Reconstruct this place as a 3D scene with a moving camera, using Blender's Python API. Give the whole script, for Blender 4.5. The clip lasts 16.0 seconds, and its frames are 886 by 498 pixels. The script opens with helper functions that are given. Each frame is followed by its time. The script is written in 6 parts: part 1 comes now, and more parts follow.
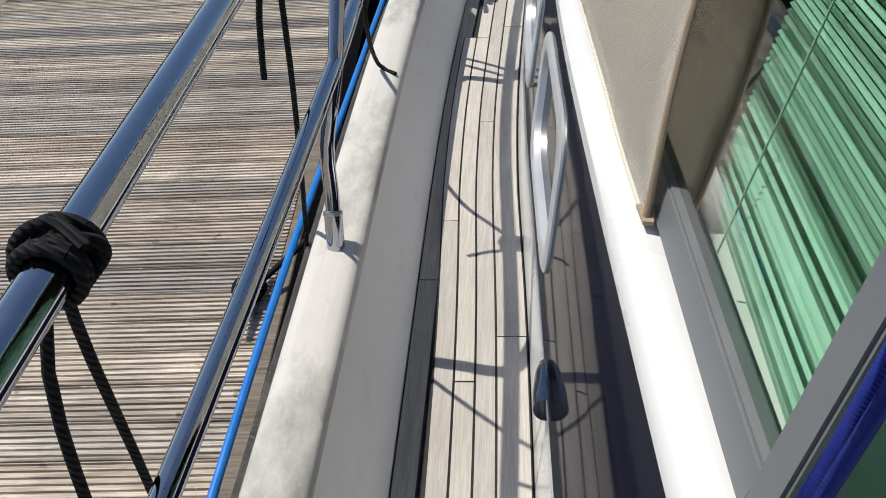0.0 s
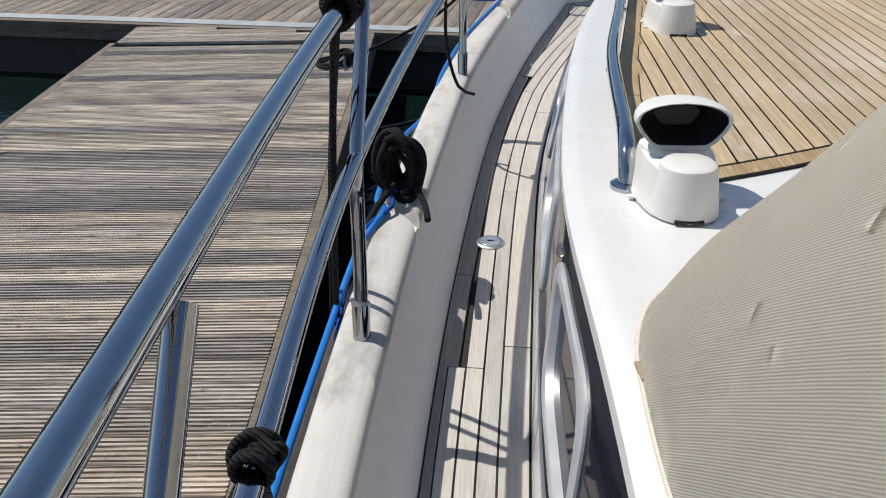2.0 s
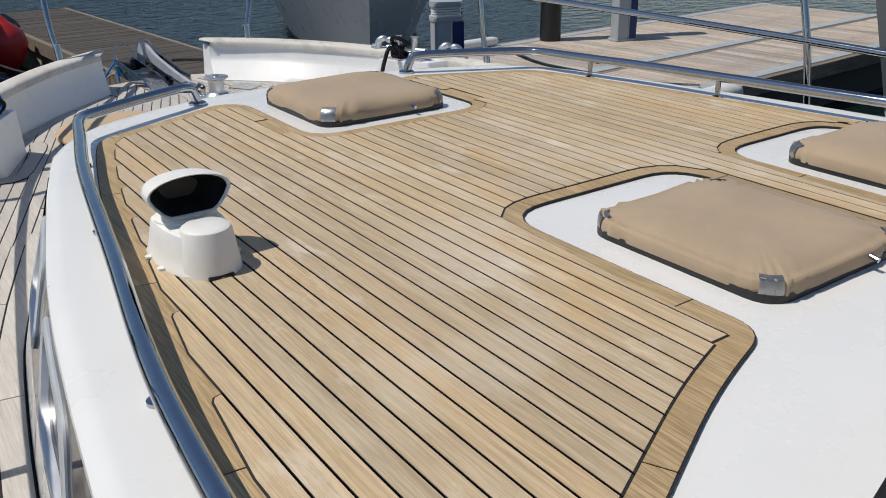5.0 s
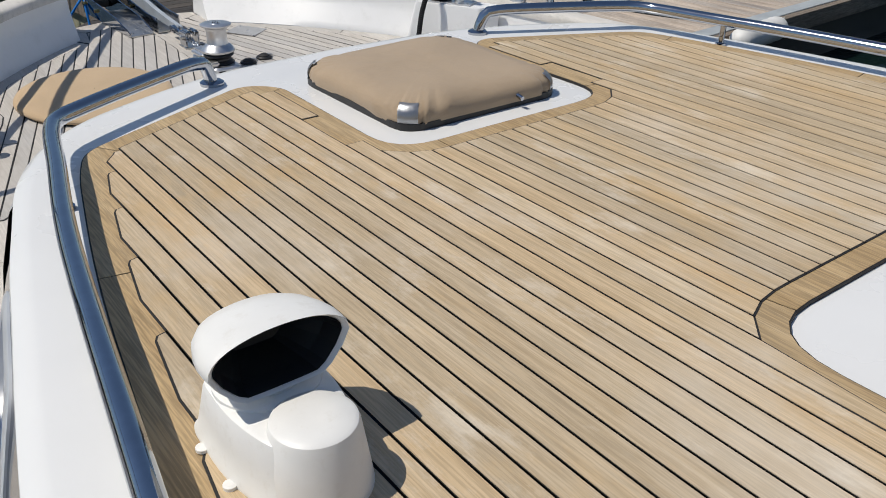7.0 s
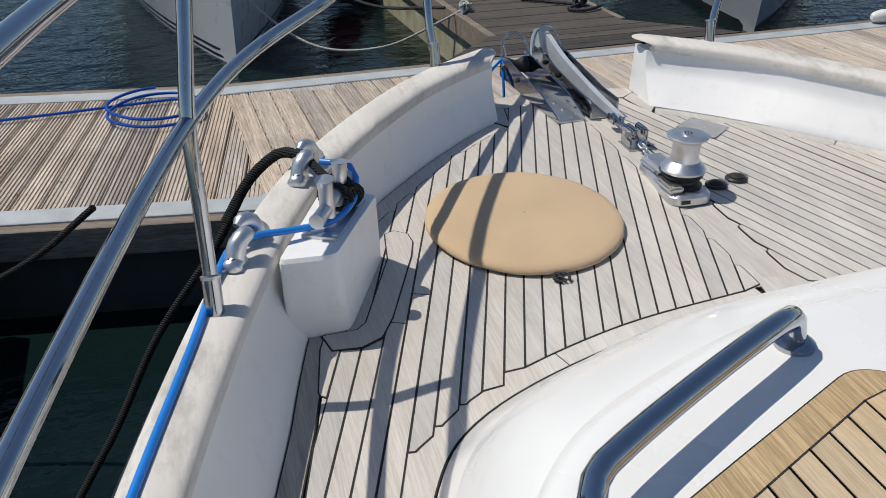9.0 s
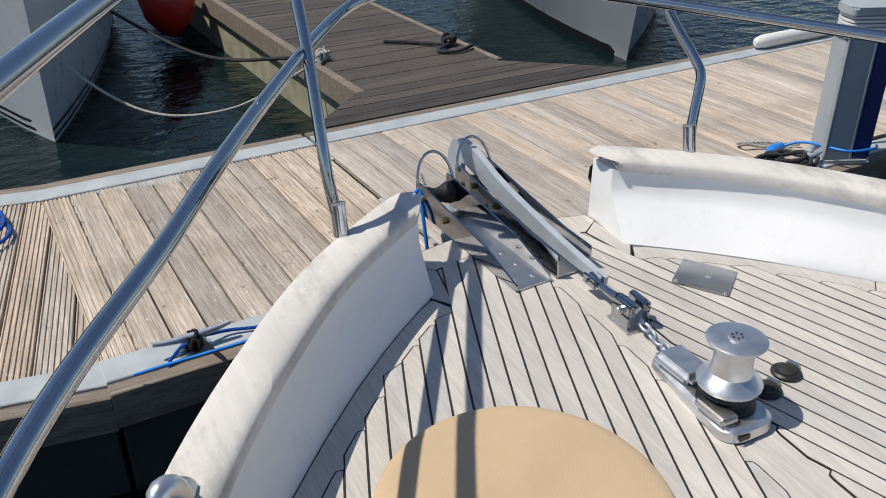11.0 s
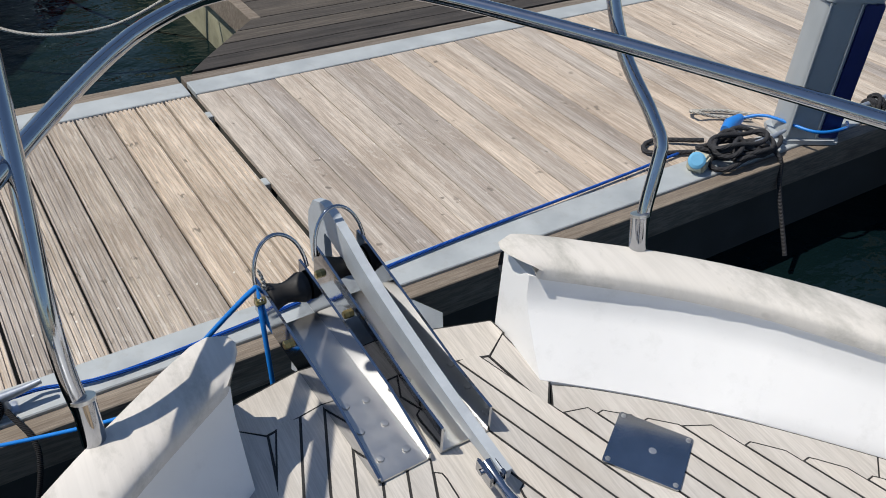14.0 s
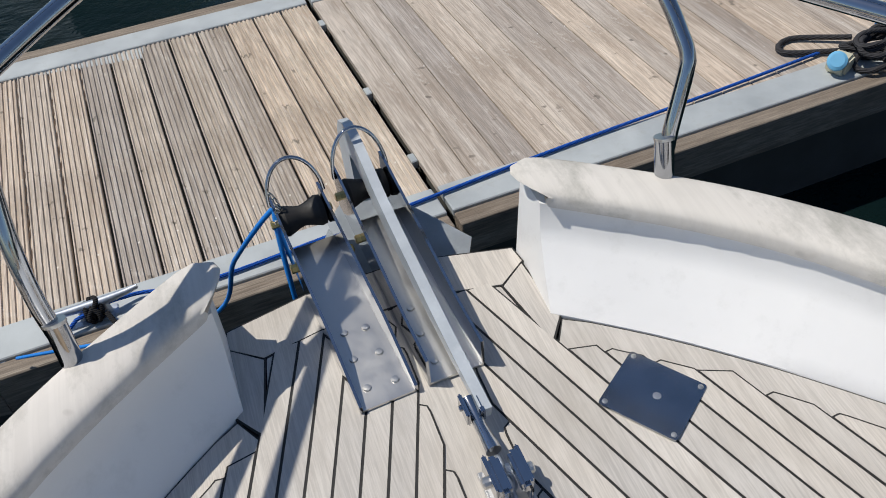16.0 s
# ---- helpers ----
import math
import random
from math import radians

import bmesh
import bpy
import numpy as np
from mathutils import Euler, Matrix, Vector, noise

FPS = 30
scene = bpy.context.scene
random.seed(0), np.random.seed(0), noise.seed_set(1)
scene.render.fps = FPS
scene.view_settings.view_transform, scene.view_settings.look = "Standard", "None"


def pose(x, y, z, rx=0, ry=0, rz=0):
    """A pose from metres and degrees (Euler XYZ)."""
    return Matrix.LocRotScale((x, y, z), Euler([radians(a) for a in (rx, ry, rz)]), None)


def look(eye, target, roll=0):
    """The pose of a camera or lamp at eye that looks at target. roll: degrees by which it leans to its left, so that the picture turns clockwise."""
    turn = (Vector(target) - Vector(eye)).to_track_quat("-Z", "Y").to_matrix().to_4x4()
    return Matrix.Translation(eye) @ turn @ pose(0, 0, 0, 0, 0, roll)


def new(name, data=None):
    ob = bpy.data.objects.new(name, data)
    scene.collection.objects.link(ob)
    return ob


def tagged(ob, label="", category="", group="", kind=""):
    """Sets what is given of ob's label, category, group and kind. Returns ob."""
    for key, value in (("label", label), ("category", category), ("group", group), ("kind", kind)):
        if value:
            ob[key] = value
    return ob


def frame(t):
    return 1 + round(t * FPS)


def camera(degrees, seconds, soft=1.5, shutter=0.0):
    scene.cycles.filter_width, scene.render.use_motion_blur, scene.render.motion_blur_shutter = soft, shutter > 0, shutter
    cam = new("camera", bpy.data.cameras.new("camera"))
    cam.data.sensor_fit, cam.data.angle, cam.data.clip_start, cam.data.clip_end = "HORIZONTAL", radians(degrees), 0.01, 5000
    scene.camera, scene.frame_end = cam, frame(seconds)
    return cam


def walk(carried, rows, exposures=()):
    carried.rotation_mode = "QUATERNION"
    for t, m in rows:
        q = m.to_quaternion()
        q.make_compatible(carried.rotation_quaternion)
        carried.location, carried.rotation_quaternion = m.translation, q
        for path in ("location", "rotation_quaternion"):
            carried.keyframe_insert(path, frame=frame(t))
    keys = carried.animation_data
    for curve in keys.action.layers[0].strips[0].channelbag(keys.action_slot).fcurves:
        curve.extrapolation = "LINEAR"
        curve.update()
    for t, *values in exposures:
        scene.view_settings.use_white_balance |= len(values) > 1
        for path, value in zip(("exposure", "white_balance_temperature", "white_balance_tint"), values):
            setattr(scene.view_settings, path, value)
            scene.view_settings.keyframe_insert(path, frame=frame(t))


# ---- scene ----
cam = camera(55.1, 16.0, soft=0.95)
PATH = [
    (0, (0.094, -0.065, 1.449), (0.023, 1.536, 0.252), -3.1),
    (0.5, (0.087, 0.261, 1.48), (-0.027, 1.914, 0.36), -1.5),
    (1, (0.09, 0.544, 1.474), (-0.028, 2.231, 0.407), -1.0),
    (1.5, (0.093, 0.816, 1.482), (-0.027, 2.545, 0.485), -0.5),
    (2, (0.084, 1.131, 1.48), (0.075, 2.897, 0.542), -0.8),
    (2.5, (0.127, 1.372, 1.519), (0.306, 3.159, 0.639), -2.2),
    (3, (0.197, 1.646, 1.534), (0.513, 3.43, 0.687), -4.2),
    (3.5, (0.205, 1.869, 1.545), (0.858, 3.56, 0.702), -3.6),
    (4, (0.166, 2.054, 1.563), (1.117, 3.612, 0.747), -1.1),
    (4.2, (0.177, 2.103, 1.562), (1.167, 3.641, 0.753), -0.9),
    (6.3, (0.354, 2.997, 1.46), (1.667, 4.269, 0.649), -0.2),
    (6.5, (0.405, 3.098, 1.486), (1.663, 4.372, 0.594), -0.1),
    (7, (0.47, 3.32, 1.517), (1.619, 4.644, 0.554), 0.6),
    (7.5, (0.455, 3.591, 1.509), (1.482, 5.036, 0.584), 2.0),
    (8, (0.428, 3.93, 1.526), (1.275, 5.503, 0.627), 2.4),
    (8.5, (0.48, 4.279, 1.543), (1.139, 5.918, 0.606), 1.0),
    (9, (0.583, 4.604, 1.574), (1.149, 6.261, 0.607), -0.0),
    (9.5, (0.624, 4.994, 1.582), (1.292, 6.614, 0.618), 0.1),
    (10, (0.687, 5.257, 1.599), (1.453, 6.835, 0.638), -0.8),
    (10.2, (0.736, 5.369, 1.61), (1.521, 6.935, 0.645), -1.3),
    (12.3, (1.005, 6.081, 1.68), (2.013, 7.526, 0.733), 1.6),
    (12.5, (1.1, 6.129, 1.688), (2.102, 7.554, 0.705), 1.1),
    (13, (1.251, 6.203, 1.726), (2.226, 7.595, 0.672), 1.5),
    (13.5, (1.342, 6.297, 1.729), (2.292, 7.672, 0.63), 2.6),
    (14, (1.473, 6.464, 1.743), (2.392, 7.779, 0.549), 3.9),
    (14.5, (1.538, 6.503, 1.72), (2.385, 7.758, 0.413), 3.5),
    (15, (1.663, 6.48, 1.71), (2.337, 7.77, 0.339), -0.5),
    (15.5, (1.778, 6.415, 1.725), (2.309, 7.762, 0.345), -3.9),
    (16, (1.835, 6.378, 1.736), (2.311, 7.754, 0.365), -5.5),
]
walk(cam, [(t, look(eye, target, roll)) for t, eye, target, roll in PATH],
     [(0.0, -0.25), (2.0, -0.33), (4.0, -0.50), (6.5, -0.50), (9.0, -0.38), (9.6, -0.22), (10.2, -0.20), (12.5, -0.20), (14.0, -0.23), (15.0, -0.31), (16.0, -0.34)])

# ---- world, sun, exposure ----
AX = math.atan(0.06)
BOAT = Matrix.Translation((1.646, 0, 0)) @ Matrix.Rotation(-AX, 4, "Z")
SUN_LOCAL = Vector((-0.515, 0.23, 1.0)).normalized()
SUN_DIR = (BOAT.to_3x3() @ SUN_LOCAL).normalized()
elev = math.asin(SUN_DIR.z)
azim = math.atan2(SUN_DIR.x, SUN_DIR.y)
world = bpy.data.worlds.new("sky")
scene.world = world
world.use_nodes = True
wn = world.node_tree.nodes
sky = wn.new("ShaderNodeTexSky")
sky.sky_type = "NISHITA"
sky.sun_disc = False
sky.dust_density = 0.3
sky.ozone_density = 2.5
sky.sun_elevation = elev
sky.sun_rotation = azim
world.node_tree.links.new(sky.outputs[0], wn["Background"].inputs[0])
wn["Background"].inputs[1].default_value = 0.112
sun = new("sun", bpy.data.lights.new("sun", "SUN"))
sun.data.energy = 4.8
sun.data.angle = radians(0.5)
sun.data.color = (1.0, 0.94, 0.84)
sun.matrix_world = Matrix.Translation((0, 0, 20)) @ SUN_DIR.to_track_quat("Z", "Y").to_matrix().to_4x4()


# ---- materials ----
def shader(name, rough=0.5, metal=0.0, color=(0.5, 0.5, 0.5), spec=0.5):
    m = bpy.data.materials.new(name)
    m.use_nodes = True
    b = m.node_tree.nodes["Principled BSDF"]
    b.inputs["Base Color"].default_value = (*color, 1)
    b.inputs["Roughness"].default_value = rough
    b.inputs["Metallic"].default_value = metal
    b.inputs["Specular IOR Level"].default_value = spec
    return m, m.node_tree.nodes, m.node_tree.links, b


def noise_node(n, l, scale=(1, 1, 1), size=5.0, detail=4.0, rough=0.55, coords="Object", random_shift=False):
    tc = n.new("ShaderNodeTexCoord")
    mp = n.new("ShaderNodeMapping")
    mp.inputs["Scale"].default_value = scale
    l.new(tc.outputs[coords], mp.inputs["Vector"])
    if random_shift:
        oi = n.new("ShaderNodeObjectInfo")
        mul = n.new("ShaderNodeMath")
        mul.operation = "MULTIPLY"
        mul.inputs[1].default_value = 37.0
        l.new(oi.outputs["Random"], mul.inputs[0])
        l.new(mul.outputs[0], mp.inputs["Location"])
    t = n.new("ShaderNodeTexNoise")
    t.inputs["Scale"].default_value = size
    t.inputs["Detail"].default_value = detail
    t.inputs["Roughness"].default_value = rough
    l.new(mp.outputs[0], t.inputs["Vector"])
    return t


def ramp(n, l, src, stops):
    r = n.new("ShaderNodeValToRGB")
    e = r.color_ramp.elements
    while len(e) < len(stops):
        e.new(0.5)
    for el, (p, c) in zip(e, stops):
        el.position = p
        el.color = (*c, 1)
    l.new(src, r.inputs[0])
    return r


def mix(n, l, a, b, fac, mode="MIX"):
    m = n.new("ShaderNodeMix")
    m.data_type = "RGBA"
    m.blend_type = mode
    for sock, v in ((m.inputs[0], fac), (m.inputs[6], a), (m.inputs[7], b)):
        if isinstance(v, (int, float)):
            sock.default_value = v
        elif isinstance(v, tuple):
            sock.default_value = (*v, 1)
        else:
            l.new(v, sock)
    return m.outputs[2]


def bump(n, l, b, height, strength, distance=0.002, chain=None):
    k = n.new("ShaderNodeBump")
    k.inputs["Strength"].default_value = strength
    k.inputs["Distance"].default_value = distance
    l.new(height, k.inputs["Height"])
    if chain:
        l.new(chain.outputs[0], k.inputs["Normal"])
    l.new(k.outputs[0], b.inputs["Normal"])
    return k


def wood(name, dark, mid, light, tint, rough=0.75, along="Y", grain=1.0, stain=(0.2, 0.18, 0.15), groove=0.0, vary=0.2, fine=0.35, spots=0.0):
    """Sawn or scrubbed timber with grain along one axis, a tone of its own for each plank, stains and relief."""
    m, n, l, b = shader(name, rough)
    st = {"Y": (90, 3, 30), "X": (3, 90, 30), "Z": (60, 60, 3)}[along]
    st = tuple(s * grain for s in st)
    g = noise_node(n, l, st, 1.0, 6, 0.65, random_shift=True)
    g2 = noise_node(n, l, tuple(s * 0.22 for s in st), 1.0, 3, 0.5, random_shift=True)
    big = noise_node(n, l, (1, 1, 1), 2.3, 5, 0.6)
    c = ramp(n, l, g.outputs[0], [(0.30, dark), (0.5, mid), (0.70, light)]).outputs[0]
    c = mix(n, l, c, ramp(n, l, g2.outputs[0], [(0.35, dark), (0.65, light)]).outputs[0], 0.35)
    oi = n.new("ShaderNodeObjectInfo")
    tone = ramp(n, l, oi.outputs["Random"], [(0.0, (1 - vary * 1.1, 1 - vary * 1.1, 1 - vary)), (0.35, (0.98, 0.96, 0.94)), (0.7, tint), (1.0, (1 + vary * 0.6, 1 + vary * 0.5, 1 + vary * 0.35))]).outputs[0]
    c = mix(n, l, c, tone, 1.0, "MULTIPLY")
    f3 = noise_node(n, l, tuple(s * 3.2 for s in st), 1.0, 3, 0.7, random_shift=True)
    dk = ramp(n, l, f3.outputs[0], [(0.42, (1 - fine,) * 3), (0.58, (1.0, 1.0, 1.0))]).outputs[0]
    c = mix(n, l, c, dk, 1.0, "MULTIPLY")
    sf = ramp(n, l, big.outputs[0], [(0.52, (0, 0, 0)), (0.75, (0.55, 0.55, 0.55))]).outputs[0]
    c = mix(n, l, c, stain, sf)
    if spots:
        sp = noise_node(n, l, (1, 1, 1), 21.0, 2, 0.5)
        c = mix(n, l, c, (0.72, 0.70, 0.66), ramp(n, l, sp.outputs[0], [(0.715, (0, 0, 0)), (0.745, (spots, spots, spots))]).outputs[0])
        kn = noise_node(n, l, (1, 1, 1), 13.0, 2, 0.5, random_shift=True)
        c = mix(n, l, c, (0.10, 0.085, 0.07), ramp(n, l, kn.outputs[0], [(0.70, (0, 0, 0)), (0.75, (spots, spots, spots))]).outputs[0])
    l.new(c, b.inputs["Base Color"])
    k = bump(n, l, b, g.outputs[0], 0.35, 0.0015)
    if groove:
        tc = n.new("ShaderNodeTexCoord")
        w = n.new("ShaderNodeTexWave")
        w.bands_direction = "X" if along == "Y" else "Y"
        w.inputs["Scale"].default_value = groove
        w.inputs["Distortion"].default_value = 0.15
        l.new(tc.outputs["Object"], w.inputs["Vector"])
        bump(n, l, b, w.outputs["Fac"], 0.9, 0.004, k)
    return m


TEAK = wood("weathered teak", (0.49, 0.464, 0.43), (0.57, 0.545, 0.508), (0.64, 0.614, 0.578), (1.03, 1.0, 0.97), 0.7, vary=0.13, fine=0.16, stain=(0.40, 0.36, 0.31))
GOLD = wood("oiled teak", (0.47, 0.355, 0.215), (0.58, 0.455, 0.295), (0.67, 0.55, 0.385), (1.05, 0.985, 0.90), 0.6, stain=(0.68, 0.61, 0.51), vary=0.09, fine=0.20)
GOLD_EDGE = wood("golden teak margin", (0.38, 0.265, 0.135), (0.49, 0.36, 0.20), (0.57, 0.44, 0.27), (1.05, 1.0, 0.92), 0.6, stain=(0.45, 0.34, 0.2))
CAPWOOD = wood("bleached cap timber", (0.60, 0.58, 0.55), (0.65, 0.63, 0.60), (0.69, 0.67, 0.64), (1.0, 0.985, 0.96), 0.85, grain=0.22, stain=(0.46, 0.45, 0.42), vary=0.06, fine=0.05, spots=0.2)
WATERWAY = wood("grey margin timber", (0.30, 0.285, 0.26), (0.40, 0.38, 0.35), (0.48, 0.46, 0.425), (1.0, 0.99, 0.97), 0.75, stain=(0.30, 0.28, 0.24), vary=0.1, fine=0.2)


def weathering(m, color, size, lo, hi, strength):
    """Adds blotches of mildew or bleaching with ragged edges to a finished timber."""
    n, l = m.node_tree.nodes, m.node_tree.links
    b = n["Principled BSDF"]
    src = b.inputs["Base Color"].links[0].from_socket
    t = noise_node(n, l, (1, 0.45, 1), size, 7, 0.72)
    f = ramp(n, l, t.outputs[0], [(lo, (0, 0, 0)), (hi, (strength,) * 3)]).outputs[0]
    l.new(mix(n, l, src, color, f), b.inputs["Base Color"])


weathering(CAPWOOD, (0.22, 0.22, 0.19), 5.0, 0.49, 0.70, 0.8)
weathering(GOLD, (0.60, 0.38, 0.15), 3.4, 0.54, 0.70, 0.5)
weathering(GOLD, (0.80, 0.73, 0.62), 6.5, 0.55, 0.72, 0.6)
weathering(TEAK, (0.70, 0.68, 0.64), 3.0, 0.50, 0.70, 0.45)
DOCKX = wood("grooved pontoon board", (0.30, 0.255, 0.21), (0.57, 0.51, 0.44), (0.80, 0.75, 0.68), (1.1, 1.02, 0.93), 0.85, along="X", grain=0.5, stain=(0.22, 0.185, 0.145), vary=0.48, fine=0.45, spots=0.6)
DOCKY = wood("sunbleached pontoon board", (0.34, 0.285, 0.235), (0.52, 0.455, 0.39), (0.69, 0.635, 0.57), (1.08, 0.99, 0.90), 0.85, along="Y", grain=0.6, stain=(0.26, 0.22, 0.18), vary=0.26, fine=0.30, spots=0.7)
weathering(DOCKY, (0.27, 0.205, 0.155), 4.0, 0.52, 0.72, 0.55)
weathering(DOCKY, (0.76, 0.72, 0.66), 9.0, 0.57, 0.70, 0.6)
DOCKEDGE = wood("pontoon edge timber", (0.14, 0.11, 0.085), (0.24, 0.20, 0.16), (0.34, 0.30, 0.25), (1.0, 0.96, 0.92), 0.85, along="X", stain=(0.16, 0.13, 0.10))


def plain(name, color, rough, metal=0.0, var=0.06, size=8.0, bmp=0.0, bsize=60.0, spec=0.5, coat=0.0, dirt=None):
    m, n, l, b = shader(name, rough, metal, color, spec)
    t = noise_node(n, l, (1, 1, 1), size, 5, 0.6)
    lo = tuple(c * (1 - var) for c in color)
    hi = tuple(min(1, c * (1 + var)) for c in color)
    c = ramp(n, l, t.outputs[0], [(0.3, lo), (0.7, hi)]).outputs[0]
    if dirt:
        d = noise_node(n, l, (1, 1, 1), size * 3.1, 8, 0.7)
        df = ramp(n, l, d.outputs[0], [(0.55, (0, 0, 0)), (0.78, (0.5, 0.5, 0.5))]).outputs[0]
        c = mix(n, l, c, dirt, df)
    l.new(c, b.inputs["Base Color"])
    rr = ramp(n, l, t.outputs[0], [(0.3, (rough * 0.8,) * 3), (0.7, (min(1, rough * 1.25),) * 3)])
    l.new(rr.outputs[0], b.inputs["Roughness"])
    if coat:
        b.inputs["Coat Weight"].default_value = coat
        b.inputs["Coat Roughness"].default_value = 0.04
    if bmp:
        f = noise_node(n, l, (1, 1, 1), bsize, 4, 0.6)
        bump(n, l, b, f.outputs[0], bmp, 0.002)
    return m


WHITE = plain("white gelcoat", (0.78, 0.78, 0.77), 0.28, var=0.02, size=3, coat=0.3)
BULWARK = plain("painted bulwark", (0.79, 0.79, 0.785), 0.4, var=0.03, size=4, dirt=(0.6, 0.6, 0.58))
PFRAME = plain("brushed pale metal frame", (0.72, 0.73, 0.74), 0.38, 0.55, var=0.04, size=12)
VENTW = plain("white vent plastic", (0.80, 0.79, 0.76), 0.4, var=0.03, size=14, dirt=(0.66, 0.63, 0.57))
BLACK = plain("black rubber caulk", (0.018, 0.017, 0.017), 0.7, var=0.2, size=40)
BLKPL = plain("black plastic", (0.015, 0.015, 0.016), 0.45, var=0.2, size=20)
NAVY = plain("dark hull paint", (0.020, 0.024, 0.032), 0.4, var=0.15, size=6, coat=0.2)
ACRYL = plain("dark glossy side glazing", (0.010, 0.011, 0.022), 0.05, var=0.1, size=5)
ACRYL.node_tree.nodes["Principled BSDF"].inputs["IOR"].default_value = 1.14
CHROME = plain("polished stainless steel", (0.43, 0.445, 0.475), 0.06, 1.0, var=0.05, size=30)
STEEL = plain("brushed stainless steel", (0.62, 0.61, 0.59), 0.36, 1.0, var=0.04, size=9)
GALV = plain("galvanised steel", (0.46, 0.50, 0.56), 0.45, 0.75, var=0.10, size=30, bmp=0.12, bsize=90)
CAST = plain("cast aluminium", (0.62, 0.63, 0.65), 0.35, 0.9, var=0.08, size=30, bmp=0.1, bsize=80)
BRASS = plain("brass", (0.55, 0.40, 0.16), 0.3, 1.0)
SHANKP = plain("chipped grey anchor paint", (0.46, 0.50, 0.54), 0.42, 0.15, var=0.10, size=14, bmp=0.10, bsize=60, dirt=(0.62, 0.64, 0.66))
GREYST = plain("grey galvanised dock edging", (0.42, 0.45, 0.46), 0.6, 0.2, var=0.12, size=5, bmp=0.1, dirt=(0.33, 0.32, 0.29))
CONCRETE = plain("weathered pontoon float", (0.06, 0.06, 0.056), 0.9, var=0.25, size=6, bmp=0.3, dirt=(0.05, 0.06, 0.04))
PEDG = plain("grey painted pedestal", (0.36, 0.39, 0.41), 0.45, var=0.05)
PEDB = plain("dark blue pedestal panel", (0.015, 0.025, 0.13), 0.35, var=0.1)
BLUEP = plain("blue plastic", (0.02, 0.20, 0.62), 0.4, var=0.1)
GREYF = plain("grey window frame", (0.17, 0.18, 0.19), 0.45, var=0.08)
FENDER = plain("white fender vinyl", (0.72, 0.71, 0.68), 0.45, var=0.05, dirt=(0.5, 0.5, 0.46))
HULLW = plain("off-white hull paint", (0.62, 0.64, 0.65), 0.3, var=0.05, size=2, dirt=(0.45, 0.46, 0.46), coat=0.3)
HULLG = plain("grey hull paint", (0.34, 0.36, 0.38), 0.3, var=0.06, size=2, coat=0.3)
HULLD = plain("glossy dark grey hull paint", (0.10, 0.115, 0.13), 0.22, var=0.06, size=2, coat=0.5)
REDP = plain("red buoy plastic", (0.45, 0.02, 0.02), 0.4, var=0.1)


def cloth(name, color, weave, var=0.05, stripes=0.0, crease=0.25):
    m, n, l, b = shader(name, 0.9, color=color, spec=0.2)
    t = noise_node(n, l, (1, 1, 1), 4, 4, 0.6)
    c = ramp(n, l, t.outputs[0], [(0.3, tuple(x * (1 - var) for x in color)), (0.7, tuple(x * (1 + var) for x in color))]).outputs[0]
    tc = n.new("ShaderNodeTexCoord")
    w = n.new("ShaderNodeTexWave")
    w.bands_direction = "DIAGONAL"
    w.inputs["Scale"].default_value = weave
    w.inputs["Distortion"].default_value = 0.6
    l.new(tc.outputs["Object"], w.inputs["Vector"])
    if stripes:
        c = mix(n, l, c, tuple(x * (1 - stripes) for x in color), w.outputs["Fac"])
    l.new(c, b.inputs["Base Color"])
    f = noise_node(n, l, (1, 1, 1), 9, 3, 0.5)
    k = bump(n, l, b, f.outputs[0], crease, 0.012)
    bump(n, l, b, w.outputs["Fac"], 0.25, 0.001, k)
    b.inputs["Sheen Weight"].default_value = 0.15
    return m


CREAM = cloth("cream woven canvas", (0.84, 0.785, 0.67), 125.0, 0.04, 0.30)
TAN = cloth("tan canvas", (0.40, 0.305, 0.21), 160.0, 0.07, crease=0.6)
# round hatch: lighter tan, with the sunlight on it put into the colour
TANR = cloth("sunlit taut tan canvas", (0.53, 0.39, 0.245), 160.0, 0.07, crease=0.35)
BLUECL = cloth("blue towel", (0.015, 0.035, 0.30), 120.0, 0.1)


def ropemat(name, color, twist=60.0):
    m, n, l, b = shader(name, 0.85, color=color, spec=0.3)
    tc = n.new("ShaderNodeTexCoord")
    w = n.new("ShaderNodeTexWave")
    w.bands_direction = "DIAGONAL"
    w.inputs["Scale"].default_value = twist
    w.inputs["Distortion"].default_value = 1.0
    l.new(tc.outputs["Object"], w.inputs["Vector"])
    c = ramp(n, l, w.outputs["Fac"], [(0.2, tuple(x * 0.45 for x in color)), (0.7, tuple(min(1, x * 1.3) for x in color))])
    l.new(c.outputs[0], b.inputs["Base Color"])
    bump(n, l, b, w.outputs["Fac"], 0.8, 0.004)
    return m


ROPEK = ropemat("black rope", (0.018, 0.018, 0.02))
ROPEG = ropemat("dark grey rope", (0.05, 0.05, 0.055))
ROPEB = ropemat("blue rope", (0.01, 0.10, 0.50))
ROPEW = ropemat("off-white rope", (0.55, 0.53, 0.48))
HOSEB = plain("blue water hose", (0.01, 0.19, 0.62), 0.35, var=0.1, size=20)


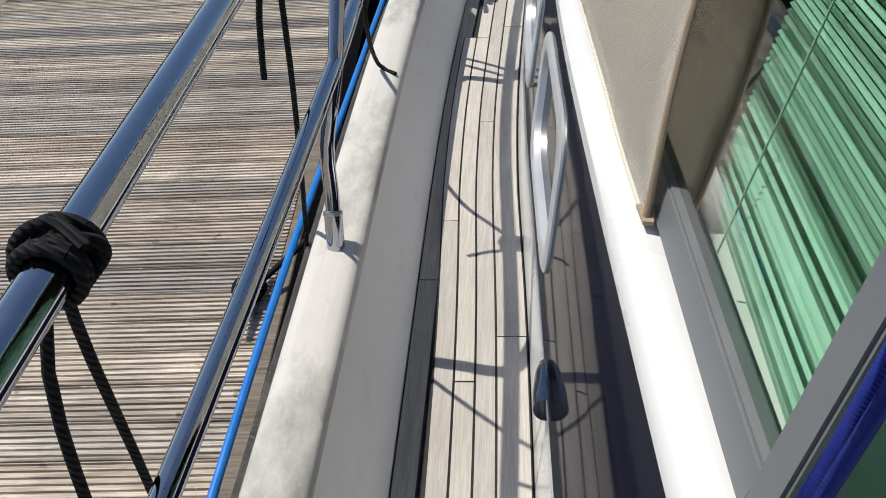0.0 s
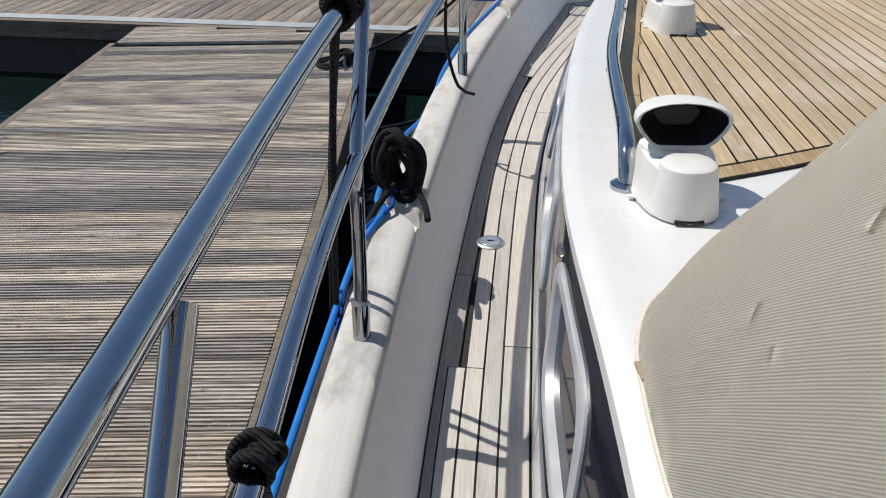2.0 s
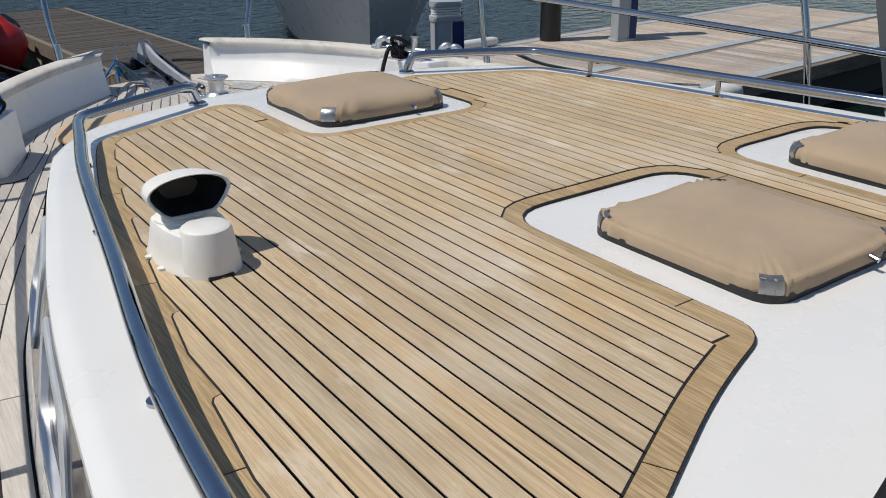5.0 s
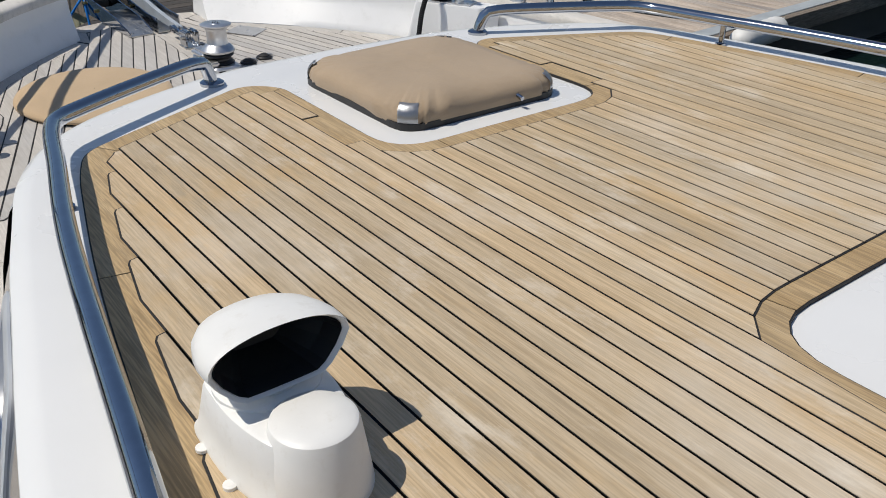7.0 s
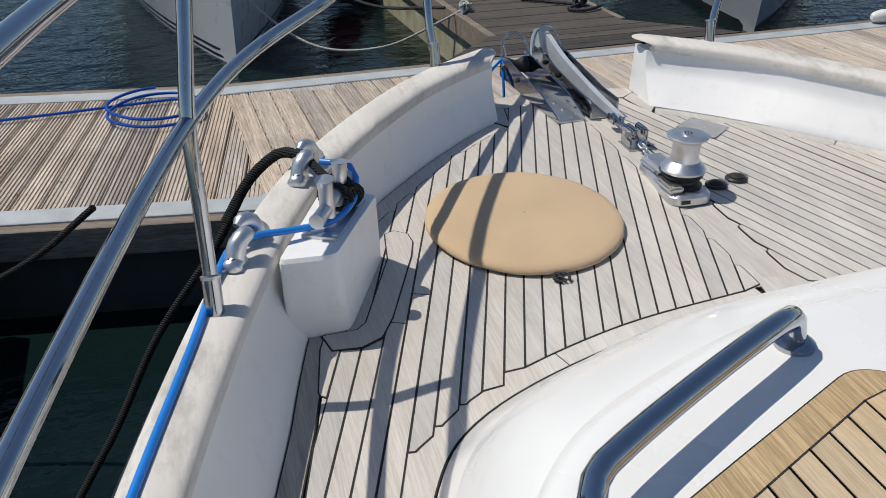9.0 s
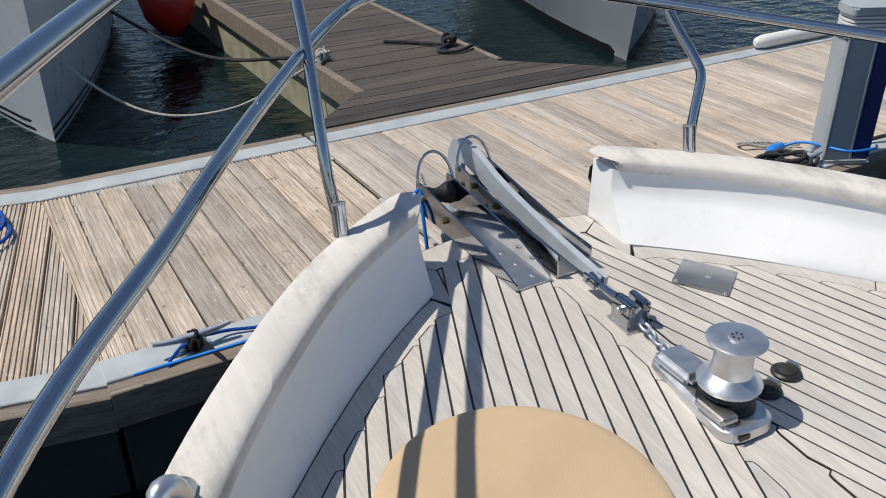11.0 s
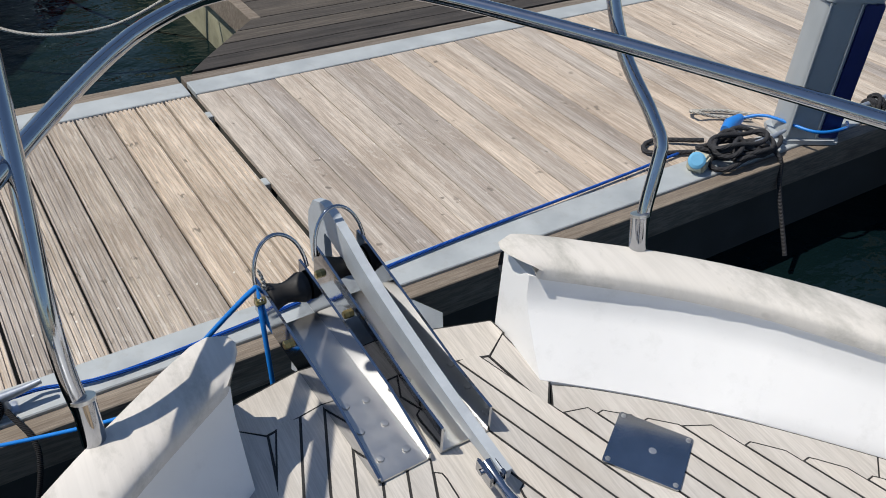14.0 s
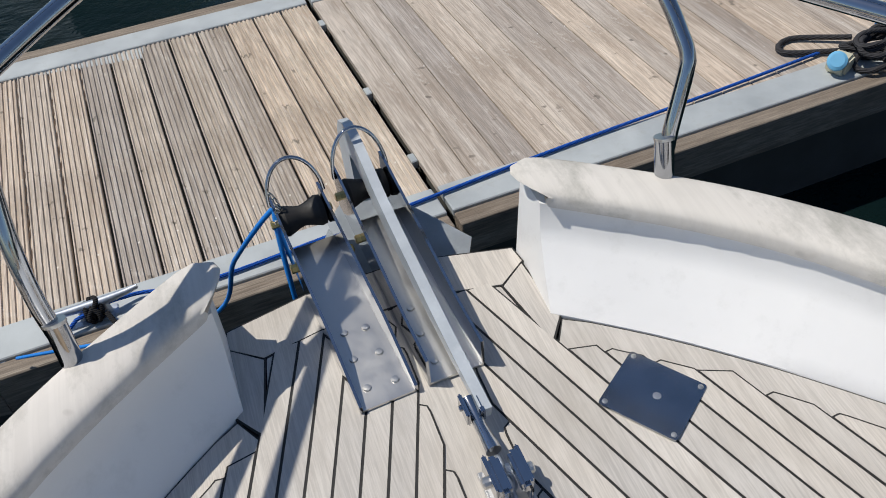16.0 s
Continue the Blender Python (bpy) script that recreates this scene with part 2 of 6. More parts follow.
def water_mat():
    m, n, l, b = shader("harbour water", 0.05, color=(0.006, 0.016, 0.015), spec=0.25)
    t = noise_node(n, l, (1, 1.6, 1), 2.2, 4, 0.55)
    t2 = noise_node(n, l, (1, 1.3, 1), 9.0, 3, 0.5)
    k = bump(n, l, b, t.outputs[0], 0.7, 0.06)
    bump(n, l, b, t2.outputs[0], 0.5, 0.012, k)
    big = noise_node(n, l, (1, 1, 1), 0.4, 3, 0.5)
    c = ramp(n, l, big.outputs[0], [(0.3, (0.002, 0.007, 0.009)), (0.7, (0.006, 0.015, 0.014))])
    l.new(c.outputs[0], b.inputs["Base Color"])
    b.inputs["IOR"].default_value = 1.33
    return m


WATER = water_mat()


def glass_mat():
    """Thin tinted pane: clear tinted passage with a Fresnel gloss."""
    m = bpy.data.materials.new("tinted window glass")
    m.use_nodes = True
    n, l = m.node_tree.nodes, m.node_tree.links
    n.remove(n["Principled BSDF"])
    clear = n.new("ShaderNodeBsdfTransparent")
    clear.inputs[0].default_value = (0.66, 0.84, 0.75, 1)
    gloss = n.new("ShaderNodeBsdfGlossy")
    gloss.inputs["Roughness"].default_value = 0.015
    fr = n.new("ShaderNodeFresnel")
    fr.inputs[0].default_value = 1.075
    mx = n.new("ShaderNodeMixShader")
    l.new(fr.outputs[0], mx.inputs[0])
    l.new(clear.outputs[0], mx.inputs[1])
    l.new(gloss.outputs[0], mx.inputs[2])
    l.new(mx.outputs[0], n["Material Output"].inputs[0])
    return m


GLASS = glass_mat()
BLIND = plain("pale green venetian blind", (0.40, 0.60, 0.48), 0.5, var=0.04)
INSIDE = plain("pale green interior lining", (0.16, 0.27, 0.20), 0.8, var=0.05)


# ---- building helpers ----
def mesh_of(name, bm, material, smooth=None):
    me = bpy.data.meshes.new(name)
    bmesh.ops.recalc_face_normals(bm, faces=bm.faces)
    bm.to_mesh(me)
    bm.free()
    me.materials.append(material)
    if smooth is not None:
        me.shade_smooth() if smooth > 3 else me.set_sharp_from_angle(angle=smooth)
        if smooth <= 3:
            me.polygons.foreach_set("use_smooth", [True] * len(me.polygons))
            me.set_sharp_from_angle(angle=smooth)
    return me


def thing(name, m=None, label="", category="", group="", kind="", data=None):
    ob = new(name, data)
    if m is not None:
        ob.matrix_world = m
    return tagged(ob, label, category, group, kind)


def part(name, bm, material, parent, label="", smooth=None):
    ob = new(name, mesh_of(name, bm, material, smooth))
    ob.parent = parent
    return tagged(ob, label) if label else ob


def whole(name, bm, material, m, label, category, group="", kind="", smooth=None):
    return thing(name, m, label, category, group, kind, mesh_of(name, bm, material, smooth))


def box(bm, x0, x1, y0, y1, z0, z1, bevel=0.0, seg=2):
    r = bmesh.ops.create_cube(bm, size=1, matrix=Matrix.Translation(((x0 + x1) / 2, (y0 + y1) / 2, (z0 + z1) / 2)) @ Matrix.Diagonal((abs(x1 - x0), abs(y1 - y0), abs(z1 - z0), 1)))
    if bevel:
        es = {e for v in r["verts"] for e in v.link_edges}
        bmesh.ops.bevel(bm, geom=list(es), offset=bevel, segments=seg, affect="EDGES")
    return bm


def slab(bm, pts, z0, z1, zf=None):
    """A prism on the outline pts (x, y); zf(x, y) adds to both heights."""
    f = zf or (lambda x, y: 0)
    lo = [bm.verts.new((x, y, z0 + f(x, y))) for x, y in pts]
    hi = [bm.verts.new((x, y, z1 + f(x, y))) for x, y in pts]
    n = len(pts)
    bm.faces.new(hi)
    bm.faces.new(lo[::-1])
    for i in range(n):
        bm.faces.new((lo[i], lo[(i + 1) % n], hi[(i + 1) % n], hi[i]))
    return bm


def loft(bm, lines, ring=False, ends=False):
    """Skin over lines of equally many points; ring closes the section, ends caps it."""
    vs = [[bm.verts.new(p) for p in ln] for ln in lines]
    k = len(vs)
    for a in range(k if ring else k - 1):
        A, B = vs[a], vs[(a + 1) % k]
        for i in range(len(A) - 1):
            bm.faces.new((A[i], A[i + 1], B[i + 1], B[i]))
    if ends:
        bm.faces.new([v[0] for v in vs][::-1])
        bm.faces.new([v[-1] for v in vs])
    return bm


def spline(ctrl, step=0.06):
    """Catmull-Rom through control points, evenly resampled."""
    P = [Vector(c) for c in ctrl]
    P = [2 * P[0] - P[1]] + P + [2 * P[-1] - P[-2]]
    out = []
    for i in range(1, len(P) - 2):
        a, b, c, d = P[i - 1:i + 3]
        n = max(2, int((c - b).length / step))
        for k in range(n):
            t = k / n
            out.append(0.5 * ((2 * b) + (c - a) * t + (2 * a - 5 * b + 4 * c - d) * t * t + (3 * b - a - 3 * c + d) * t ** 3))
    out.append(P[-2])
    return out


def tube(bm, path, radius, sides=12, taper=None, caps=True):
    """A round bar along a path of 3D points."""
    P = [Vector(p) for p in path]
    up = None
    rings = []
    for i, p in enumerate(P):
        d = (P[min(i + 1, len(P) - 1)] - P[max(i - 1, 0)]).normalized()
        if up is None:
            up = d.orthogonal().normalized()
        up = (up - d * up.dot(d)).normalized()
        side = d.cross(up)
        r = radius if taper is None else radius * taper(i / (len(P) - 1))
        rings.append([bm.verts.new(p + r * (math.cos(a) * up + math.sin(a) * side)) for a in (2 * math.pi * k / sides for k in range(sides))])
    for A, B in zip(rings, rings[1:]):
        for k in range(sides):
            bm.faces.new((A[k], A[(k + 1) % sides], B[(k + 1) % sides], B[k]))
    if caps:
        bm.faces.new(rings[0][::-1])
        bm.faces.new(rings[-1])
    return bm


def lathe(bm, prof, sides=32, center=(0, 0, 0), axis=None):
    """Turned solid from (radius, height) pairs."""
    c = Vector(center)
    q = Vector(axis).to_track_quat("Z", "Y") if axis else None
    rings = []
    for r, z in prof:
        ring = []
        for k in range(sides):
            a = 2 * math.pi * k / sides
            p = Vector((r * math.cos(a), r * math.sin(a), z))
            ring.append(bm.verts.new(c + (q @ p if q else p)))
        rings.append(ring)
    for A, B in zip(rings, rings[1:]):
        for k in range(sides):
            bm.faces.new((A[k], A[(k + 1) % sides], B[(k + 1) % sides], B[k]))
    bm.faces.new(rings[0][::-1])
    bm.faces.new(rings[-1])
    return bm


def offset(line, d):
    """A plan line moved sideways to the right of its direction."""
    out = []
    for i, p in enumerate(line):
        t = line[min(i + 1, len(line) - 1)] - line[max(i - 1, 0)]
        n = Vector((t.y, -t.x)).normalized()
        dd = d(p.y) if callable(d) else d
        out.append(p + n * dd)
    return out


def clamp(x, a=0.0, b=1.0):
    return max(a, min(b, x))


def lerp(a, b, t):
    return a + (b - a) * t


# ---- lines of the yacht (u to starboard, v to the bow) ----
def deck_z(v):
    return 0.035 + 0.055 * v if v < 6.4 else 0.387 + 0.043 * (v - 6.4)


def cap_z(v):
    return 0.322 + 0.0485 * v if v < 6.2 else 0.6227 + 0.030 * (v - 6.2)


ROOF = 0.77
hull_line = spline([Vector(c) for c in ((-1.90, -3.0), (-1.96, -1.0), (-1.975, 1.0), (-1.965, 2.45), (-1.90, 3.6), (-1.785, 4.6), (-1.53, 5.78), (-1.21, 6.66), (-0.78, 7.27), (-0.40, 7.595), (-0.30, 7.645))], 0.07)
foot_gap = lambda v: lerp(0.190, 0.13, clamp((v - 6.0) / 0.8)) + 0.045 * clamp((v - 6.85) / 0.5)
cap_in = offset(hull_line, 0.105)
foot_line = offset(hull_line, foot_gap)


def u_at(line, v):
    for a, b in zip(line, line[1:]):
        if a.y <= v <= b.y:
            return lerp(a.x, b.x, (v - a.y) / max(1e-6, b.y - a.y))
    return line[0].x if v < line[0].y else line[-1].x


def flip(line):
    return [Vector((-p.x, p.y)) for p in line]


def starboard(line, k=1.0):
    """The mirrored port line; at the bow the starboard cap stands a little further out and forward."""
    out = []
    for p in line:
        f = k * clamp((p.y - 6.3) / 0.9)
        out.append(Vector((-p.x + 0.030 * f, p.y + 0.036 * f)))
    return out


def trim(line, lim):
    """A port line cut off where it comes nearer than lim to the middle, evenly stepped again with as many points."""
    cut = []
    for p in line:
        if p.x > lim and cut:
            a = cut[-1]
            cut.append(a.lerp(p, clamp((lim - a.x) / max(1e-6, p.x - a.x))))
            break
        cut.append(p)
    run = [0.0]
    for a, b in zip(cut, cut[1:]):
        run.append(run[-1] + (b - a).length)
    out, k = [], 0
    for i in range(len(line)):
        d = run[-1] * i / (len(line) - 1)
        while k < len(cut) - 2 and run[k + 1] < d:
            k += 1
        out.append(cut[k].lerp(cut[k + 1], clamp((d - run[k]) / max(1e-6, run[k + 1] - run[k]))))
    return out


def lift(line, z):
    return [Vector((p.x, p.y, z(p.y) if callable(z) else z)) for p in line]


# ---- setting: water, hull, bulwarks, decks ----
bm = bmesh.new()
slab(bm, [(-1500, -1500), (1500, -1500), (1500, 1500), (-1500, 1500)], -3.0, -0.95)
whole("water", bm, WATER, Matrix(), "dark green rippled harbour water", "water", kind="structure")

yacht = thing("yacht_hull", BOAT, "dark-hulled motor yacht with white bulwarks, moored", "boat", kind="structure")
for s in (1, -1):
    L = lambda ln, k=1.0: trim(ln, -0.318) if s == 1 else starboard(trim(ln, -0.318), k)
    H = lambda ln: trim(ln, -0.350) if s == 1 else starboard(trim(ln, -0.350))
    bm = bmesh.new()
    loft(bm, [lift(H(offset(hull_line, 0.0)), lambda v: cap_z(v) - 0.035), lift(H(offset(hull_line, -0.05)), lambda v: cap_z(v) - 0.10),
              lift(H(offset(hull_line, -0.055)), lambda v: cap_z(v) - 0.14), lift(H(offset(hull_line, -0.02)), lambda v: cap_z(v) - 0.17),
              lift(H(offset(hull_line, 0.10)), -0.5), lift(H(offset(hull_line, 0.3)), -1.2)])
    part("hull_side", bm, NAVY, yacht, "dark painted topside with black rubbing strake", smooth=0.6)
    bm = bmesh.new()
    prof = [(0.015, lambda v: cap_z(v) - 0.04), (0.101, lambda v: cap_z(v) - 0.04), (0.103, lambda v: cap_z(v) - 0.10)]
    lines = [lift(L(offset(hull_line, o)), z) for o, z in prof]
    for k in range(1, 6):
        t = k / 5
        bend = t ** 1.15
        lines.append(lift(L(offset(hull_line, lambda v, bend=bend: lerp(0.103, foot_gap(v), bend)), 1 - t), lambda v, t=t: lerp(cap_z(v) - 0.10, deck_z(v) + 0.006, t)))
    lines += [lift(L(foot_line, 0.0), lambda v: deck_z(v) - 0.05), lift(L(offset(hull_line, 0.015), 0.0), lambda v: deck_z(v) - 0.05)]
    loft(bm, lines, ring=True, ends=True)
    part("bulwark", bm, BULWARK, yacht, "white painted bulwark, shaded on its inner face", smooth=0.7)
    cuts = [-3.0, -0.9, 0.9, 2.57, 3.25, 5.35, 7.2, 9]
    for a, b in zip(cuts, cuts[1:]):
        seg = [i for i, p in enumerate(hull_line) if a - 0.04 <= p.y < b + 0.0]
        if len(seg) < 2:
            continue
        i0, i1 = seg[0], seg[-1] + 1
        sec = [(0.0, -0.042), (-0.005, -0.016), (0.001, -0.005), (0.012, 0.0), (0.032, 0.002), (0.054, 0.003), (0.078, 0.002), (0.094, -0.001), (0.105, -0.007), (0.110, -0.016), (0.108, -0.042)]
        bm = bmesh.new()
        strands = []
        for o, d in sec:
            end = -0.294 - (0.070 * ((0.054 - o) / 0.054) ** 2.5 if o < 0.054 else 0.040 * ((o - 0.054) / 0.054) ** 2.5)
            ln = trim(offset(hull_line, o), end)
            strands.append(lift((ln if s == 1 else starboard(ln))[i0:i1], lambda v, d=d: cap_z(v) + d))
        if b > 8:
            mid_z = sum(ln[-1].z for ln in strands) / len(strands)
            for ln in strands:
                e = ln[-1].copy()
                for f, g in ((0.005, 0.10), (0.009, 0.30), (0.011, 0.55)):
                    ln.append(Vector((e.x + s * f, e.y + 0.3 * f, lerp(e.z, mid_z, g))))
        loft(bm, strands, ring=True, ends=True)
        part("cap_rail", bm, CAPWOOD, yacht, "bleached timber capping plank", smooth=0.7)

# deck slab under the planking, black with caulk
foot_full = [p for p in foot_line]
bm = bmesh.new()
lines = [lift(foot_full, lambda v: deck_z(v) - 0.006), lift([Vector((lerp(p.x, 0, 0.5), p.y)) for p in foot_full], lambda v: deck_z(v) - 0.006),
         lift([Vector((0, p.y)) for p in foot_full], lambda v: deck_z(v) - 0.006), lift(flip([Vector((lerp(p.x, 0, 0.5), p.y)) for p in foot_full]), lambda v: deck_z(v) - 0.006), lift(flip(foot_full), lambda v: deck_z(v) - 0.006)]
loft(bm, lines)
deck = thing("deck", BOAT, "teak-laid yacht deck with black caulked seams", "deck", kind="structure")
part("deck_bed", bm, BLACK, deck, "black seam caulk")
bm = bmesh.new()
slab(bm, [(-0.335, 7.36), (-0.325, 7.645), (-0.118, 7.693), (0.118, 7.693), (0.325, 7.645), (0.335, 7.36)], -0.16, -0.006, lambda x, y: deck_z(y))
part("stem_head", bm, NAVY, yacht, "dark painted stem head")


# ---- coachroof ----
def spline_n(ctrl, n):
    P = [Vector(c) for c in ctrl]
    P = [2 * P[0] - P[1]] + P + [2 * P[-1] - P[-2]]
    out = []
    for i in range(1, len(P) - 2):
        a, b, c, d = P[i - 1:i + 3]
        for k in range(n):
            t = k / n
            out.append(0.5 * ((2 * b) + (c - a) * t + (2 * a - 5 * b + 4 * c - d) * t * t + (3 * b - a - 3 * c + d) * t ** 3))
    out.append(P[-2])
    return out


foot_half = [(-1.46, -3.0), (-1.50, 0.8), (-1.535, 2.0), (-1.52, 2.8), (-1.46, 3.87), (-1.36, 4.6), (-1.285, 4.92), (-1.20, 5.2), (-1.04, 5.68), (-0.86, 5.90), (-0.45, 6.06), (0.0, 6.13)]
top_half = [(-1.15, -3.0), (-1.405, 0.8), (-1.452, 2.0), (-1.468, 2.8), (-1.358, 3.87), (-1.215, 4.6), (-1.138, 4.92), (-1.078, 5.12), (-0.97, 5.30), (-0.79, 5.435), (-0.42, 5.57), (0.0, 5.60)]
NSEG = 8
coach_foot = spline_n(foot_half, NSEG)
coach_top = spline_n(top_half, NSEG)
coach_foot = coach_foot + [Vector((-p.x, p.y)) for p in coach_foot[-2::-1]]
coach_top = coach_top + [Vector((-p.x, p.y)) for p in coach_top[-2::-1]]


def coach_ring(f, h, drop=0.0, inset=0.0):
    """A ring between the foot (f=0) and the roof edge (f=1); h is its height share."""
    out = []
    for i, (a, b) in enumerate(zip(coach_foot, coach_top)):
        p = a.lerp(b, f)
        if inset:
            t = coach_top[min(i + 1, len(coach_top) - 1)] - coach_top[max(i - 1, 0)]
            p = p + Vector((t.y, -t.x)).normalized() * inset
        z0 = deck_z(a.y)
        out.append(Vector((p.x, p.y, lerp(z0, ROOF, h) - drop)))
    return out


coach = thing("coachroof", BOAT, "white moulded coachroof with dark glazed sides", "cabin", kind="structure")
bm = bmesh.new()
loft(bm, [coach_ring(0, 0, 0.02), coach_ring(0.02, 0.03), coach_ring(0.24, 0.26)])
part("lower_coaming", bm, WHITE, coach, "white moulded coaming strip", smooth=0.7)
side_n = NSEG * 8 + 1


def wall_pt(v, h, out=0.0):
    """A place on the port coachroof side at height share h."""
    a = Vector((u_at(coach_foot[:side_n], v), v))
    b = Vector((u_at(coach_top[:side_n], v), v))
    f = 0.24 + (h - 0.26) / 0.36 * 0.38 if h < 0.62 else 0.62 + (h - 0.62) / 0.30 * 0.35
    p = a.lerp(b, f)
    return Vector((p.x - out, v, lerp(deck_z(v), ROOF, h)))


PORTLIGHTS = ((1.20, 1.84), (2.00, 2.60), (2.82, 3.40), (3.62, 4.20), (4.40, 4.86))
PH0, PH1 = 0.36, 0.80


def in_portlight(v, h, g):
    for a, b in PORTLIGHTS:
        f = (h - PH0) / (PH1 - PH0)
        if PH0 + g * 1.3 < h < PH1 - g * 1.3 and a + 0.10 * f + g < v < b - 0.10 * (1 - f) - g:
            return True
    return False


bm = bmesh.new()
end_n = NSEG * 7 + 1
loft(bm, [coach_ring(0.24, 0.26)[-end_n:], coach_ring(0.62, 0.62)[-end_n:], coach_ring(0.97, 0.92)[-end_n:]])
vv = [-2.9 + 0.02 * k for k in range(392)]
hh = [0.26 + 0.66 * k / 32 for k in range(33)]
grid = [[bm.verts.new(wall_pt(v, h)) for v in vv] for h in hh]
for i in range(len(hh) - 1):
    for k in range(len(vv) - 1):
        if not in_portlight((vv[k] + vv[k + 1]) / 2, (hh[i] + hh[i + 1]) / 2, 0.012):
            bm.faces.new((grid[i][k], grid[i][k + 1], grid[i + 1][k + 1], grid[i + 1][k]))
q = slice(NSEG * 6, end_n)
loft(bm, [coach_ring(0.24, 0.26)[q], coach_ring(0.62, 0.62)[q], coach_ring(0.97, 0.92)[q]])
part("side_glazing", bm, ACRYL, coach, "dark glossy side glazing", smooth=0.7)
bm = bmesh.new()
mid = slice(end_n - 1, len(coach_foot) - end_n + 1)
loft(bm, [coach_ring(0.24, 0.26)[mid], coach_ring(0.4, 0.50)[mid], coach_ring(0.7, 0.80)[mid], coach_ring(0.97, 0.92)[mid]])
part("front_slope", bm, WHITE, coach, smooth=0.9)
bm = bmesh.new()
rim = [coach_ring(0.97, 0.92), coach_ring(0.95, 0.93, 0, -0.004), coach_ring(1, 0.97, 0, -0.006), coach_ring(1, 0.995, 0, 0.012), coach_ring(1, 1.0, 0, 0.035),
       coach_ring(1, 1.0, 0.004, 0.07), coach_ring(1, 1.0, 0.004, 0.13)]
loft(bm, rim)
inner = coach_ring(1, 1.0, 0.004, 0.13)
k = len(inner)
h = k // 2
vs_p = [bm.verts.new(p) for p in inner[:h + 1]]
vs_s = [bm.verts.new(p) for p in inner[h:][::-1]]
for i in range(h):
    if vs_p[i].co.y < 5.6:
        try:
            bm.faces.new((vs_p[i], vs_p[i + 1], vs_s[i + 1], vs_s[i]))
        except ValueError:
            pass
part("roof_moulding", bm, WHITE, coach, "white gelcoat roof moulding", smooth=0.7)


# ---- teak planking ----
def inside_spans(poly, c):
    """The stretches of the line u = c that lie within a plan polygon."""
    cuts = []
    n = len(poly)
    for i in range(n):
        (x0, y0), (x1, y1) = poly[i], poly[(i + 1) % n]
        if (x0 <= c) != (x1 <= c):
            cuts.append(y0 + (y1 - y0) * (c - x0) / (x1 - x0))
    cuts.sort()
    return list(zip(cuts[::2], cuts[1::2]))


def grow(poly, d):
    """A closed plan polygon moved outwards (d > 0) along its normals."""
    n = len(poly)
    area = sum(poly[i][0] * poly[(i + 1) % n][1] - poly[(i + 1) % n][0] * poly[i][1] for i in range(n))
    s = 1 if area > 0 else -1
    out = []
    for i in range(n):
        a, p, b = Vector(poly[i - 1]), Vector(poly[i]), Vector(poly[(i + 1) % n])
        e, f = (p - a).normalized(), (b - p).normalized()
        m = Vector((e.y + f.y, -e.x - f.x))
        k = max(0.35, m.length / 2)
        out.append(tuple(p + m.normalized() * s * d / k))
    return out


def rounded(corners, step=0.04):
    """A plan outline from (u, v, radius) corners, with round corners and even steps."""
    n = len(corners)
    out = []
    for i in range(n):
        a, p, b = (Vector(corners[(i + k) % n][:2]) for k in (-1, 0, 1))
        r = min(corners[i][2], (a - p).length * 0.48, (b - p).length * 0.48)
        s, e = p + (a - p).normalized() * r, p + (b - p).normalized() * r
        if r < 0.004:
            out.append(tuple(p))
            continue
        for k in range(7):
            t = k / 6
            out.append(tuple(s * (1 - t) ** 2 + p * 2 * t * (1 - t) + e * t * t))
    return out


class Planking:
    """Planks on one deck, each a thin board of its own over a joined bed of black caulk."""

    def __init__(self, parent, zf, material, name="plank"):
        self.parent, self.zf, self.material, self.name = parent, zf, material, name
        self.bed = bmesh.new()

    def board(self, pts, material=None, level=0.0, seam=0.004, label="", name=None):
        bm = bmesh.new()
        slab(bm, pts, 0.0, 0.0100 + level, self.zf)
        part(name or self.name, bm, material or self.material, self.parent, label)
        slab(self.bed, grow(pts, seam), -0.001, 0.0088 + level, self.zf)

    def finish(self):
        part("seam_caulk", self.bed, BLACK, self.parent, "black seam caulk")


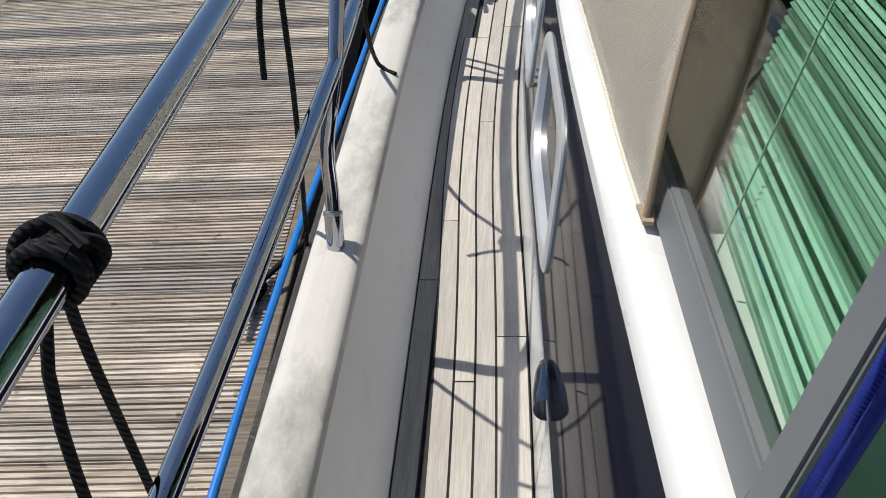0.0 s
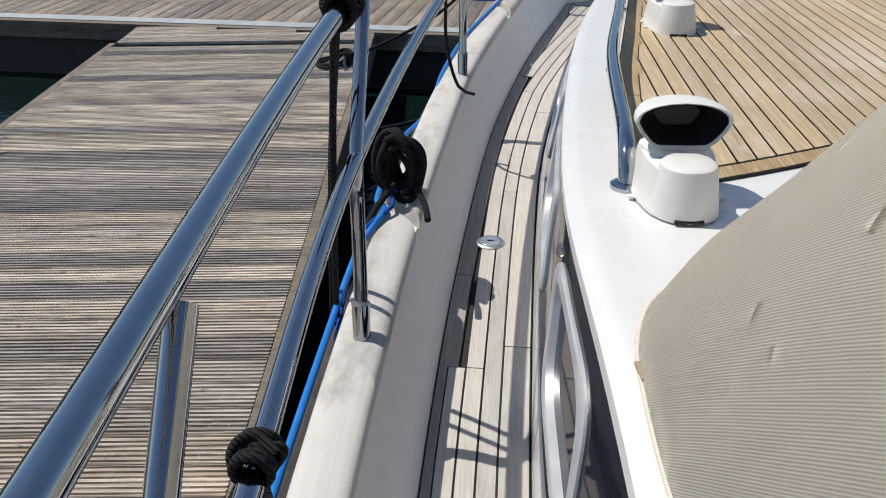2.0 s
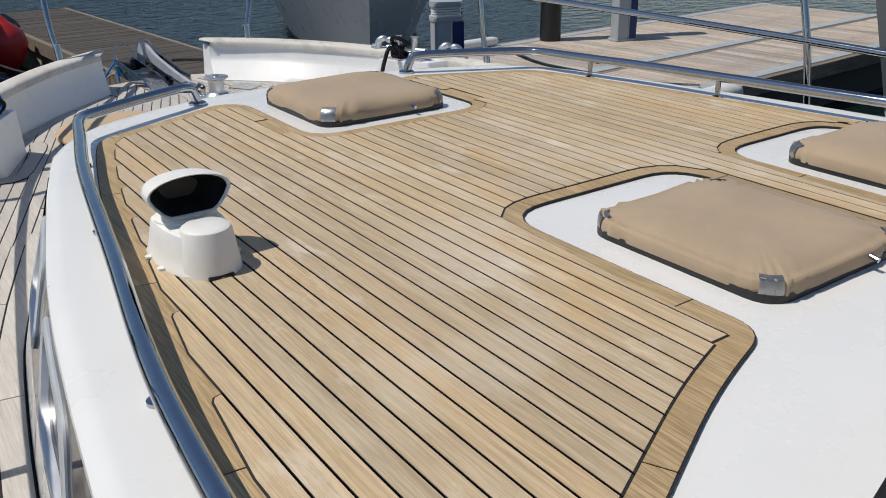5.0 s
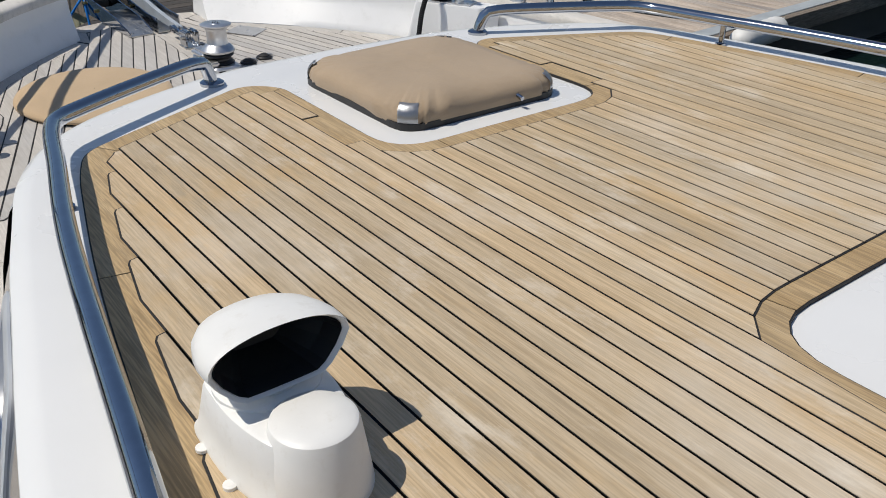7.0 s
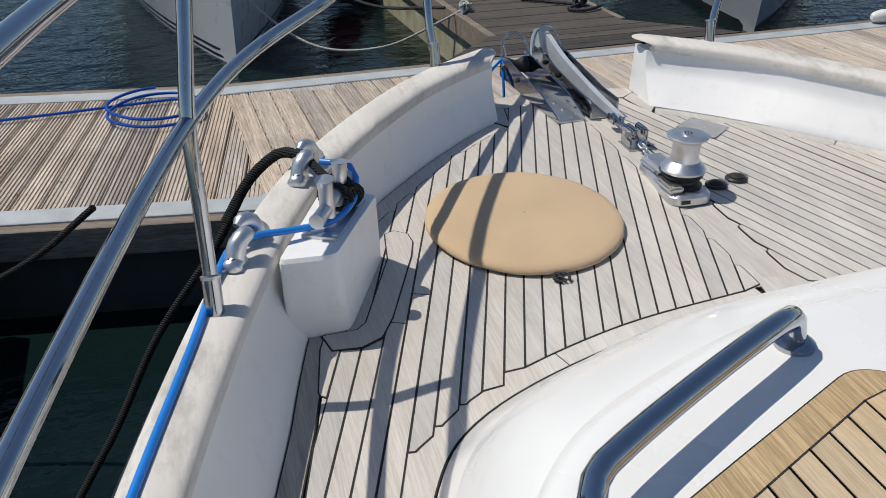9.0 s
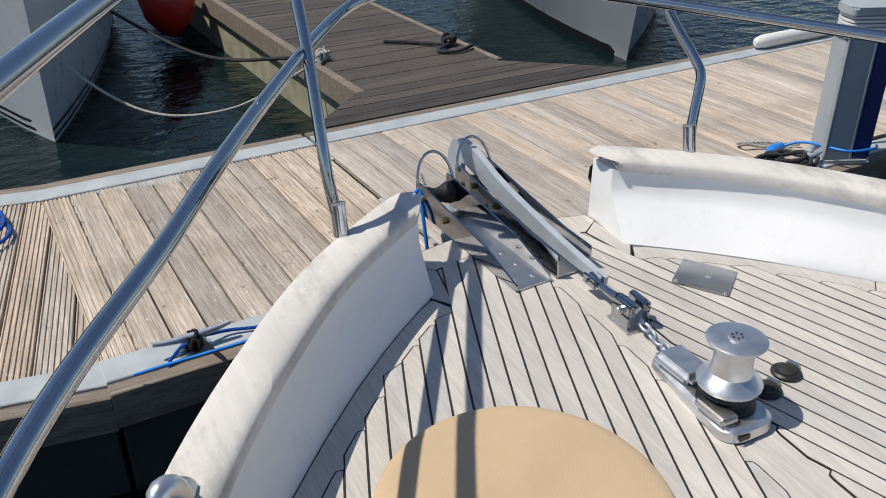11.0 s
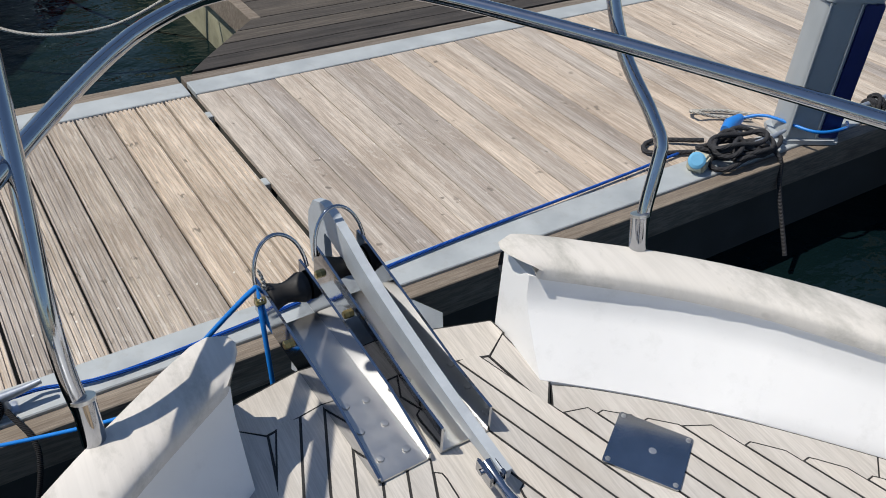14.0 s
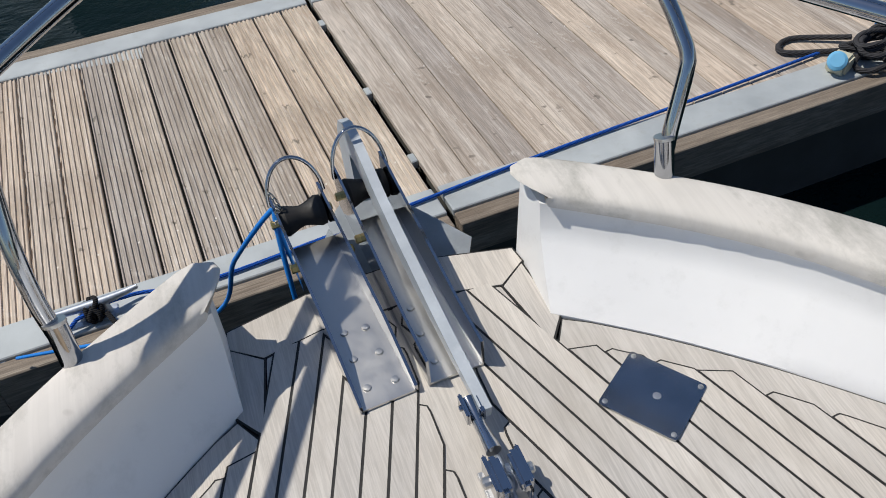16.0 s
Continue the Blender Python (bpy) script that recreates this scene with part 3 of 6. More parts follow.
def plank_run(deckset, poly, ang, pitch, gap=0.0055, nib=True, start=0.0, butt=None, bounds=None):
    """Parallel planks within a polygon; ang: degrees by which they turn to starboard from the bow line."""
    ca, sa = math.cos(radians(ang)), math.sin(radians(ang))
    to = lambda p: (p[0] * ca - p[1] * sa, p[0] * sa + p[1] * ca)
    back = lambda p: (p[0] * ca + p[1] * sa, -p[0] * sa + p[1] * ca)
    q = [to(p) for p in poly]
    lo, hi = min(p[0] for p in q), max(p[0] for p in q)
    k = math.floor((lo - start) / pitch)
    rnd = random.Random(5)
    while start + k * pitch < hi:
        u0, u1 = start + k * pitch + gap / 2, start + (k + 1) * pitch - gap / 2
        k += 1
        A, M, B = (inside_spans(q, c) for c in (u0, (u0 + u1) / 2, u1))
        if not M:
            continue
        if len(A) != len(M):
            A = M
        if len(B) != len(M):
            B = M
        for (a0, a1), (m0, m1), (b0, b1) in zip(A, M, B):
            if m1 - m0 < 0.05:
                continue
            lo_end, hi_end = [(u1, b0), (u0, a0)], [(u0, a1), (u1, b1)]
            if nib and 0.045 < abs(b1 - a1) < 0.5:
                if b1 > a1:
                    vn = a1 + 0.62 * (b1 - a1)
                    hi_end = [(u0, a1), (u0 + 0.58 * (u1 - u0), vn - 0.004), (u0 + 0.72 * (u1 - u0), vn + 0.007), (u1, vn + 0.010)]
                else:
                    vn = b1 + 0.62 * (a1 - b1)
                    hi_end = [(u0, vn + 0.010), (u1 - 0.72 * (u1 - u0), vn + 0.007), (u1 - 0.58 * (u1 - u0), vn - 0.004), (u1, b1)]
            if nib and 0.045 < abs(b0 - a0) < 0.5:
                if b0 < a0:
                    vn = a0 + 0.62 * (b0 - a0)
                    lo_end = [(u1, vn - 0.010), (u0 + 0.72 * (u1 - u0), vn - 0.007), (u0 + 0.58 * (u1 - u0), vn + 0.004), (u0, a0)]
                else:
                    vn = b0 + 0.62 * (a0 - b0)
                    lo_end = [(u1, b0), (u1 - 0.58 * (u1 - u0), vn + 0.004), (u1 - 0.72 * (u1 - u0), vn - 0.007), (u0, vn - 0.010)]
            pts = hi_end + lo_end
            va, vb = min(p[1] for p in pts), max(p[1] for p in pts)
            if vb - va < 0.06:
                continue
            if butt and vb - va > butt * 1.3:
                c = va + (vb - va) * rnd.uniform(0.35, 0.65)
                deckset.board([back(p) for p in hi_end + [(u1, c + 0.0025), (u0, c + 0.0025)]])
                deckset.board([back(p) for p in [(u0, c - 0.0025), (u1, c - 0.0025)] + lo_end])
            else:
                deckset.board([back(p) for p in pts])


def edge_boards(deckset, line, w0, w1, length, material, level, label="", name="margin_plank", open_line=True):
    """Margin boards along a plan line, from w0 to w1 on its right side, cut into lengths."""
    a, b = offset(line, w0), offset(line, w1)
    i, acc = 0, 0.0
    for j in range(1, len(line)):
        acc += (line[j] - line[j - 1]).length
        if acc >= length or j == len(line) - 1:
            A, B = [tuple(p) for p in a[i:j + 1]], [tuple(p) for p in b[i:j + 1]]
            if len(A) > 1:
                for s in (A, B):
                    s[-1] = tuple(Vector(s[-1]).lerp(Vector(s[-2]), 0.0035 / max(0.01, (Vector(s[-1]) - Vector(s[-2])).length)))
                deckset.board(A + B[::-1], material, level, 0.003, label, name)
            i, acc = j, 0.0


roof_deck = thing("roof_planking", BOAT, "golden oiled teak planks laid over the white coachroof", "deck", kind="structure")
roof_set = Planking(roof_deck, lambda x, y: ROOF - 0.003, GOLD)
half_edge = [(-1.335, 2.62, 0.02), (-1.318, 2.95, 0.05), (-1.285, 3.40, 0.3), (-1.195, 3.95, 0.3), (-1.090, 4.58, 0.3), (-0.985, 5.02, 0.1), (-0.935, 5.16, 0.06), (-0.78, 5.235, 0.1), (-0.43, 5.40, 0.09), (-0.345, 5.33, 0.07), (-0.352, 4.755, 0.12)]
port = half_edge
stbd = [(-u, v, r) for u, v, r in half_edge[::-1]]
aft_s = [(1.13, 2.70, 0.03), (1.10, 3.84, 0.13), (0.56, 3.84, 0.13), (0.56, 2.98, 0.06), (0.325, 3.06, 0.06), (0.325, 3.815, 0.14), (-0.312, 3.815, 0.14), (-0.312, 3.06, 0.07), (-0.55, 2.98, 0.25), (-0.80, 2.86, 0.3), (-1.06, 2.73, 0.3)]
outline = rounded(port + stbd + aft_s)
core = grow(outline, -0.058)
plank_run(roof_set, core, 0.0, 0.0478, start=0.0, butt=None)
loop = [Vector(p) for p in outline] + [Vector(outline[0])]
mstep = []
for a, b in zip(loop, loop[1:]):
    n = max(1, int((b - a).length / 0.08))
    mstep += [a.lerp(b, k / n) for k in range(n)]
mstep.append(loop[-1])
edge_boards(roof_set, mstep, 0.0035, 0.078, 0.62, GOLD_EDGE, -0.0025, "golden teak margin plank")
roof_set.finish()

# side deck, port: planks sprung along the coachroof
ds = Planking(deck, lambda x, y: deck_z(y) - 0.004, TEAK)
side_in = [p.copy() for p in spline([Vector(c) for c in foot_half[:9]], 0.10) if -2.0 < p.y < 5.62]
side_in = offset(side_in, -0.006)
edge_boards(ds, offset(side_in, 0.0), 0.0, -0.066, 1.55, TEAK, 0.0, name="margin_plank")
foot_side = [p for p in foot_line if -2.0 < p.y < 6.72]
edge_boards(ds, foot_side, 0.005, 0.052, 1.7, WATERWAY, -0.0025, "grey weathered margin plank", name="margin_plank")
foot_bow = [p for p in foot_line if p.y > 6.66 and p.x < -0.336] + [Vector((-0.333, 7.42))]
edge_boards(ds, foot_bow, 0.004, 0.075, 1.7, TEAK, -0.0025, name="margin_plank")
limit = offset(foot_line, 0.042)
rnd = random.Random(9)
for r in range(6):
    o0, o1 = -(0.0715 + r * 0.0465), -(0.0715 + (r + 1) * 0.0465 - 0.0055)
    a, b = offset(side_in, o0), offset(side_in, o1)
    run, nxt = [], 0.6 + 0.55 * (r % 3)
    for i in range(len(side_in)):
        if b[i].x > u_at(limit, b[i].y) - 0.012 and b[i].y < 5.52:
            run.append(i)
        if run and (b[i].x <= u_at(limit, b[i].y) - 0.012 or i == len(side_in) - 1 or b[i].y > nxt):
            if len(run) > 1:
                A, B = [a[k].copy() for k in run], [b[k].copy() for k in run]
                A[-1] = A[-1].lerp(A[-2], 0.03)
                B[-1] = B[-1].lerp(B[-2], 0.03)
                ds.board([tuple(p) for p in A] + [tuple(p) for p in B[::-1]], None, 0.0016)
            run = [i] if b[i].x > u_at(limit, b[i].y) - 0.012 else []
            nxt = b[i].y + rnd.uniform(1.2, 1.9)

# foredeck: planks sprung towards the king plank
nose = [p for p in coach_foot[:len(coach_foot) // 2 + 1] if p.y > 5.30]
nose_m = offset(nose, -0.058)
king0, king1 = 0.014, 0.124
front_v = 7.56
lim_f = [p for p in offset(foot_line, 0.060) if 5.36 < p.y < 7.40 and p.x < -0.30]
for s in (1, -1):
    kx = king0 if s == 1 else -king1
    poly = [tuple(p) for p in lim_f] + [(-0.286, 7.364), (-0.252, 7.545), (-0.115, 7.575), (kx - 0.004, 7.580), (kx - 0.004, 6.20)] + [tuple(p) for p in nose_m[::-1] if p.x < kx - 0.02 and p.y > 5.34]
    if s == -1:
        poly = [(-u, v) for u, v in poly]
    bm = bmesh.new()
    slab(bm, poly, 0.0, 0.0068, ds.zf)
    part("plank_end_fill", bm, TEAK, deck)
    plank_run(ds, poly, 19.5 * s, 0.0490, gap=0.0058, butt=1.3)
    nose_s = nose if s == 1 else [Vector((-p.x, p.y)) for p in nose]
    edge_boards(ds, nose_s, -0.004 * s, -0.10 * s, 0.9, TEAK, -0.0025, name="margin_plank")
ds.board([(king0 - 0.05, 6.19), (king1 + 0.05, 6.19), (king1 + 0.03, front_v + 0.012), (king0 - 0.05, front_v + 0.012)], None, -0.0026, name="king_plank")
for s in (1, -1):
    fs = [p for p in foot_line if 5.2 < p.y < 7.56]
    if s == -1:
        fs = [p for p in fs if p.x < -0.336] + [Vector((-0.333, 7.42))]
        edge_boards(ds, flip(fs), -0.004, -0.085, 0.9, TEAK, -0.0022, name="margin_plank")
    ds.board([(s * 0.332, 7.426), (s * 0.292, 7.372), (s * 0.258, 7.543), (s * 0.318, 7.590)], None, -0.0012, name="margin_plank")
    ds.board([(s * 0.322, 7.597), (s * 0.257, 7.549), (s * 0.119, 7.578), (s * 0.119, 7.684), (s * 0.316, 7.640)], None, -0.0012, name="margin_plank")
ds.board([(-0.114, 7.579), (0.114, 7.579), (0.114, 7.688), (-0.114, 7.688)], None, -0.0012, name="margin_plank")
for s in (1, -1):
    ds.board([(s * u, v) for u, v in ((-1.165, 6.258), (-1.078, 6.262), (-1.052, 6.285), (-0.935, 6.565), (-0.915, 6.70), (-0.885, 6.712), (-0.852, 6.685), (-0.848, 6.640), (-0.870, 6.565), (-0.985, 6.290), (-1.025, 6.222), (-1.08, 6.195), (-1.15, 6.200))], None, 0.0022, name="margin_plank")
# starboard side deck, seen only past the coachroof
sd = [Vector((-p.x, p.y)) for p in side_in]
for r in range(6):
    ln = [p for p in sd if p.y > -1]
    a, b = offset(ln, 0.005 + r * 0.0465), offset(ln, (r + 1) * 0.0465)
    ds.board([tuple(p) for p in a] + [tuple(p) for p in b[::-1]])
ds.finish()


# ---- coachroof fittings ----
def rail_thing(pts, label, posts, mirror=False):
    s = -1 if mirror else 1
    P = [(s * u, v, z) for u, v, z in pts]
    t = thing("grab_rail", BOAT, label, "rail", "roof grab rails")
    bm = bmesh.new()
    tube(bm, spline(P, 0.03), 0.0185, 16)
    part("rail_tube", bm, CHROME, t, smooth=1.0)
    for u, v, _ in (P[0], P[-1]):
        bm = bmesh.new()
        lathe(bm, [(0.034, -0.004), (0.034, 0.004), (0.026, 0.009), (0.02, 0.010)], 24, (u, v, ROOF))
        part("foot_flange", bm, CHROME, t, smooth=0.6)
    for u, v in posts:
        bm = bmesh.new()
        tube(bm, [(s * u, v, ROOF - 0.004), (s * u, v, 0.835)], 0.010, 12)
        part("rail_post", bm, CHROME, t, smooth=1.0)
        bm = bmesh.new()
        lathe(bm, [(0.018, -0.003), (0.018, 0.004), (0.011, 0.006)], 16, (s * u, v, ROOF))
        part("post_flange", bm, CHROME, t, smooth=0.6)
    return t


rail_pts = [(-1.352, 2.662, ROOF - 0.005), (-1.352, 2.675, 0.80), (-1.350, 2.72, 0.832), (-1.340, 2.85, 0.842), (-1.300, 3.40, 0.845), (-1.215, 3.95, 0.845), (-1.115, 4.58, 0.845), (-1.035, 4.95, 0.845), (-0.995, 5.13, 0.845),
            (-0.965, 5.205, 0.845), (-0.90, 5.255, 0.845), (-0.72, 5.355, 0.845), (-0.545, 5.445, 0.842), (-0.50, 5.468, 0.825), (-0.482, 5.478, ROOF - 0.005)]
rail_thing(rail_pts, "polished stainless grab rail bolted along the coachroof edge", [(-1.285, 3.50), (-1.155, 4.32), (-1.045, 4.90)])
rail_thing(rail_pts, "polished stainless grab rail bolted along the coachroof edge", [(-1.285, 3.50), (-1.155, 4.32), (-1.045, 4.90)], True)


def cowl_vent(u, v):
    m = BOAT @ Matrix.Translation((u, v, ROOF + (0.007 if v > 3 else 0.0))) @ Matrix.Diagonal((0.90, 0.90, 0.98, 1))
    t = thing("cowl_vent", m, "white plastic cowl vent with a dark open mouth, on the coachroof", "vent", "cowl vents")
    bm = bmesh.new()
    rings = []
    for g, z in [(1.05, 0.0), (1.05, 0.006), (1.01, 0.011), (0.945, 0.045), (0.885, 0.078), (0.86, 0.086), (0.80, 0.089), (0.45, 0.090)]:
        pts = rounded([(-0.092 * g, -0.010 * g, 0.05), (-0.060 * g, -0.132 * g, 0.055), (0.060 * g, -0.132 * g, 0.055), (0.092 * g, -0.010 * g, 0.05), (0.086 * g, 0.128 * g, 0.035), (-0.086 * g, 0.128 * g, 0.035)])
        rings.append([Vector((x, y, z)) for x, y in pts] + [Vector((pts[0][0], pts[0][1], z))])
    loft(bm, rings)
    bm.faces.new([bm.verts.new(p) for p in rings[-1][:-1]])
    bmesh.ops.remove_doubles(bm, verts=bm.verts, dist=0.0005)
    base = part("base_box", bm, VENTW, t, smooth=0.7)
    bm = bmesh.new()
    lathe(bm, [(0.075, 0.0), (0.073, 0.015), (0.061, 0.090), (0.058, 0.098), (0.052, 0.102), (0.02, 0.103)], 40, (0.004, -0.080, 0))
    part("water_trap", bm, VENTW, t, smooth=0.6)
    bm = bmesh.new()
    lathe(bm, [(0.076, 0.080), (0.076, 0.093), (0.070, 0.096), (0.052, 0.097), (0.053, 0.099), (0.058, 0.106), (0.030, 0.107)], 36, (0, 0.045, 0))
    part("neck_ring", bm, VENTW, t, smooth=0.5)
    # hood: sections from the mouth back to a closed round rear
    def section(k, inset=0.0):
        pts = []
        for i in range(17):
            a = math.pi * i / 16
            pts.append((0.102 * math.cos(a), 0.050 + 0.040 * math.sin(a) ** 0.85))
        pts += [(-0.090, 0.030), (-0.070, 0.009), (-0.056, 0.001), (-0.030, 0.0), (0.030, 0.0), (0.056, 0.001), (0.070, 0.009), (0.090, 0.030)]
        return [((x - 0) * k * (1 - inset), 0.038 + (z - 0.038) * k * (1 - inset)) for x, z in pts]
    bm = bmesh.new()
    lines = []
    for y, k, ins in [(0.030, 0.55, 0.1), (-0.02, 0.92, 0.10), (-0.052, 1.0, 0.07), (-0.058, 1.0, 0.0), (-0.050, 1.02, 0.0), (-0.03, 1.02, 0.0), (-0.005, 0.98, 0), (0.025, 0.88, 0), (0.05, 0.72, 0), (0.067, 0.50, 0), (0.075, 0.25, 0), (0.077, 0.04, 0)]:
        sec = section(k, ins)
        lines.append([Vector((x, 0.045 + y + 0.04 * (z - 0.045), 0.107 + z)) for x, z in sec + sec[:1]])
    loft(bm, lines[1:])
    bmesh.ops.remove_doubles(bm, verts=bm.verts, dist=0.0004)
    hood = part("hood", bm, VENTW, t, smooth=0.8)
    bm = bmesh.new()
    loft(bm, [lines[0], [p + Vector((0, 0.0, 0.0)) for p in lines[1]], lines[2]])
    bm.faces.new([bm.verts.new(p) for p in lines[0][:-1]])
    for vert in bm.verts:
        vert.co.y += -0.0005
    bmesh.ops.scale(bm, vec=(0.985, 1, 0.985), space=Matrix.Translation((0, 0, -0.149)), verts=bm.verts)
    part("mouth_lining", bm, BLKPL, hood, "black mouth lining")
    for x, y in ((-0.096, 0.07), (-0.096, -0.02), (0.096, 0.07), (0.096, -0.02)):
        bm = bmesh.new()
        lathe(bm, [(0.010, 0.0), (0.010, 0.005), (0.005, 0.0065)], 14, (x, y, 0))
        part("screw_lug", bm, VENTW, base)
    bm = bmesh.new()
    lathe(bm, [(0.006, 0), (0.006, 0.006), (0.003, 0.008)], 12, (0.01, -0.032, 0.094), (0, -1, 0.2))
    part("set_screw", bm, BLKPL, t)
    bm = bmesh.new()
    box(bm, -0.028, 0.034, -0.1565, -0.140, 0.0, 0.007, 0.002)
    part("drain_slot", bm, BLKPL, t, "dark drain slot")
    return t


cowl_vent(-1.262, 2.62)
cowl_vent(-1.028, 4.01)


def covered_hatch(u, v, w, d, h, seed, dome=0.014):
    """A roof hatch whose frame shows at the corners of a fitted canvas cover."""
    t = thing("deck_hatch", BOAT @ Matrix.Translation((u, v, ROOF)), "square deck hatch under wrinkled tan canvas with metal corners", "hatch", "covered deck hatches")
    bm = bmesh.new()
    o = [(-w, -d, 0.07), (w, -d, 0.07), (w, d, 0.07), (-w, d, 0.07)]
    slab(bm, rounded(o), -0.004, 0.014)
    part("frame", bm, BLKPL, t, "dark rubber seat")
    rnd = random.Random(seed)
    bm = bmesh.new()
    N = 96
    prof = [(1.012, 0.010), (1.018, 0.022), (1.012, 0.034), (0.995, 0.046), (0.965, h - 0.010), (0.92, h), (0.75, h + dome * 0.5), (0.5, h + dome * 0.85), (0.25, h + dome), (0.02, h + dome)]
    lines = []
    for r, z in prof:
        ring = []
        for k in range(N):
            a = 2 * math.pi * k / N
            ex = 0.30
            cx = math.copysign(abs(math.cos(a)) ** ex, math.cos(a)) if abs(math.cos(a)) > 1e-6 else 0.0
            cy = math.copysign(abs(math.sin(a)) ** ex, math.sin(a)) if abs(math.sin(a)) > 1e-6 else 0.0
            p = Vector((w * cx * r, d * cy * r, z))
            f = noise.noise(Vector((k * 0.8 + seed * 7, z * 8, 0.3)))
            g = noise.noise(Vector((p.x * 5 + seed, p.y * 5, 1.0)))
            side = clamp(1 - abs(r - 0.98) / 0.12)
            p += Vector((cx, cy, 0)).normalized() * 0.017 * f * side + Vector((0, 0, (0.008 * g + 0.004 * noise.noise(Vector((p.x * 14 + seed, p.y * 14, 2.0)))) * (1 - side) + 0.006 * f * side))
            ring.append(p)
        lines.append(ring + [ring[0].copy()])
    loft(bm, lines)
    bm.faces.new([bm.verts.new(p) for p in lines[-1][:-1]])
    bmesh.ops.remove_doubles(bm, verts=bm.verts, dist=0.0004)
    part("canvas_cover", bm, TAN, t, "wrinkled tan canvas cover", smooth=9)
    for sx, sy in ((-1, -1), (1, -1), (-1, 1), (1, 1)):
        bm = bmesh.new()
        lines = []
        for rr, z in [(1.018, 0.010), (1.032, 0.018), (1.032, 0.032), (1.020, 0.044), (0.985, h * 0.90), (0.955, h * 0.98)]:
            ln = []
            for k in range(15):
                a = radians(31 + 28 * k / 14)
                ln.append(Vector((sx * w * math.cos(a) ** 0.30 * rr, sy * d * math.sin(a) ** 0.30 * rr, z)))
            lines.append(ln)
        loft(bm, lines)
        bmesh.ops.solidify(bm, geom=bm.faces[:], thickness=0.003)
        part("metal_corner", bm, CAST, t, "bare aluminium frame corner", smooth=0.8)
    bm = bmesh.new()
    tube(bm, [(w * 0.35, -d * 1.03, 0.03), (w * 0.35, -d * 1.03 - 0.02, 0.026)], 0.006, 10)
    part("toggle", bm, CHROME, t)
    return t


covered_hatch(-0.005, 5.10, 0.262, 0.262, 0.062, 3)
covered_hatch(0.018, 3.365, 0.235, 0.255, 0.050, 8)
covered_hatch(0.86, 3.42, 0.23, 0.26, 0.058, 12)

# round locker hatch on the foredeck
t = thing("round_hatch", BOAT @ Matrix.Translation((-0.496, 6.665, deck_z(6.665) + 0.005)) @ Matrix.Rotation(radians(2.8), 4, "X"), "round deck hatch under a taut tan canvas cover with a drawcord", "hatch")
bm = bmesh.new()
lathe(bm, [(0.285, 0.0), (0.292, 0.006), (0.288, 0.012)], 64)
part("coaming", bm, BLKPL, t, "dark rubber hatch seat")
bm = bmesh.new()
lines = []
for r, z in [(0.293, 0.005), (0.299, 0.010), (0.298, 0.018), (0.290, 0.027), (0.27, 0.031), (0.2, 0.036), (0.12, 0.039), (0.05, 0.040), (0.002, 0.040)]:
    ring = [Vector((r * math.cos(a), r * math.sin(a), z + 0.003 * noise.noise(Vector((9 * r * math.cos(a), 9 * r * math.sin(a), 4))))) for a in (2 * math.pi * k / 72 for k in range(72))]
    lines.append(ring + [ring[0].copy()])
loft(bm, lines)
bmesh.ops.remove_doubles(bm, verts=bm.verts, dist=0.0004)
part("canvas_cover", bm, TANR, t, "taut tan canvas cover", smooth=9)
bm = bmesh.new()
for k in range(3):
    tube(bm, spline([(-0.02, -0.299, 0.012), (-0.03 + 0.02 * k, -0.318, 0.010 + 0.004 * k), (-0.01 + 0.01 * k, -0.335, 0.006)], 0.006), 0.004, 8)
part("drawcord_knot", bm, ROPEG, t, "grey drawcord knot")


# ---- windscreen, cover, side window ----
ws = thing("wheelhouse", BOAT, "white wheelhouse with raked windows under a canvas cover", "cabin", kind="structure")
base_c = [(-1.20, -1.6, 0.775), (-1.28, -0.2, 0.775), (-1.358, 0.80, 0.775), (-1.388, 1.40, 0.775), (-1.412, 1.92, 0.775), (-1.375, 2.16, 0.775), (-1.255, 2.275, 0.775), (-1.05, 2.40, 0.775), (-0.70, 2.56, 0.775), (-0.30, 2.71, 0.775), (0, 2.76, 0.775)]
top_c = [(-1.16, -1.6, 1.62), (-1.17, -0.2, 1.62), (-1.18, 1.02, 1.60), (-1.18, 1.25, 1.60), (-1.17, 1.36, 1.60), (-1.10, 1.48, 1.60), (-0.99, 1.55, 1.60), (-0.72, 1.62, 1.60), (-0.48, 1.70, 1.60), (-0.22, 1.78, 1.60), (0, 1.80, 1.60)]
bs, ts = spline_n(base_c, 10), spline_n(top_c, 10)
i_cov = 20
cover = thing("windscreen_cover", BOAT, "cream woven canvas cover laced over the windscreen", "cover")
lines = []
NV = 22
for j in range(NV + 1):
    f = j / NV
    ln = []
    for i, (b, tt) in enumerate(zip(bs, ts)):
        p = b.lerp(tt, f)
        out = (b - tt).cross(Vector((0, 0, 1))).cross(b - tt)
        bulge = 0.018 * math.sin(math.pi * min(1, f * 1.2))
        n = (bs[min(i + 1, len(bs) - 1)] - bs[max(i - 1, 0)])
        nn = Vector((-n.y, n.x, 0)).normalized()
        fold = 0.0006 * math.sin(i * 0.9 + 2 * f) * (1 - f) + 0.010 * min(1, 3 * f) * noise.noise(Vector((p.x * 3, p.y * 3, p.z * 4)))
        ln.append(p + nn * (0.012 + bulge + fold) + Vector((0, 0, 0.004 + 0.02 * min(1, f * 6))))
    lines.append(ln)
port_l = [ln[i_cov:] for ln in lines]
full = [ln + [Vector((-p.x, p.y, p.z)) for p in ln[-2::-1]] for ln in port_l]
bm = bmesh.new()
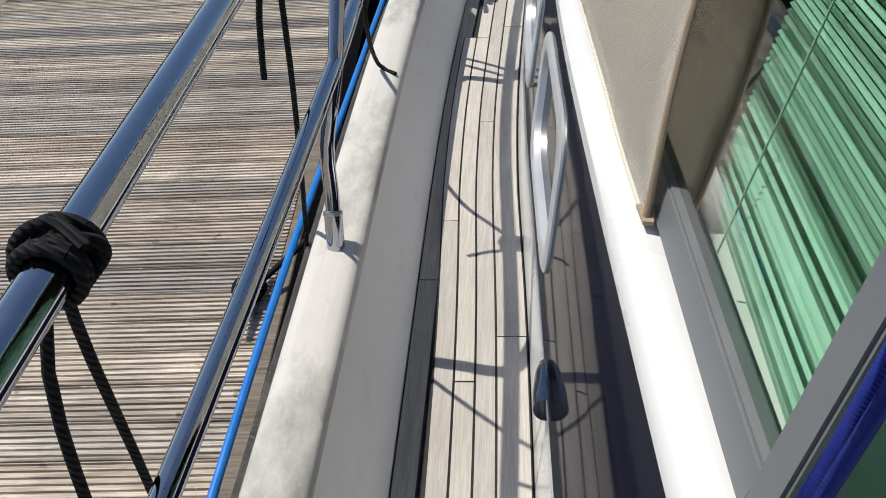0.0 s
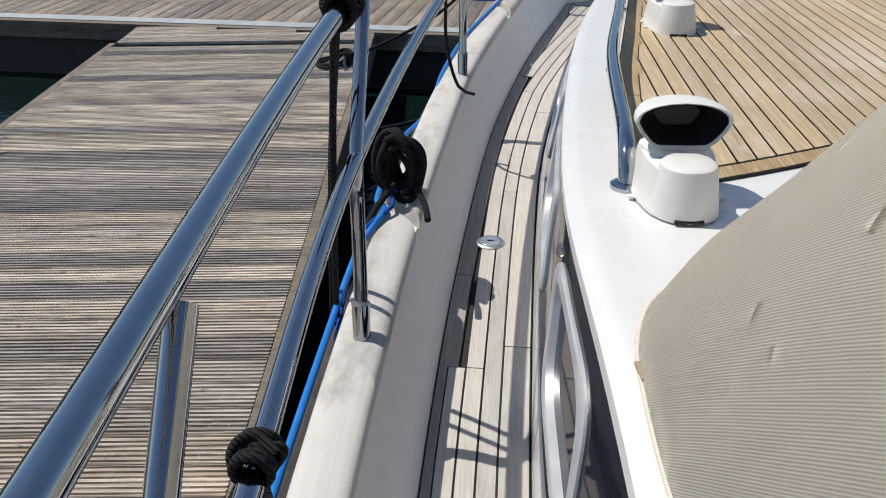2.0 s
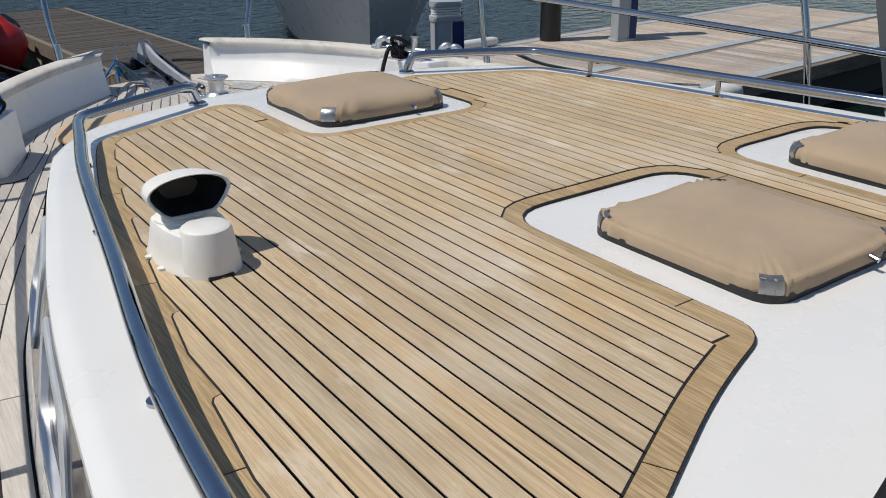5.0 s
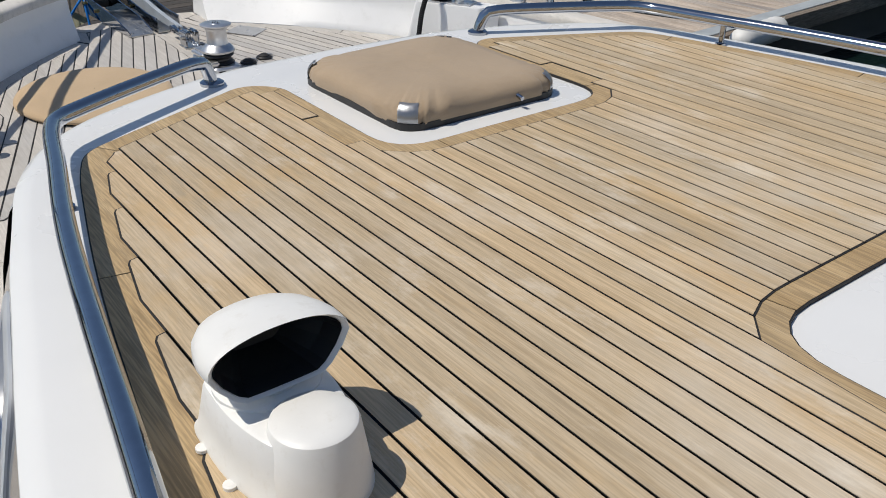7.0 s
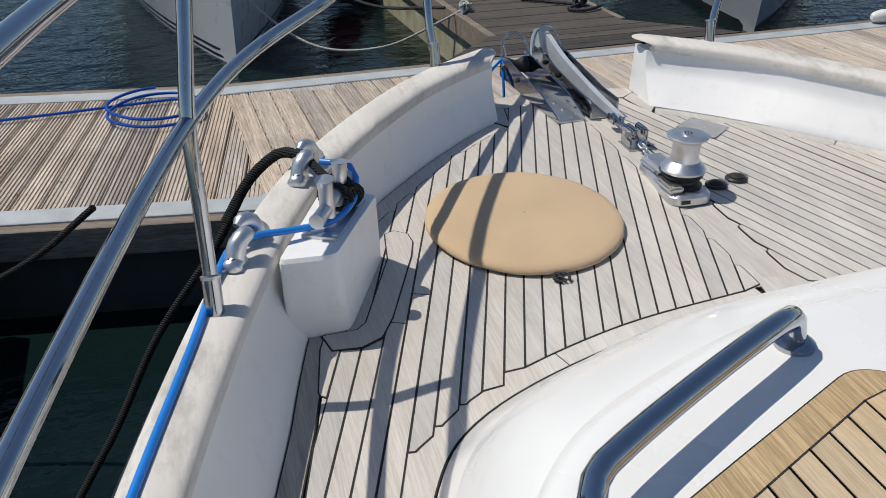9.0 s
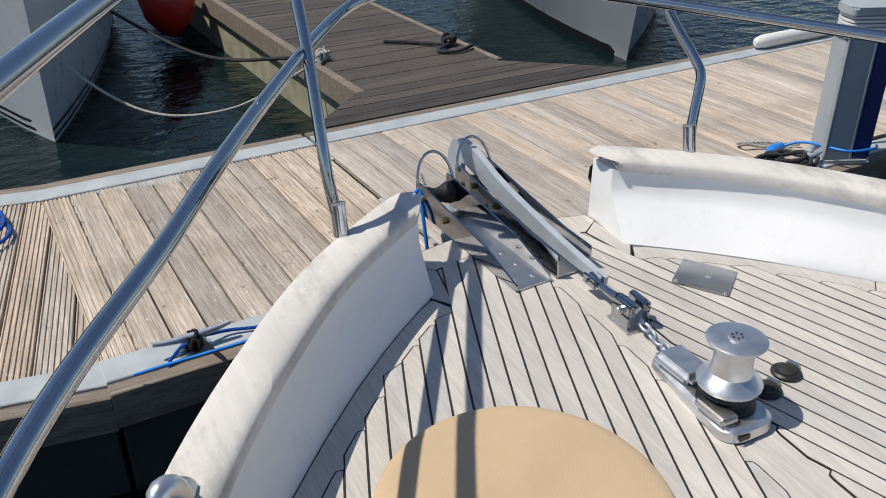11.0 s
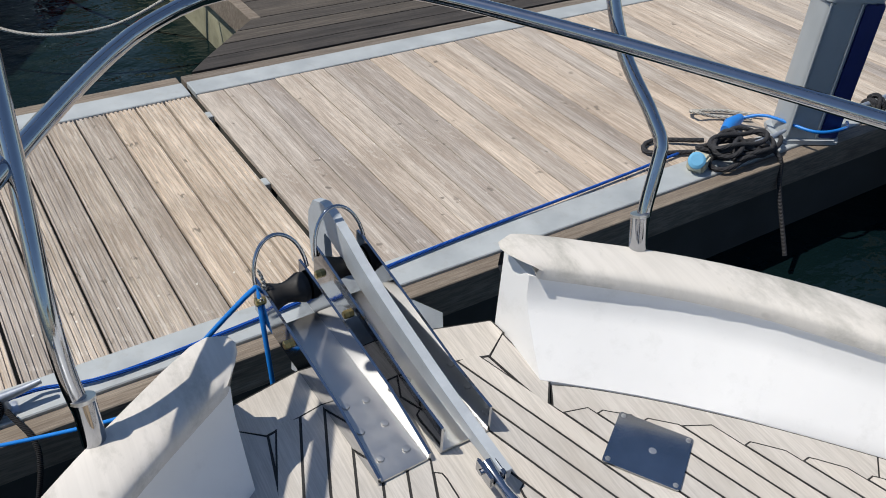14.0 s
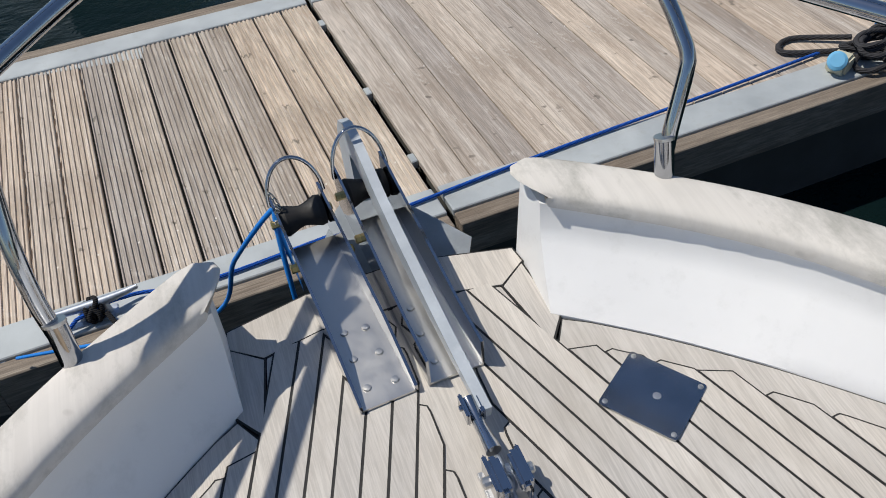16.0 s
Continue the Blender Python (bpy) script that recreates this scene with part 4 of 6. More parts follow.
loft(bm, full)
bmesh.ops.solidify(bm, geom=bm.faces[:], thickness=0.002)
panel = part("canvas_panel", bm, CREAM, cover, smooth=9)
for nm, ln, rr, hem in (("hem_piping", full[0], 0.004, CREAM), ("side_piping", [l[0] for l in full], 0.005, TAN)):
    bm = bmesh.new()
    tube(bm, [p + Vector((0, 0, 0.002)) for p in ln], rr, 8)
    part(nm, bm, hem, panel, "stitched edge binding")
for (u, v) in ((-1.368, 0.80), (-1.417, 1.985)):
    bm = bmesh.new()
    slab(bm, [(u - 0.006, v - 0.012), (u + 0.008, v - 0.014), (u + 0.016, v + 0.03), (u - 0.010, v + 0.03)], 0.782, 0.788)
    part("corner_tab", bm, TAN, panel, "tan stitched corner tab")

bm = bmesh.new()
glass_rows = []
for f in (0.0, 0.5, 0.97):
    ln = [b.lerp(tt, f) + Vector((0.035, -0.03, 0.0)) for b, tt in zip(bs[34:], ts[34:])]
    glass_rows.append(ln + [Vector((-p.x, p.y, p.z)) for p in ln[::-1]])
loft(bm, glass_rows)
bmesh.ops.solidify(bm, geom=bm.faces[:], thickness=0.006)
part("windscreen", bm, ACRYL, ws, "dark windscreen glass under the canvas")

# side window: raked plane aft of the cover
RAKE = Vector((0.18, 0.0, 0.84)).normalized()
def wp(v, s, out=0.0):
    """A place on the window plane: v along the yacht, s metres up the slope."""
    nrm = Vector((-RAKE.z, 0, RAKE.x))
    return Vector((-1.338 + 0.038 * (0.8 - v), v, 0.772)) + RAKE * s + nrm * out
win = thing("window_1", BOAT, "raked side window in a grey frame with venetian blinds behind", "window", kind="structure")
def bar_on(name, v0, v1, s0, s1, th, mat, label="", lean=0.0):
    bm = bmesh.new()
    sec = [(v0, s0), (v1, s0), (v1 + lean, s1), (v0 + lean, s1)]
    lo = [bm.verts.new(wp(v, s, -0.015)) for v, s in sec]
    hi = [bm.verts.new(wp(v, s, th)) for v, s in sec]
    bm.faces.new(hi)
    bm.faces.new(lo[::-1])
    for i in range(4):
        bm.faces.new((lo[i], lo[(i + 1) % 4], hi[(i + 1) % 4], hi[i]))
    bmesh.ops.bevel(bm, geom=[e for e in bm.edges], offset=0.004, segments=2, affect="EDGES")
    return part(name, bm, mat, win, label, smooth=0.6)
bar_on("frame_bottom", 0.338, 1.10, 0.0, 0.058, 0.018, GREYF)
bar_on("frame_front", 1.02, 1.10, 0.058, 0.9, 0.018, GREYF, lean=0.05)
bar_on("frame_post", 0.290, 0.338, 0.0, 0.9, 0.022, GREYF, lean=0.06)
bar_on("frame_bottom", -1.6, 0.290, 0.0, 0.058, 0.018, GREYF)
bar_on("frame_top", -1.6, 1.2, 0.86, 0.93, 0.018, GREYF)
for v0, v1 in ((0.338, 1.02), (-1.6, 0.290)):
    bm = bmesh.new()
    vs = [bm.verts.new(wp(v, s, 0.003)) for v, s in ((v0, 0.055), (v1, 0.055), (v1 + 0.05, 0.86), (v0 + 0.05, 0.86))]
    bm.faces.new(vs)
    bmesh.ops.solidify(bm, geom=bm.faces[:], thickness=0.005)
    pane = part("glass_pane", bm, GLASS, win, "green-tinted glass pane")
    pane.visible_shadow = False
# added black panel: the cabin's inner shade is put into its colour
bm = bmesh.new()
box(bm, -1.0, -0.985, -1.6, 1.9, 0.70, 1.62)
part("interior_shade_panel", bm, BLKPL, win, "black panel standing in for the shaded cabin interior")
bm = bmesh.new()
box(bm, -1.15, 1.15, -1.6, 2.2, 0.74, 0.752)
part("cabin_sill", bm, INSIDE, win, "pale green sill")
blind = thing("venetian_blind", BOAT, "pale green venetian blind hanging behind the side window", "blind")
slat_me = None
for k in range(92):
    s = 0.068 + k * 0.0085
    c = wp(0.545, s, -0.026)
    if slat_me is None:
        bm = bmesh.new()
        q = [(-0.0032, 0.0), (0.0, 0.0006), (0.0032, 0.0)]
        loft(bm, [[Vector((x, y, z)) for y in (-0.195, 0.0, 0.255)] for x, z in q])
        bmesh.ops.solidify(bm, geom=bm.faces[:], thickness=0.0005)
        slat_me = mesh_of("slat", bm, BLIND)
    ob = new("slat", slat_me)
    ob.parent = blind
    ob.matrix_local = Matrix.Translation(c) @ Matrix.Rotation(radians(-30), 4, "Y")
for v in (0.39, 0.665):
    bm = bmesh.new()
    tube(bm, [wp(v, 0.06, -0.015), wp(v, 0.86, -0.015)], 0.0014, 6)
    part("ladder_cord", bm, BLIND, blind)
bm = bmesh.new()
lines = []
for j in range(12):
    f = j / 11
    lines.append([wp(0.232 + 0.0028 * k + 0.06 * f, 0.0 + 0.62 * f, 0.028 + 0.012 * math.sin(k * 1.1 + 3 * f)) for k in range(8)])
loft(bm, lines)
bmesh.ops.solidify(bm, geom=bm.faces[:], thickness=0.004)
whole("towel", bm, BLUECL, BOAT, "dark blue cloth strip hung over the window post", "cloth", smooth=9)
# roof over the wheelhouse and its aft closing wall
bm = bmesh.new()
box(bm, -1.24, 1.24, -1.8, 1.9, 1.62, 1.68, 0.02)
part("wheelhouse_roof", bm, WHITE, ws)
bm = bmesh.new()
box(bm, -1.36, 1.36, -1.75, -1.65, 0.76, 1.64)
part("aft_wall", bm, WHITE, ws)
bm = bmesh.new()
loft(bm, [[Vector((-p.x, p.y, p.z)) for p in bs[:30]], [Vector((-p.x, p.y, p.z)) for p in ts[:30]]])
bmesh.ops.solidify(bm, geom=bm.faces[:], thickness=0.02)
part("starboard_side", bm, GREYF, ws)

# wiper at the foot of the windscreen
w = thing("windscreen_wiper", BOAT @ Matrix.Translation((0.055, 0.100, 0.0)), "black windscreen wiper parked against the canvas cover", "wiper")
bm = bmesh.new()
lathe(bm, [(0.026, 0), (0.026, 0.006), (0.014, 0.010), (0.013, 0.03)], 20, (-0.955, 2.455, ROOF - 0.004))
box(bm, -0.975, -0.930, 2.437, 2.473, ROOF + 0.022, ROOF + 0.060, 0.006)
part("pivot", bm, BLKPL, w, smooth=0.6)
for off in (0.0, 0.035):
    bm = bmesh.new()
    tube(bm, [(-0.95, 2.46 + off, ROOF + 0.055), (-0.75, 2.50 + off, ROOF + 0.085), (-0.48, 2.555 + off, ROOF + 0.125), (-0.10, 2.60 + off * 0.6, ROOF + 0.19)], 0.018, 4)
    part("arm", bm, BLKPL, w)
bm = bmesh.new()
box(bm, -0.90, -0.35, 2.535, 2.56, ROOF + 0.115, ROOF + 0.14, 0.006)
bmesh.ops.rotate(bm, verts=bm.verts, cent=(-0.6, 2.55, ROOF + 0.12), matrix=Matrix.Rotation(radians(-8), 3, "Y") @ Matrix.Rotation(radians(9), 3, "Z"))
part("blade", bm, BLKPL, w)
bm = bmesh.new()
tube(bm, spline([(-0.935, 2.55, ROOF + 0.04), (-0.965, 2.445, ROOF + 0.045), (-0.985, 2.42, ROOF + 0.02), (-0.975, 2.405, ROOF + 0.004)], 0.01), 0.005, 8)
part("washer_hose", bm, BLKPL, w)
bm = bmesh.new()
lathe(bm, [(0.02, -0.004), (0.018, 0.004), (0.008, 0.014), (0.006, 0.03)], 16, (-0.972, 2.40, ROOF))
part("hose_grommet", bm, BLKPL, w)
for uu, vv_, zz_ in ((-0.955, 2.455, ROOF + 0.052), (-0.80, 2.485, ROOF + 0.035)):
    bm = bmesh.new()
    lathe(bm, [(0.008, 0.0), (0.008, 0.012), (0.006, 0.017), (0.002, 0.019)], 12, (uu, vv_, zz_))
    part("cap_nut", bm, STEEL, w, "bare steel cap nut", smooth=0.6)
bm = bmesh.new()
tube(bm, spline([(-0.93, 2.43, ROOF + 0.012), (-0.78, 2.47, ROOF + 0.05), (-0.5, 2.53, ROOF + 0.10), (-0.2, 2.57, ROOF + 0.15)], 0.03), 0.006, 8)
part("linkage_rod", bm, STEEL, w, "thin grey linkage rod", smooth=0.8)


# ---- deck hardware ----
def portlight(v0, v1):
    t = thing("portlight", BOAT, "polished metal portlight frame let into dark side glazing", "window", "side portlights")
    def outl(g, out):
        c = [(v0 + g, PH0 + g * 1.3, 0.10), (v1 - 0.10 - g, PH0 + g * 1.3, 0.10), (v1 - g, PH1 - g * 1.3, 0.13), (v0 + 0.10 + g, PH1 - g * 1.3, 0.13)]
        q = [wall_pt(v, h, out) for v, h in rounded(c)]
        return q + [q[0].copy()]
    bm = bmesh.new()
    loft(bm, [outl(-0.008, -0.002), outl(-0.008, 0.005), outl(-0.002, 0.009), outl(0.026, 0.009), outl(0.030, 0.006), outl(0.033, -0.012)])
    fr = part("frame", bm, PFRAME, t, smooth=0.6)
    bm = bmesh.new()
    bm.faces.new([bm.verts.new(p) for p in outl(0.031, -0.010)[:-1]])
    part("pane", bm, ACRYL, fr, "dark tinted pane")


for v0, v1 in PORTLIGHTS:
    portlight(v0, v1)

t = thing("drain_cowl", BOAT, "small polished clamshell vent on the white coaming", "vent")
bm = bmesh.new()
c = wall_pt(0.98, 0.27)
lines = []
for k in range(9):
    a = math.pi * k / 8
    lines.append([Vector((c.x - 0.026 * math.sin(a) * w - 0.002, 0.90 + 0.13 * y, c.z + 0.02 + 0.028 * math.cos(a) * w)) for y, w in ((0, 1.0), (0.35, 0.98), (0.7, 0.8), (0.92, 0.45), (1.0, 0.05))])
loft(bm, lines)
bmesh.ops.solidify(bm, geom=bm.faces[:], thickness=0.002)
part("clamshell", bm, CHROME, t, smooth=1.0)

t = thing("deck_filler", BOAT @ Matrix.Translation((-1.632, 3.43, deck_z(3.43) + 0.006)), "round grey metal deck filler cap let into the teak", "filler cap")
bm = bmesh.new()
lathe(bm, [(0.045, -0.004), (0.045, 0.004), (0.040, 0.007), (0.034, 0.0072)], 36)
part("ring", bm, STEEL, t, smooth=0.5)
bm = bmesh.new()
lathe(bm, [(0.033, 0.0), (0.033, 0.006), (0.030, 0.0085), (0.010, 0.009)], 32)
part("cap", bm, GALV, t, smooth=0.5)
bm = bmesh.new()
box(bm, -0.010, 0.010, -0.003, 0.003, 0.009, 0.0105)
part("key_slot", bm, BLKPL, t)


# guard rails: stanchions on the cap rail, with a middle and a top rail
STN = [(-1.92, -0.25), (-1.922, 1.265), (-1.906, 2.562), (-1.752, 4.275), (-1.398, 6.065), (-0.566, 7.475)]


def guard_rail(s):
    t = thing("guard_rail", BOAT, "polished stainless guard rail standing on the timber cap rail", "railing", "guard rails")
    mid, top = [], []
    for i, (u, v) in enumerate(STN):
        bowend = i == len(STN) - 1
        if bowend and s == -1:
            u, v = -0.590, 7.505
        z = cap_z(v) + 0.001
        lean = 0.10 if not bowend else 0.17
        ju, jv, jz = u, v + lean * 0.75, z + 0.385
        tu, tv, tz = u - 0.01, v + lean * 1.0 + (0.30 if i in (1, 2) else 0.06), z + 0.70
        if bowend:
            ju, jv, jz = u - 0.030, v + 0.225, z + 0.412
            tu, tv, tz = u - 0.02, v + 0.36, z + 0.74
        if i == 4:
            tu, tv = u + 0.035, tv + 0.02
        if i == 1:
            ju, tu = u + 0.032, u + 0.020
        mid.append((ju, jv, jz))
        top.append((tu, tv, tz))
        st = bmesh.new()
        pts = spline([(s * u, v + 0.005, z + 0.02), (s * u, v + 0.03, z + 0.12), (s * (u + 0.0), v + lean * 0.45, z + 0.22), (s * ju, jv, jz), (s * (ju + tu) / 2, (jv + tv) / 2, (jz + tz) / 2), (s * tu, tv, tz)], 0.03)
        if bowend and s == 1:
            ju, jv, tu = u + 0.012, v + 0.16, u + 0.03
            u = u + 0.012
            pts = spline([(u, v + 0.005, z + 0.02), (u - 0.012, v + 0.03, z + 0.12), (u - 0.012, v + 0.07, z + 0.24), (ju, jv, jz), (tu, tv, tz)], 0.02)
        elif bowend:
            pts = spline([(s * u, v + 0.005, z + 0.02), (s * (u - 0.015), v + 0.02, z + 0.09), (s * (u - 0.048), v + 0.045, z + 0.19), (s * (u - 0.055), v + 0.06, z + 0.225), (s * (u - 0.050), v + 0.10, z + 0.27), (s * ju, jv, jz), (s * tu, tv, tz)], 0.015)
        tube(st, pts, 0.0155, 14)
        post = part("stanchion", st, CHROME, t, smooth=1.0)
        so = bmesh.new()
        tube(so, [(s * u, v, z - 0.006), (s * u, v + 0.016, z + 0.075)], 0.0195, 18)
        part("socket", so, CHROME, post, smooth=1.0)
        rg = bmesh.new()
        tube(rg, [(s * u, v + 0.015, z + 0.073), (s * u, v + 0.017, z + 0.079)], 0.0207, 18)
        part("socket_collar", rg, STEEL, post)
    bow_mid = mid[:-1] + [(-1.0, 6.93, 1.046), (-0.62, 7.56, 1.075), (-0.36, 7.94, 1.09), (-0.20, 8.09, 1.097), (-0.10, 8.135, 1.10), (0.0, 8.145, 1.10)]
    bm = bmesh.new()
    tube(bm, spline([(s * u, v, z) for u, v, z in bow_mid], 0.05), 0.0165, 14)
    part("middle_rail", bm, CHROME, t, smooth=1.0)
    bm = bmesh.new()
    tops = [(-1.86, -1.2, 1.03), (-1.872, 0.30, 1.088), (-1.902, 1.3, 1.103), (-1.930, 2.45, 1.115), (-1.88, 3.6, 1.17), (-1.76, 4.45, 1.24), (-1.42, 6.15, 1.34), (-0.60, 7.83, 1.42), (-0.30, 8.18, 1.44), (0.0, 8.28, 1.45)]
    tube(bm, spline([(s * u, v, z) for u, v, z in tops], 0.05), 0.0185, 16)
    part("top_rail", bm, CHROME, t, smooth=1.0)
    for u, v, z in ((-0.06, 8.135, 1.10),):
        bm = bmesh.new()
        tube(bm, [(s * u, v, z), (s * (u - 0.03), v + 0.12, 1.45)], 0.0125, 12)
        part("pulpit_post", bm, CHROME, t, smooth=1.0)
    return t


guard_rail(1)
guard_rail(-1)


def knot(name, center, axis, r, turns, rad, mat, label, tails=(), m=BOAT, cat="rope", group=""):
    """Turns of rope round a bar, with loose tails."""
    t = thing(name, m, label, cat, group)
    c, ax = Vector(center), Vector(axis).normalized()
    e = ax.orthogonal().normalized()
    f = ax.cross(e)
    for k in range(turns):
        bm = bmesh.new()
        o = (k - (turns - 1) / 2) * rad * 1.75
        tilt = 0.3 * math.sin(k * 2.3)
        wob = 1 + 0.22 * math.sin(k * 1.7 + 1)
        pts = [c + ax * (o + tilt * rad * 2 * math.sin(a)) + (r * wob + rad * 0.9) * (math.cos(a) * e + math.sin(a) * f) for a in (2 * math.pi * j / 22 for j in range(23))]
        tube(bm, pts, rad, 10)
        part("rope_turn", bm, mat, t, smooth=1.0)
    for j, (sgn, w) in enumerate(((1, 0.7), (-1, 0.8))):
        bm = bmesh.new()
        pts = [c + ax * (sgn * rad * 2 * math.sin(2 * a)) + (r + rad * 2.4) * (math.cos(a) * e + math.sin(a) * f) * (0.95 + 0.12 * math.sin(3 * a)) for a in (2 * math.pi * q / 26 * w + j * 1.5 for q in range(27))]
        tube(bm, pts, rad, 10)
        part("crossing_turn", bm, mat, t, smooth=1.0)
    for tail in tails:
        bm = bmesh.new()
        tube(bm, spline(tail, 0.03), rad, 10)
        part("rope_tail", bm, mat, t, smooth=1.0)
    return t


W2B = BOAT.inverted()
def loc(x, y, z):
    return tuple(W2B @ Vector((x, y, z)))


DZ = -0.383
rail_dir = (-0.02, 1, 0.012)
knot("fender_rope", (-1.872, 0.305, 1.088), rail_dir, 0.0165, 5, 0.0052, ROPEK, "thick black rope knotted round the top guard rail", [
    [(-1.885, 0.29, 1.06), (-1.90, 0.27, 0.95), (-1.93, 0.28, 0.6), (-1.98, 0.30, -0.1)], [(-1.89, 0.325, 1.06), (-1.91, 0.35, 0.95), (-1.95, 0.42, 0.6), (-2.0, 0.50, -0.1)]], group="fender ropes")
knot("fender_rope", (-1.897, 1.115, 1.10), rail_dir, 0.0165, 5, 0.0052, ROPEK, "thick black rope knotted round the top guard rail", [
    [(-1.91, 1.10, 1.07), (-1.935, 1.085, 1.0), (-1.945, 1.08, 0.92), (-1.95, 1.08, 0.86)], [(-1.915, 1.14, 1.07), (-1.95, 1.22, 0.7), (-2.05, 1.45, 0.2), (-2.24, 1.85, -0.33)]], group="fender ropes")
knot("fender_rope", (-1.925, 2.69, 1.125), (-0.0, 1, 0.03), 0.0185, 4, 0.0075, ROPEK, "thick black rope knotted round the top guard rail", [
    [(-1.94, 2.67, 1.09), (-1.97, 2.70, 0.75), (-2.0, 2.75, 0.3), (-2.02, 2.8, -0.2)], [(-1.94, 2.71, 1.09), (-1.985, 2.76, 0.75), (-2.02, 2.80, 0.3), (-2.04, 2.84, -0.2)]], group="fender ropes")
knot("lashing", (-1.897, 1.78, 0.803), (0, 1, 0.04), 0.0145, 5, 0.006, ROPEK, "black cord lashed round the middle guard rail", [
    [(-1.91, 1.75, 0.79), (-1.94, 1.72, 0.73), (-1.95, 1.70, 0.69)], [(-1.905, 1.81, 0.79), (-1.925, 1.9, 0.6), (-1.93, 2.05, 0.44), (-1.88, 2.02, 0.425)]], group="lashings")
knot("lashing", (-1.79, 4.05, 0.905), (0.06, 1, 0.04), 0.0145, 4, 0.006, ROPEK, "black cord lashed round the middle guard rail", [
    [(-1.80, 4.03, 0.89), (-1.80, 4.05, 0.7), (-1.76, 4.08, 0.54), (-1.70, 4.05, 0.52)]], group="lashings")

# bundle of line hung on the cap rail
t = thing("rope_bundle", BOAT, "coiled black braided line hanging in a bundle over the cap rail", "rope")
rnd = random.Random(4)
for k in range(16):
    bm = bmesh.new()
    a0, rr = rnd.uniform(0, 6), rnd.uniform(0.042, 0.066)
    c = Vector((-1.885 + rnd.uniform(-0.022, 0.022), 3.24 + rnd.uniform(-0.03, 0.03), 0.565 + rnd.uniform(-0.02, 0.02)))
    tl = rnd.uniform(-0.7, 0.7)
    pts = [c + Vector((rr * 0.8 * math.cos(a + a0), rr * 0.7 * math.cos(a) * math.sin(tl) + 0.02 * math.sin(2 * a), rr * 1.45 * math.sin(a + a0))) for a in (2 * math.pi * j / 24 for j in range(25))]
    tube(bm, pts, 0.009, 9)
    part("coil", bm, ROPEK, t, smooth=1.0)
bm = bmesh.new()
tube(bm, spline([(-1.86, 3.24, 0.53), (-1.835, 3.19, 0.515), (-1.81, 3.13, 0.495), (-1.80, 3.08, 0.478)], 0.02), 0.009, 9)
part("loose_end", bm, ROPEK, t, smooth=1.0)
bm = bmesh.new()
tube(bm, spline([(-1.90, 3.2, 0.53), (-1.96, 3.10, 0.47), (-2.0, 2.9, 0.36), (-2.03, 2.7, 0.2)], 0.04), 0.009, 9)
part("standing_part", bm, ROPEK, t, smooth=1.0)

# blue water hose along the cap rail
bm = bmesh.new()
hose = [(-2.03, -1.5, 0.16), (-2.035, 0.3, 0.28), (-2.03, 1.2, 0.35), (-2.02, 2.0, 0.36), (-2.0, 2.6, 0.40), (-1.97, 2.95, 0.455), (-1.92, 3.12, 0.49), (-1.96, 3.25, 0.46), (-1.93, 3.6, 0.50), (-1.86, 3.95, 0.49), (-1.83, 4.3, 0.53), (-1.76, 4.75, 0.556), (-1.66, 5.15, 0.578), (-1.53, 5.65, 0.603), (-1.44, 5.98, 0.62), (-1.385, 6.2, 0.637), (-1.33, 6.30, 0.655), (-1.22, 6.33, 0.648), (-1.10, 6.37, 0.642), (-1.03, 6.47, 0.66), (-1.03, 6.55, 0.70), (-1.10, 6.60, 0.70)]
tube(bm, spline(hose, 0.04), 0.0085, 10)
whole("water_hose", bm, HOSEB, BOAT, "bright blue hose laid along the timber cap rail", "hose", smooth=1.0)
bm = bmesh.new()
hose = [(-1.98, 2.55, 0.36), (-1.99, 2.85, 0.40), (-1.97, 3.05, 0.46), (-1.90, 3.12, 0.50), (-1.93, 3.28, 0.49), (-1.90, 3.2, 0.51)]
tube(bm, spline(hose, 0.03), 0.006, 8)
whole("blue_line", bm, ROPEB, BOAT, "thin blue line tangled with the hose", "rope", smooth=1.0)


